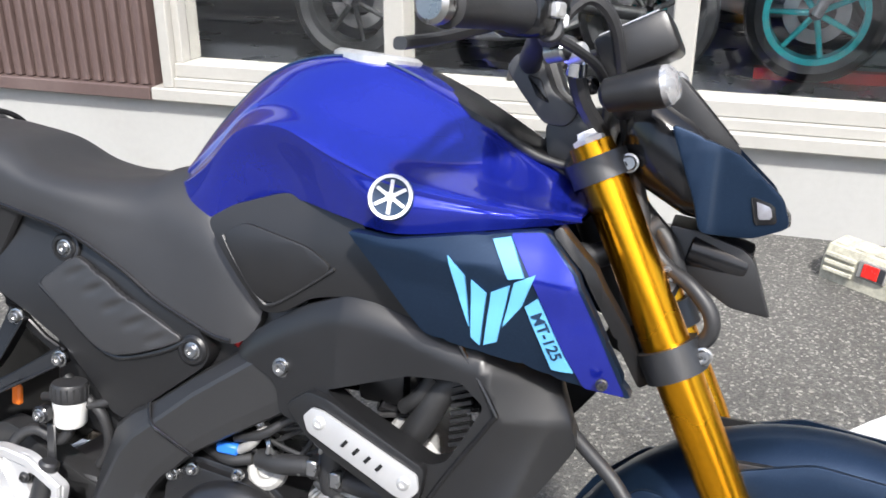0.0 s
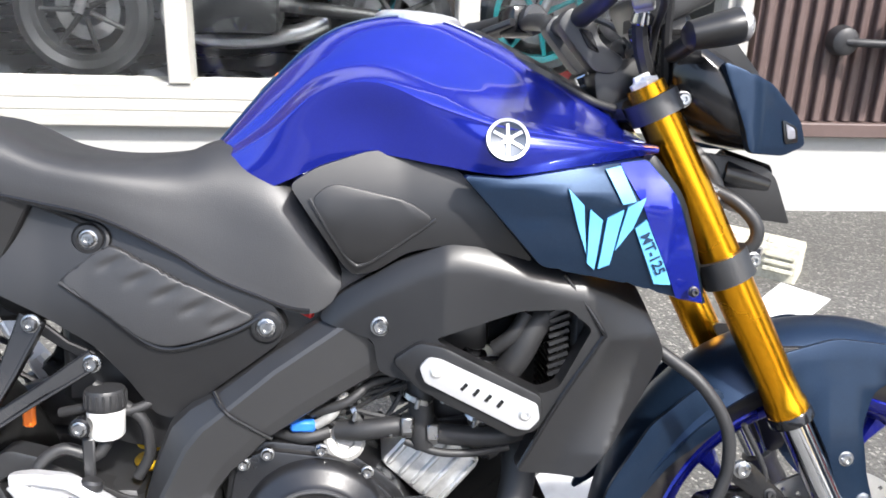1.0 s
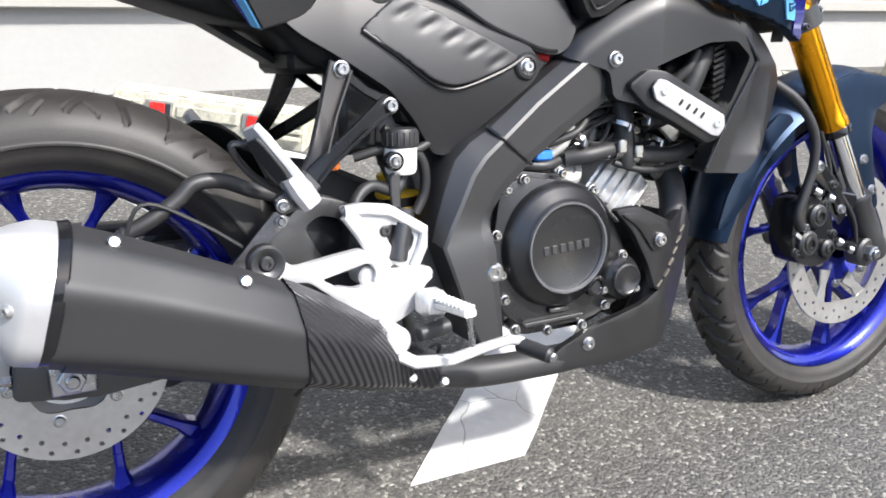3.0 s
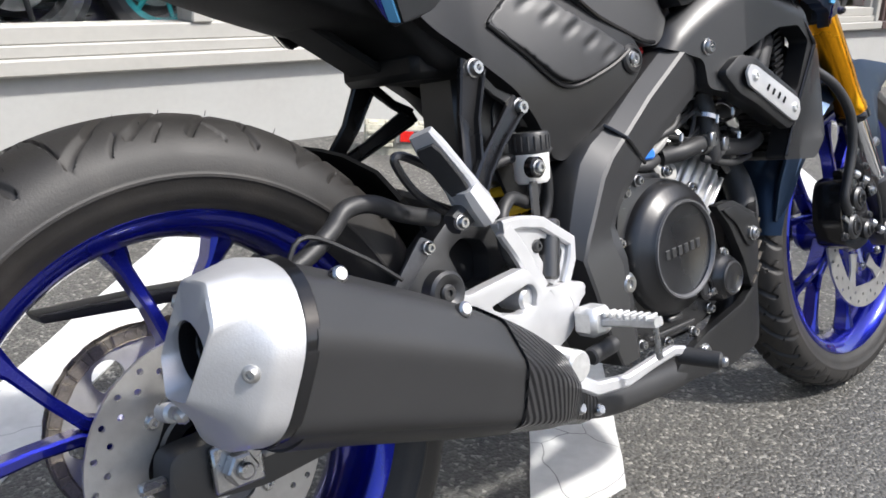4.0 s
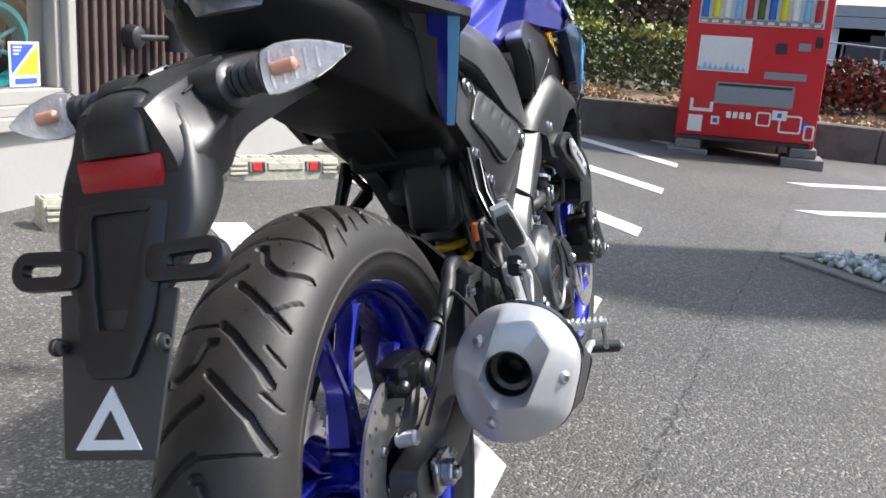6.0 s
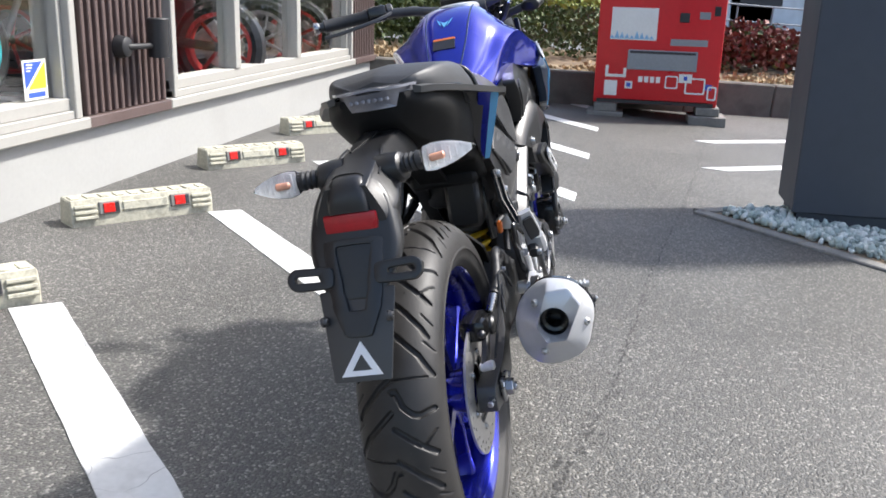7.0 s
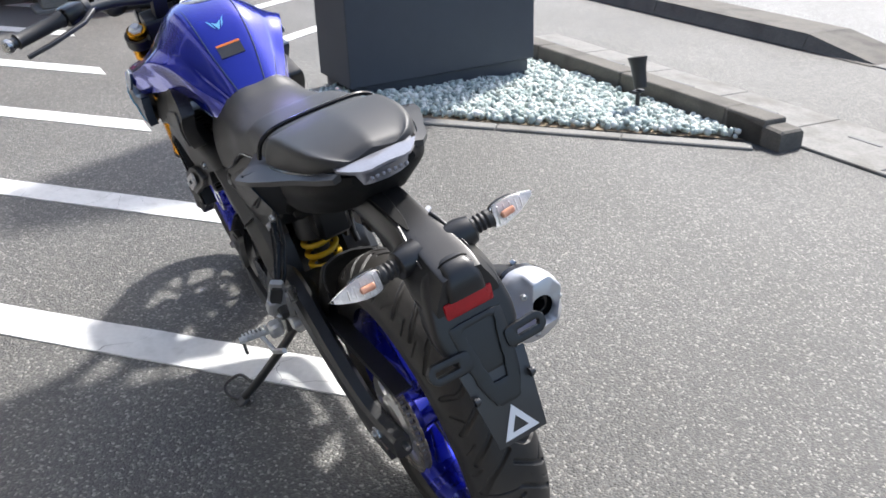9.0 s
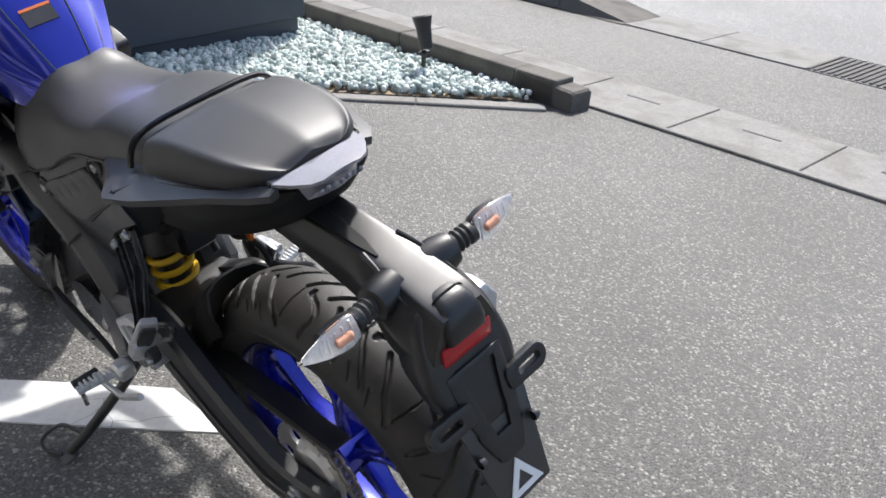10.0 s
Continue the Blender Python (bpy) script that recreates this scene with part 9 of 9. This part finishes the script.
# ---- front end: headlamp, signals, meter, handlebar ----
def lamp_ring(x, w, z0, z1):
    zc, h = (z0 + z1) / 2, (z1 - z0) / 2
    return [Vector((x, w * math.copysign(abs(math.cos(a)) ** 0.6, math.cos(a)), zc + h * math.copysign(abs(math.sin(a)) ** 0.7, math.sin(a)))) for a in (2 * math.pi * k / 28 for k in range(28))]
HLAMP = part("headlamp", loft([lamp_ring(*r) for r in ((1.075, 0.060, 0.890, 0.985), (1.100, 0.085, 0.872, 0.985), (1.140, 0.092, 0.850, 0.958), (1.180, 0.085, 0.842, 0.922), (1.215, 0.070, 0.840, 0.892), (1.240, 0.045, 0.842, 0.870), (1.248, 0.028, 0.846, 0.860))]), GLOSS_BLACK, BIKE, "compact black headlamp unit")
def lampside_y(x, z):
    return -(0.098 - 0.5 * max(0.0, x - 1.165))
for s in (-1, 1):
    side = (lambda b: b) if s < 0 else mirrored
    part("side_cowl", side(panel([(1.120, 0.947), (1.142, 0.940), (1.188, 0.922), (1.236, 0.880), (1.246, 0.850), (1.210, 0.838), (1.158, 0.842), (1.150, 0.872)], lampside_y, 0.012, 0.008, 0.012, 0.004)), NAVY, HLAMP, "matt navy lamp cowl")
    part("position_lens", side(panel([(1.203, 0.882), (1.228, 0.873), (1.232, 0.854), (1.210, 0.852)], lambda x, z: lampside_y(x, z) - 0.002, 0.004, 0.004, 0.03, 0.001)), GLOSS_BLACK, HLAMP, "dark position lamp recess")
    part("lamp_pane", side(panel([(1.209, 0.878), (1.224, 0.871), (1.227, 0.859), (1.213, 0.858)], lambda x, z: lampside_y(x, z) - 0.003, 0.003, 0.003, 0.03, 0.001)), SMOKED, HLAMP, "grey lamp pane")
    part("brow", side(panel([(1.105, 0.998), (1.125, 0.992), (1.192, 0.922), (1.186, 0.908), (1.13, 0.945), (1.10, 0.965)], lambda x, z: -0.070 + 0.3 * max(0, x - 1.15), 0.012, 0.006, 0.03, 0.003)), BLACK_PLASTIC, HLAMP)
    FS = new("front_turn_signal")
    FS.parent = BIKE
    FS["label"] = "black front turn signal with clear lens"
    part("stalk", side(rod((1.070, -0.065, 0.955), (1.078, -0.125, 0.970), 0.011)), BLACK_PLASTIC, FS)
    shell, lens = [], []
    for d, r in ((0.012, 0.010), (0.018, 0.017), (0.05, 0.020), (0.068, 0.021), (0.072, 0.020)):
        c = Vector((1.045, -0.142, 0.966)) + Vector((0.96, -0.12, 0.22)).normalized() * d
        shell.append([c + Vector((0.12, 0.99, 0)).normalized() * (r * 1.5 * math.cos(a)) + Vector((-0.22, 0.0, 0.97)).normalized() * (r * 0.95 * math.sin(a)) for a in (2 * math.pi * k / 20 for k in range(20))])
    for d, r in ((0.0715, 0.0205), (0.077, 0.020), (0.083, 0.013), (0.084, 0.004)):
        c = Vector((1.045, -0.142, 0.966)) + Vector((0.96, -0.12, 0.22)).normalized() * d
        lens.append([c + Vector((0.12, 0.99, 0)).normalized() * (r * 1.5 * math.cos(a)) + Vector((-0.22, 0.0, 0.97)).normalized() * (r * 0.95 * math.sin(a)) for a in (2 * math.pi * k / 20 for k in range(20))])
    b1, b2 = loft(shell), loft(lens)
    part("shell", side(b1), BLACK_PLASTIC, FS)
    part("lens", side(b2), LAMP_GREY, FS, "clear lens with mirror bowl")
part("lamp_bracket", panel([(1.128, 0.840), (1.160, 0.836), (1.205, 0.822), (1.218, 0.810), (1.240, 0.752), (1.198, 0.758), (1.140, 0.795)], -0.045, 0.09, 0.006, 0.05, 0.004), BLACK_PLASTIC, BIKE, "black lower lamp bracket")
part("projector_lamp", rod((1.150, -0.02, 0.815), (1.212, -0.02, 0.800), 0.030, 0.026), GLOSS_BLACK, BIKE)
part("horn", rod((1.115, -0.05, 0.765), (1.135, -0.05, 0.755), 0.034, bevel=0.005), BLACK_PLASTIC, BIKE)
bolt((1.132, -0.065, 0.790), BIKE, 0.010)
bolt((1.115, -0.085, 0.770), BIKE, 0.010)
part("wiring_loom", tube([(1.07, -0.02, 0.88), (1.10, -0.035, 0.85), (1.13, -0.05, 0.82), (1.145, -0.05, 0.78)], 0.010), HOSE, BIKE)
part("wiring_loom", tube([(1.0, -0.05, 0.80), (1.06, -0.05, 0.80), (1.12, -0.04, 0.84)], 0.014), HOSE, BIKE)
METER = part("meter", moved(box(-0.040, 0.040, -0.078, 0.088, -0.024, 0.022, 0.008, 2), Matrix.Translation((1.076, 0.01, 1.022)) @ Matrix.Rotation(radians(-26), 4, "Y")), BLACK_PLASTIC, BIKE, "black digital meter")
part("screen", moved(box(-0.032, 0.032, -0.068, 0.078, 0.022, 0.0235), Matrix.Translation((1.076, 0.01, 1.022)) @ Matrix.Rotation(radians(-26), 4, "Y")), LAMP_GREY, METER, "grey display screen", smooth=False)
part("meter_stay", box(1.04, 1.10, -0.05, 0.05, 0.975, 1.01, 0.01), BLACK_PLASTIC, BIKE)
part("key_switch", rod((1.01, 0, 0.93), (1.005, 0, 0.955), 0.022), GLOSS_BLACK, BIKE)
part("clamp_cover", panel([(0.985, 0.935), (1.035, 0.955), (1.055, 0.935), (1.05, 0.905), (1.005, 0.880), (0.99, 0.90)], -0.036, 0.14, 0.01), BLACK_PLASTIC, BIKE)
BAR = new("handlebar")
BAR.parent = BIKE
BAR["label"] = "black handlebar with grips and levers"
R_END, R_IN, L_IN, L_END = Vector((0.953, -0.335, 1.031)), Vector((0.985, -0.215, 1.037)), Vector((0.932, 0.280, 1.017)), Vector((0.880, 0.400, 1.010))
part("bar", tube([R_END, R_IN, (0.988, -0.12, 1.024), (0.966, -0.045, 0.998), (0.958, 0.075, 0.994), (0.958, 0.165, 1.010), L_IN, L_END], 0.0125, 14), SATIN_BLACK, BAR)
for a, b, in_ in ((R_IN, R_END, -1), (L_IN, L_END, 1)):
    d = (b - a).normalized()
    across = d.cross(Vector((0, 0, 1))).normalized() * (-in_)
    fr_, ln_ = frame_of(tuple(a), tuple(b))
    part("grip", lathe([(0.0125, 0), (0.0195, 0.0), (0.0195, 0.004), (0.0165, 0.010), (0.0165, 0.112), (0.018, 0.118), (0.0125, 0.120)], fr_, 24, closed=True), HOSE, BAR, "black rubber grip")
    part("bar_end", rod(tuple(b), tuple(b + d * 0.018), 0.0155, bevel=0.004), BOLT_STEEL, BAR, "pale bar end weight")
    sb = Matrix.Translation(a - d * 0.026) @ Matrix(((d.x, across.x, 0, 0), (d.y, across.y, 0, 0), (d.z, across.z, 1, 0), (0, 0, 0, 1)))
    part("switch_box", moved(box(-0.026, 0.026, -0.024, 0.028, -0.022, 0.022, 0.010, 2), sb), GLOSS_BLACK, BAR)
    part("switch", moved(box(-0.010, 0.008, -0.031, -0.022, -0.004, 0.010, 0.002), sb), CAST_ALLOY, BAR)
    part("switch_key", moved(box(-0.020, -0.012, -0.030, -0.022, -0.012, 0.000, 0.002), sb), DECAL_WHITE, BAR)
    part("lever_clamp", rod(tuple(a - d * 0.052), tuple(a - d * 0.072), 0.021, bevel=0.004), SATIN_BLACK, BAR)
    part("lever", beam([a - d * 0.06 + across * 0.035 + Vector((0, 0, -0.006)), a - d * 0.02 + across * 0.052 + Vector((0, 0, -0.016)), a + d * 0.06 + across * 0.046 + Vector((0, 0, -0.026)), a + d * 0.125 + across * 0.036 + Vector((0, 0, -0.030))], [0.014, 0.016, 0.013, 0.012], 0.010, axis=(0, 0, 1)), SATIN_BLACK, BAR, "black lever")
    yo = -0.026 if in_ < 0 else 0.058
    part("riser", panel([(0.938, 0.990), (0.950, 1.008), (0.976, 1.006), (0.992, 0.968), (1.022, 0.950), (1.010, 0.932), (0.984, 0.934), (0.960, 0.962)], yo - 0.016, 0.034, 0.008), SATIN_BLACK, BAR)
    part("riser_inset", panel([(0.962, 0.985), (0.978, 0.982), (0.990, 0.955), (0.975, 0.962)], yo - 0.019, 0.004, 0.004), GLOSS_BLACK, BAR)
part("master_reservoir", box(0.985, 1.022, -0.195, -0.150, 1.030, 1.062, 0.008, 2), GLOSS_BLACK, BAR)
part("master_cylinder", rod((1.000, -0.125, 1.022), (1.010, -0.190, 1.026), 0.013), SATIN_BLACK, BAR)
part("banjo", rod((0.998, -0.112, 1.010), (0.998, -0.112, 1.030), 0.010, seg=10), BOLT_STEEL, BAR)
part("banjo", rod((1.022, -0.090, 0.985), (1.024, -0.094, 1.002), 0.011, seg=10), CHROME, BAR)
part("throttle_cable", tube([(0.990, -0.20, 1.028), (1.03, -0.15, 1.010), (1.048, -0.07, 0.985), (1.050, -0.035, 0.93), (1.030, -0.02, 0.87)], 0.005, 8), HOSE, BIKE)
part("brake_line", tube([(1.000, -0.112, 1.030), (1.030, -0.105, 1.060), (1.055, -0.09, 1.040), (1.066, -0.055, 0.98), (1.076, -0.035, 0.92), (1.095, -0.03, 0.86)], 0.0065, 8), HOSE, BIKE)
part("brake_line", tube([(1.022, -0.09, 0.99), (1.030, -0.075, 0.96), (1.052, -0.045, 0.92), (1.068, -0.02, 0.87)], 0.0095, 8), HOSE, BIKE)
part("clutch_cable", tube([(0.955, 0.215, 1.0), (1.02, 0.17, 1.02), (1.07, 0.11, 0.98), (1.05, 0.08, 0.90)], 0.005, 8), HOSE, BIKE)
for k, (x, y, z) in enumerate(((1.012, -0.10, 1.006), (1.000, -0.135, 1.005), (1.020, -0.06, 0.975))):
    part("cable_clip", rod((x, y, z), (x + 0.02, y - 0.01, z + 0.004), 0.010, seg=12), (CAST_ALLOY, BOLT_STEEL, GLOSS_BLACK)[k], BAR)
# main stretch of loom under the tank cover
part("side_loom", tube([(0.91, -0.040, 0.940), (0.94, -0.046, 0.922), (0.98, -0.048, 0.900), (1.015, -0.04, 0.89)], 0.005, 10), HOSE, BIKE)
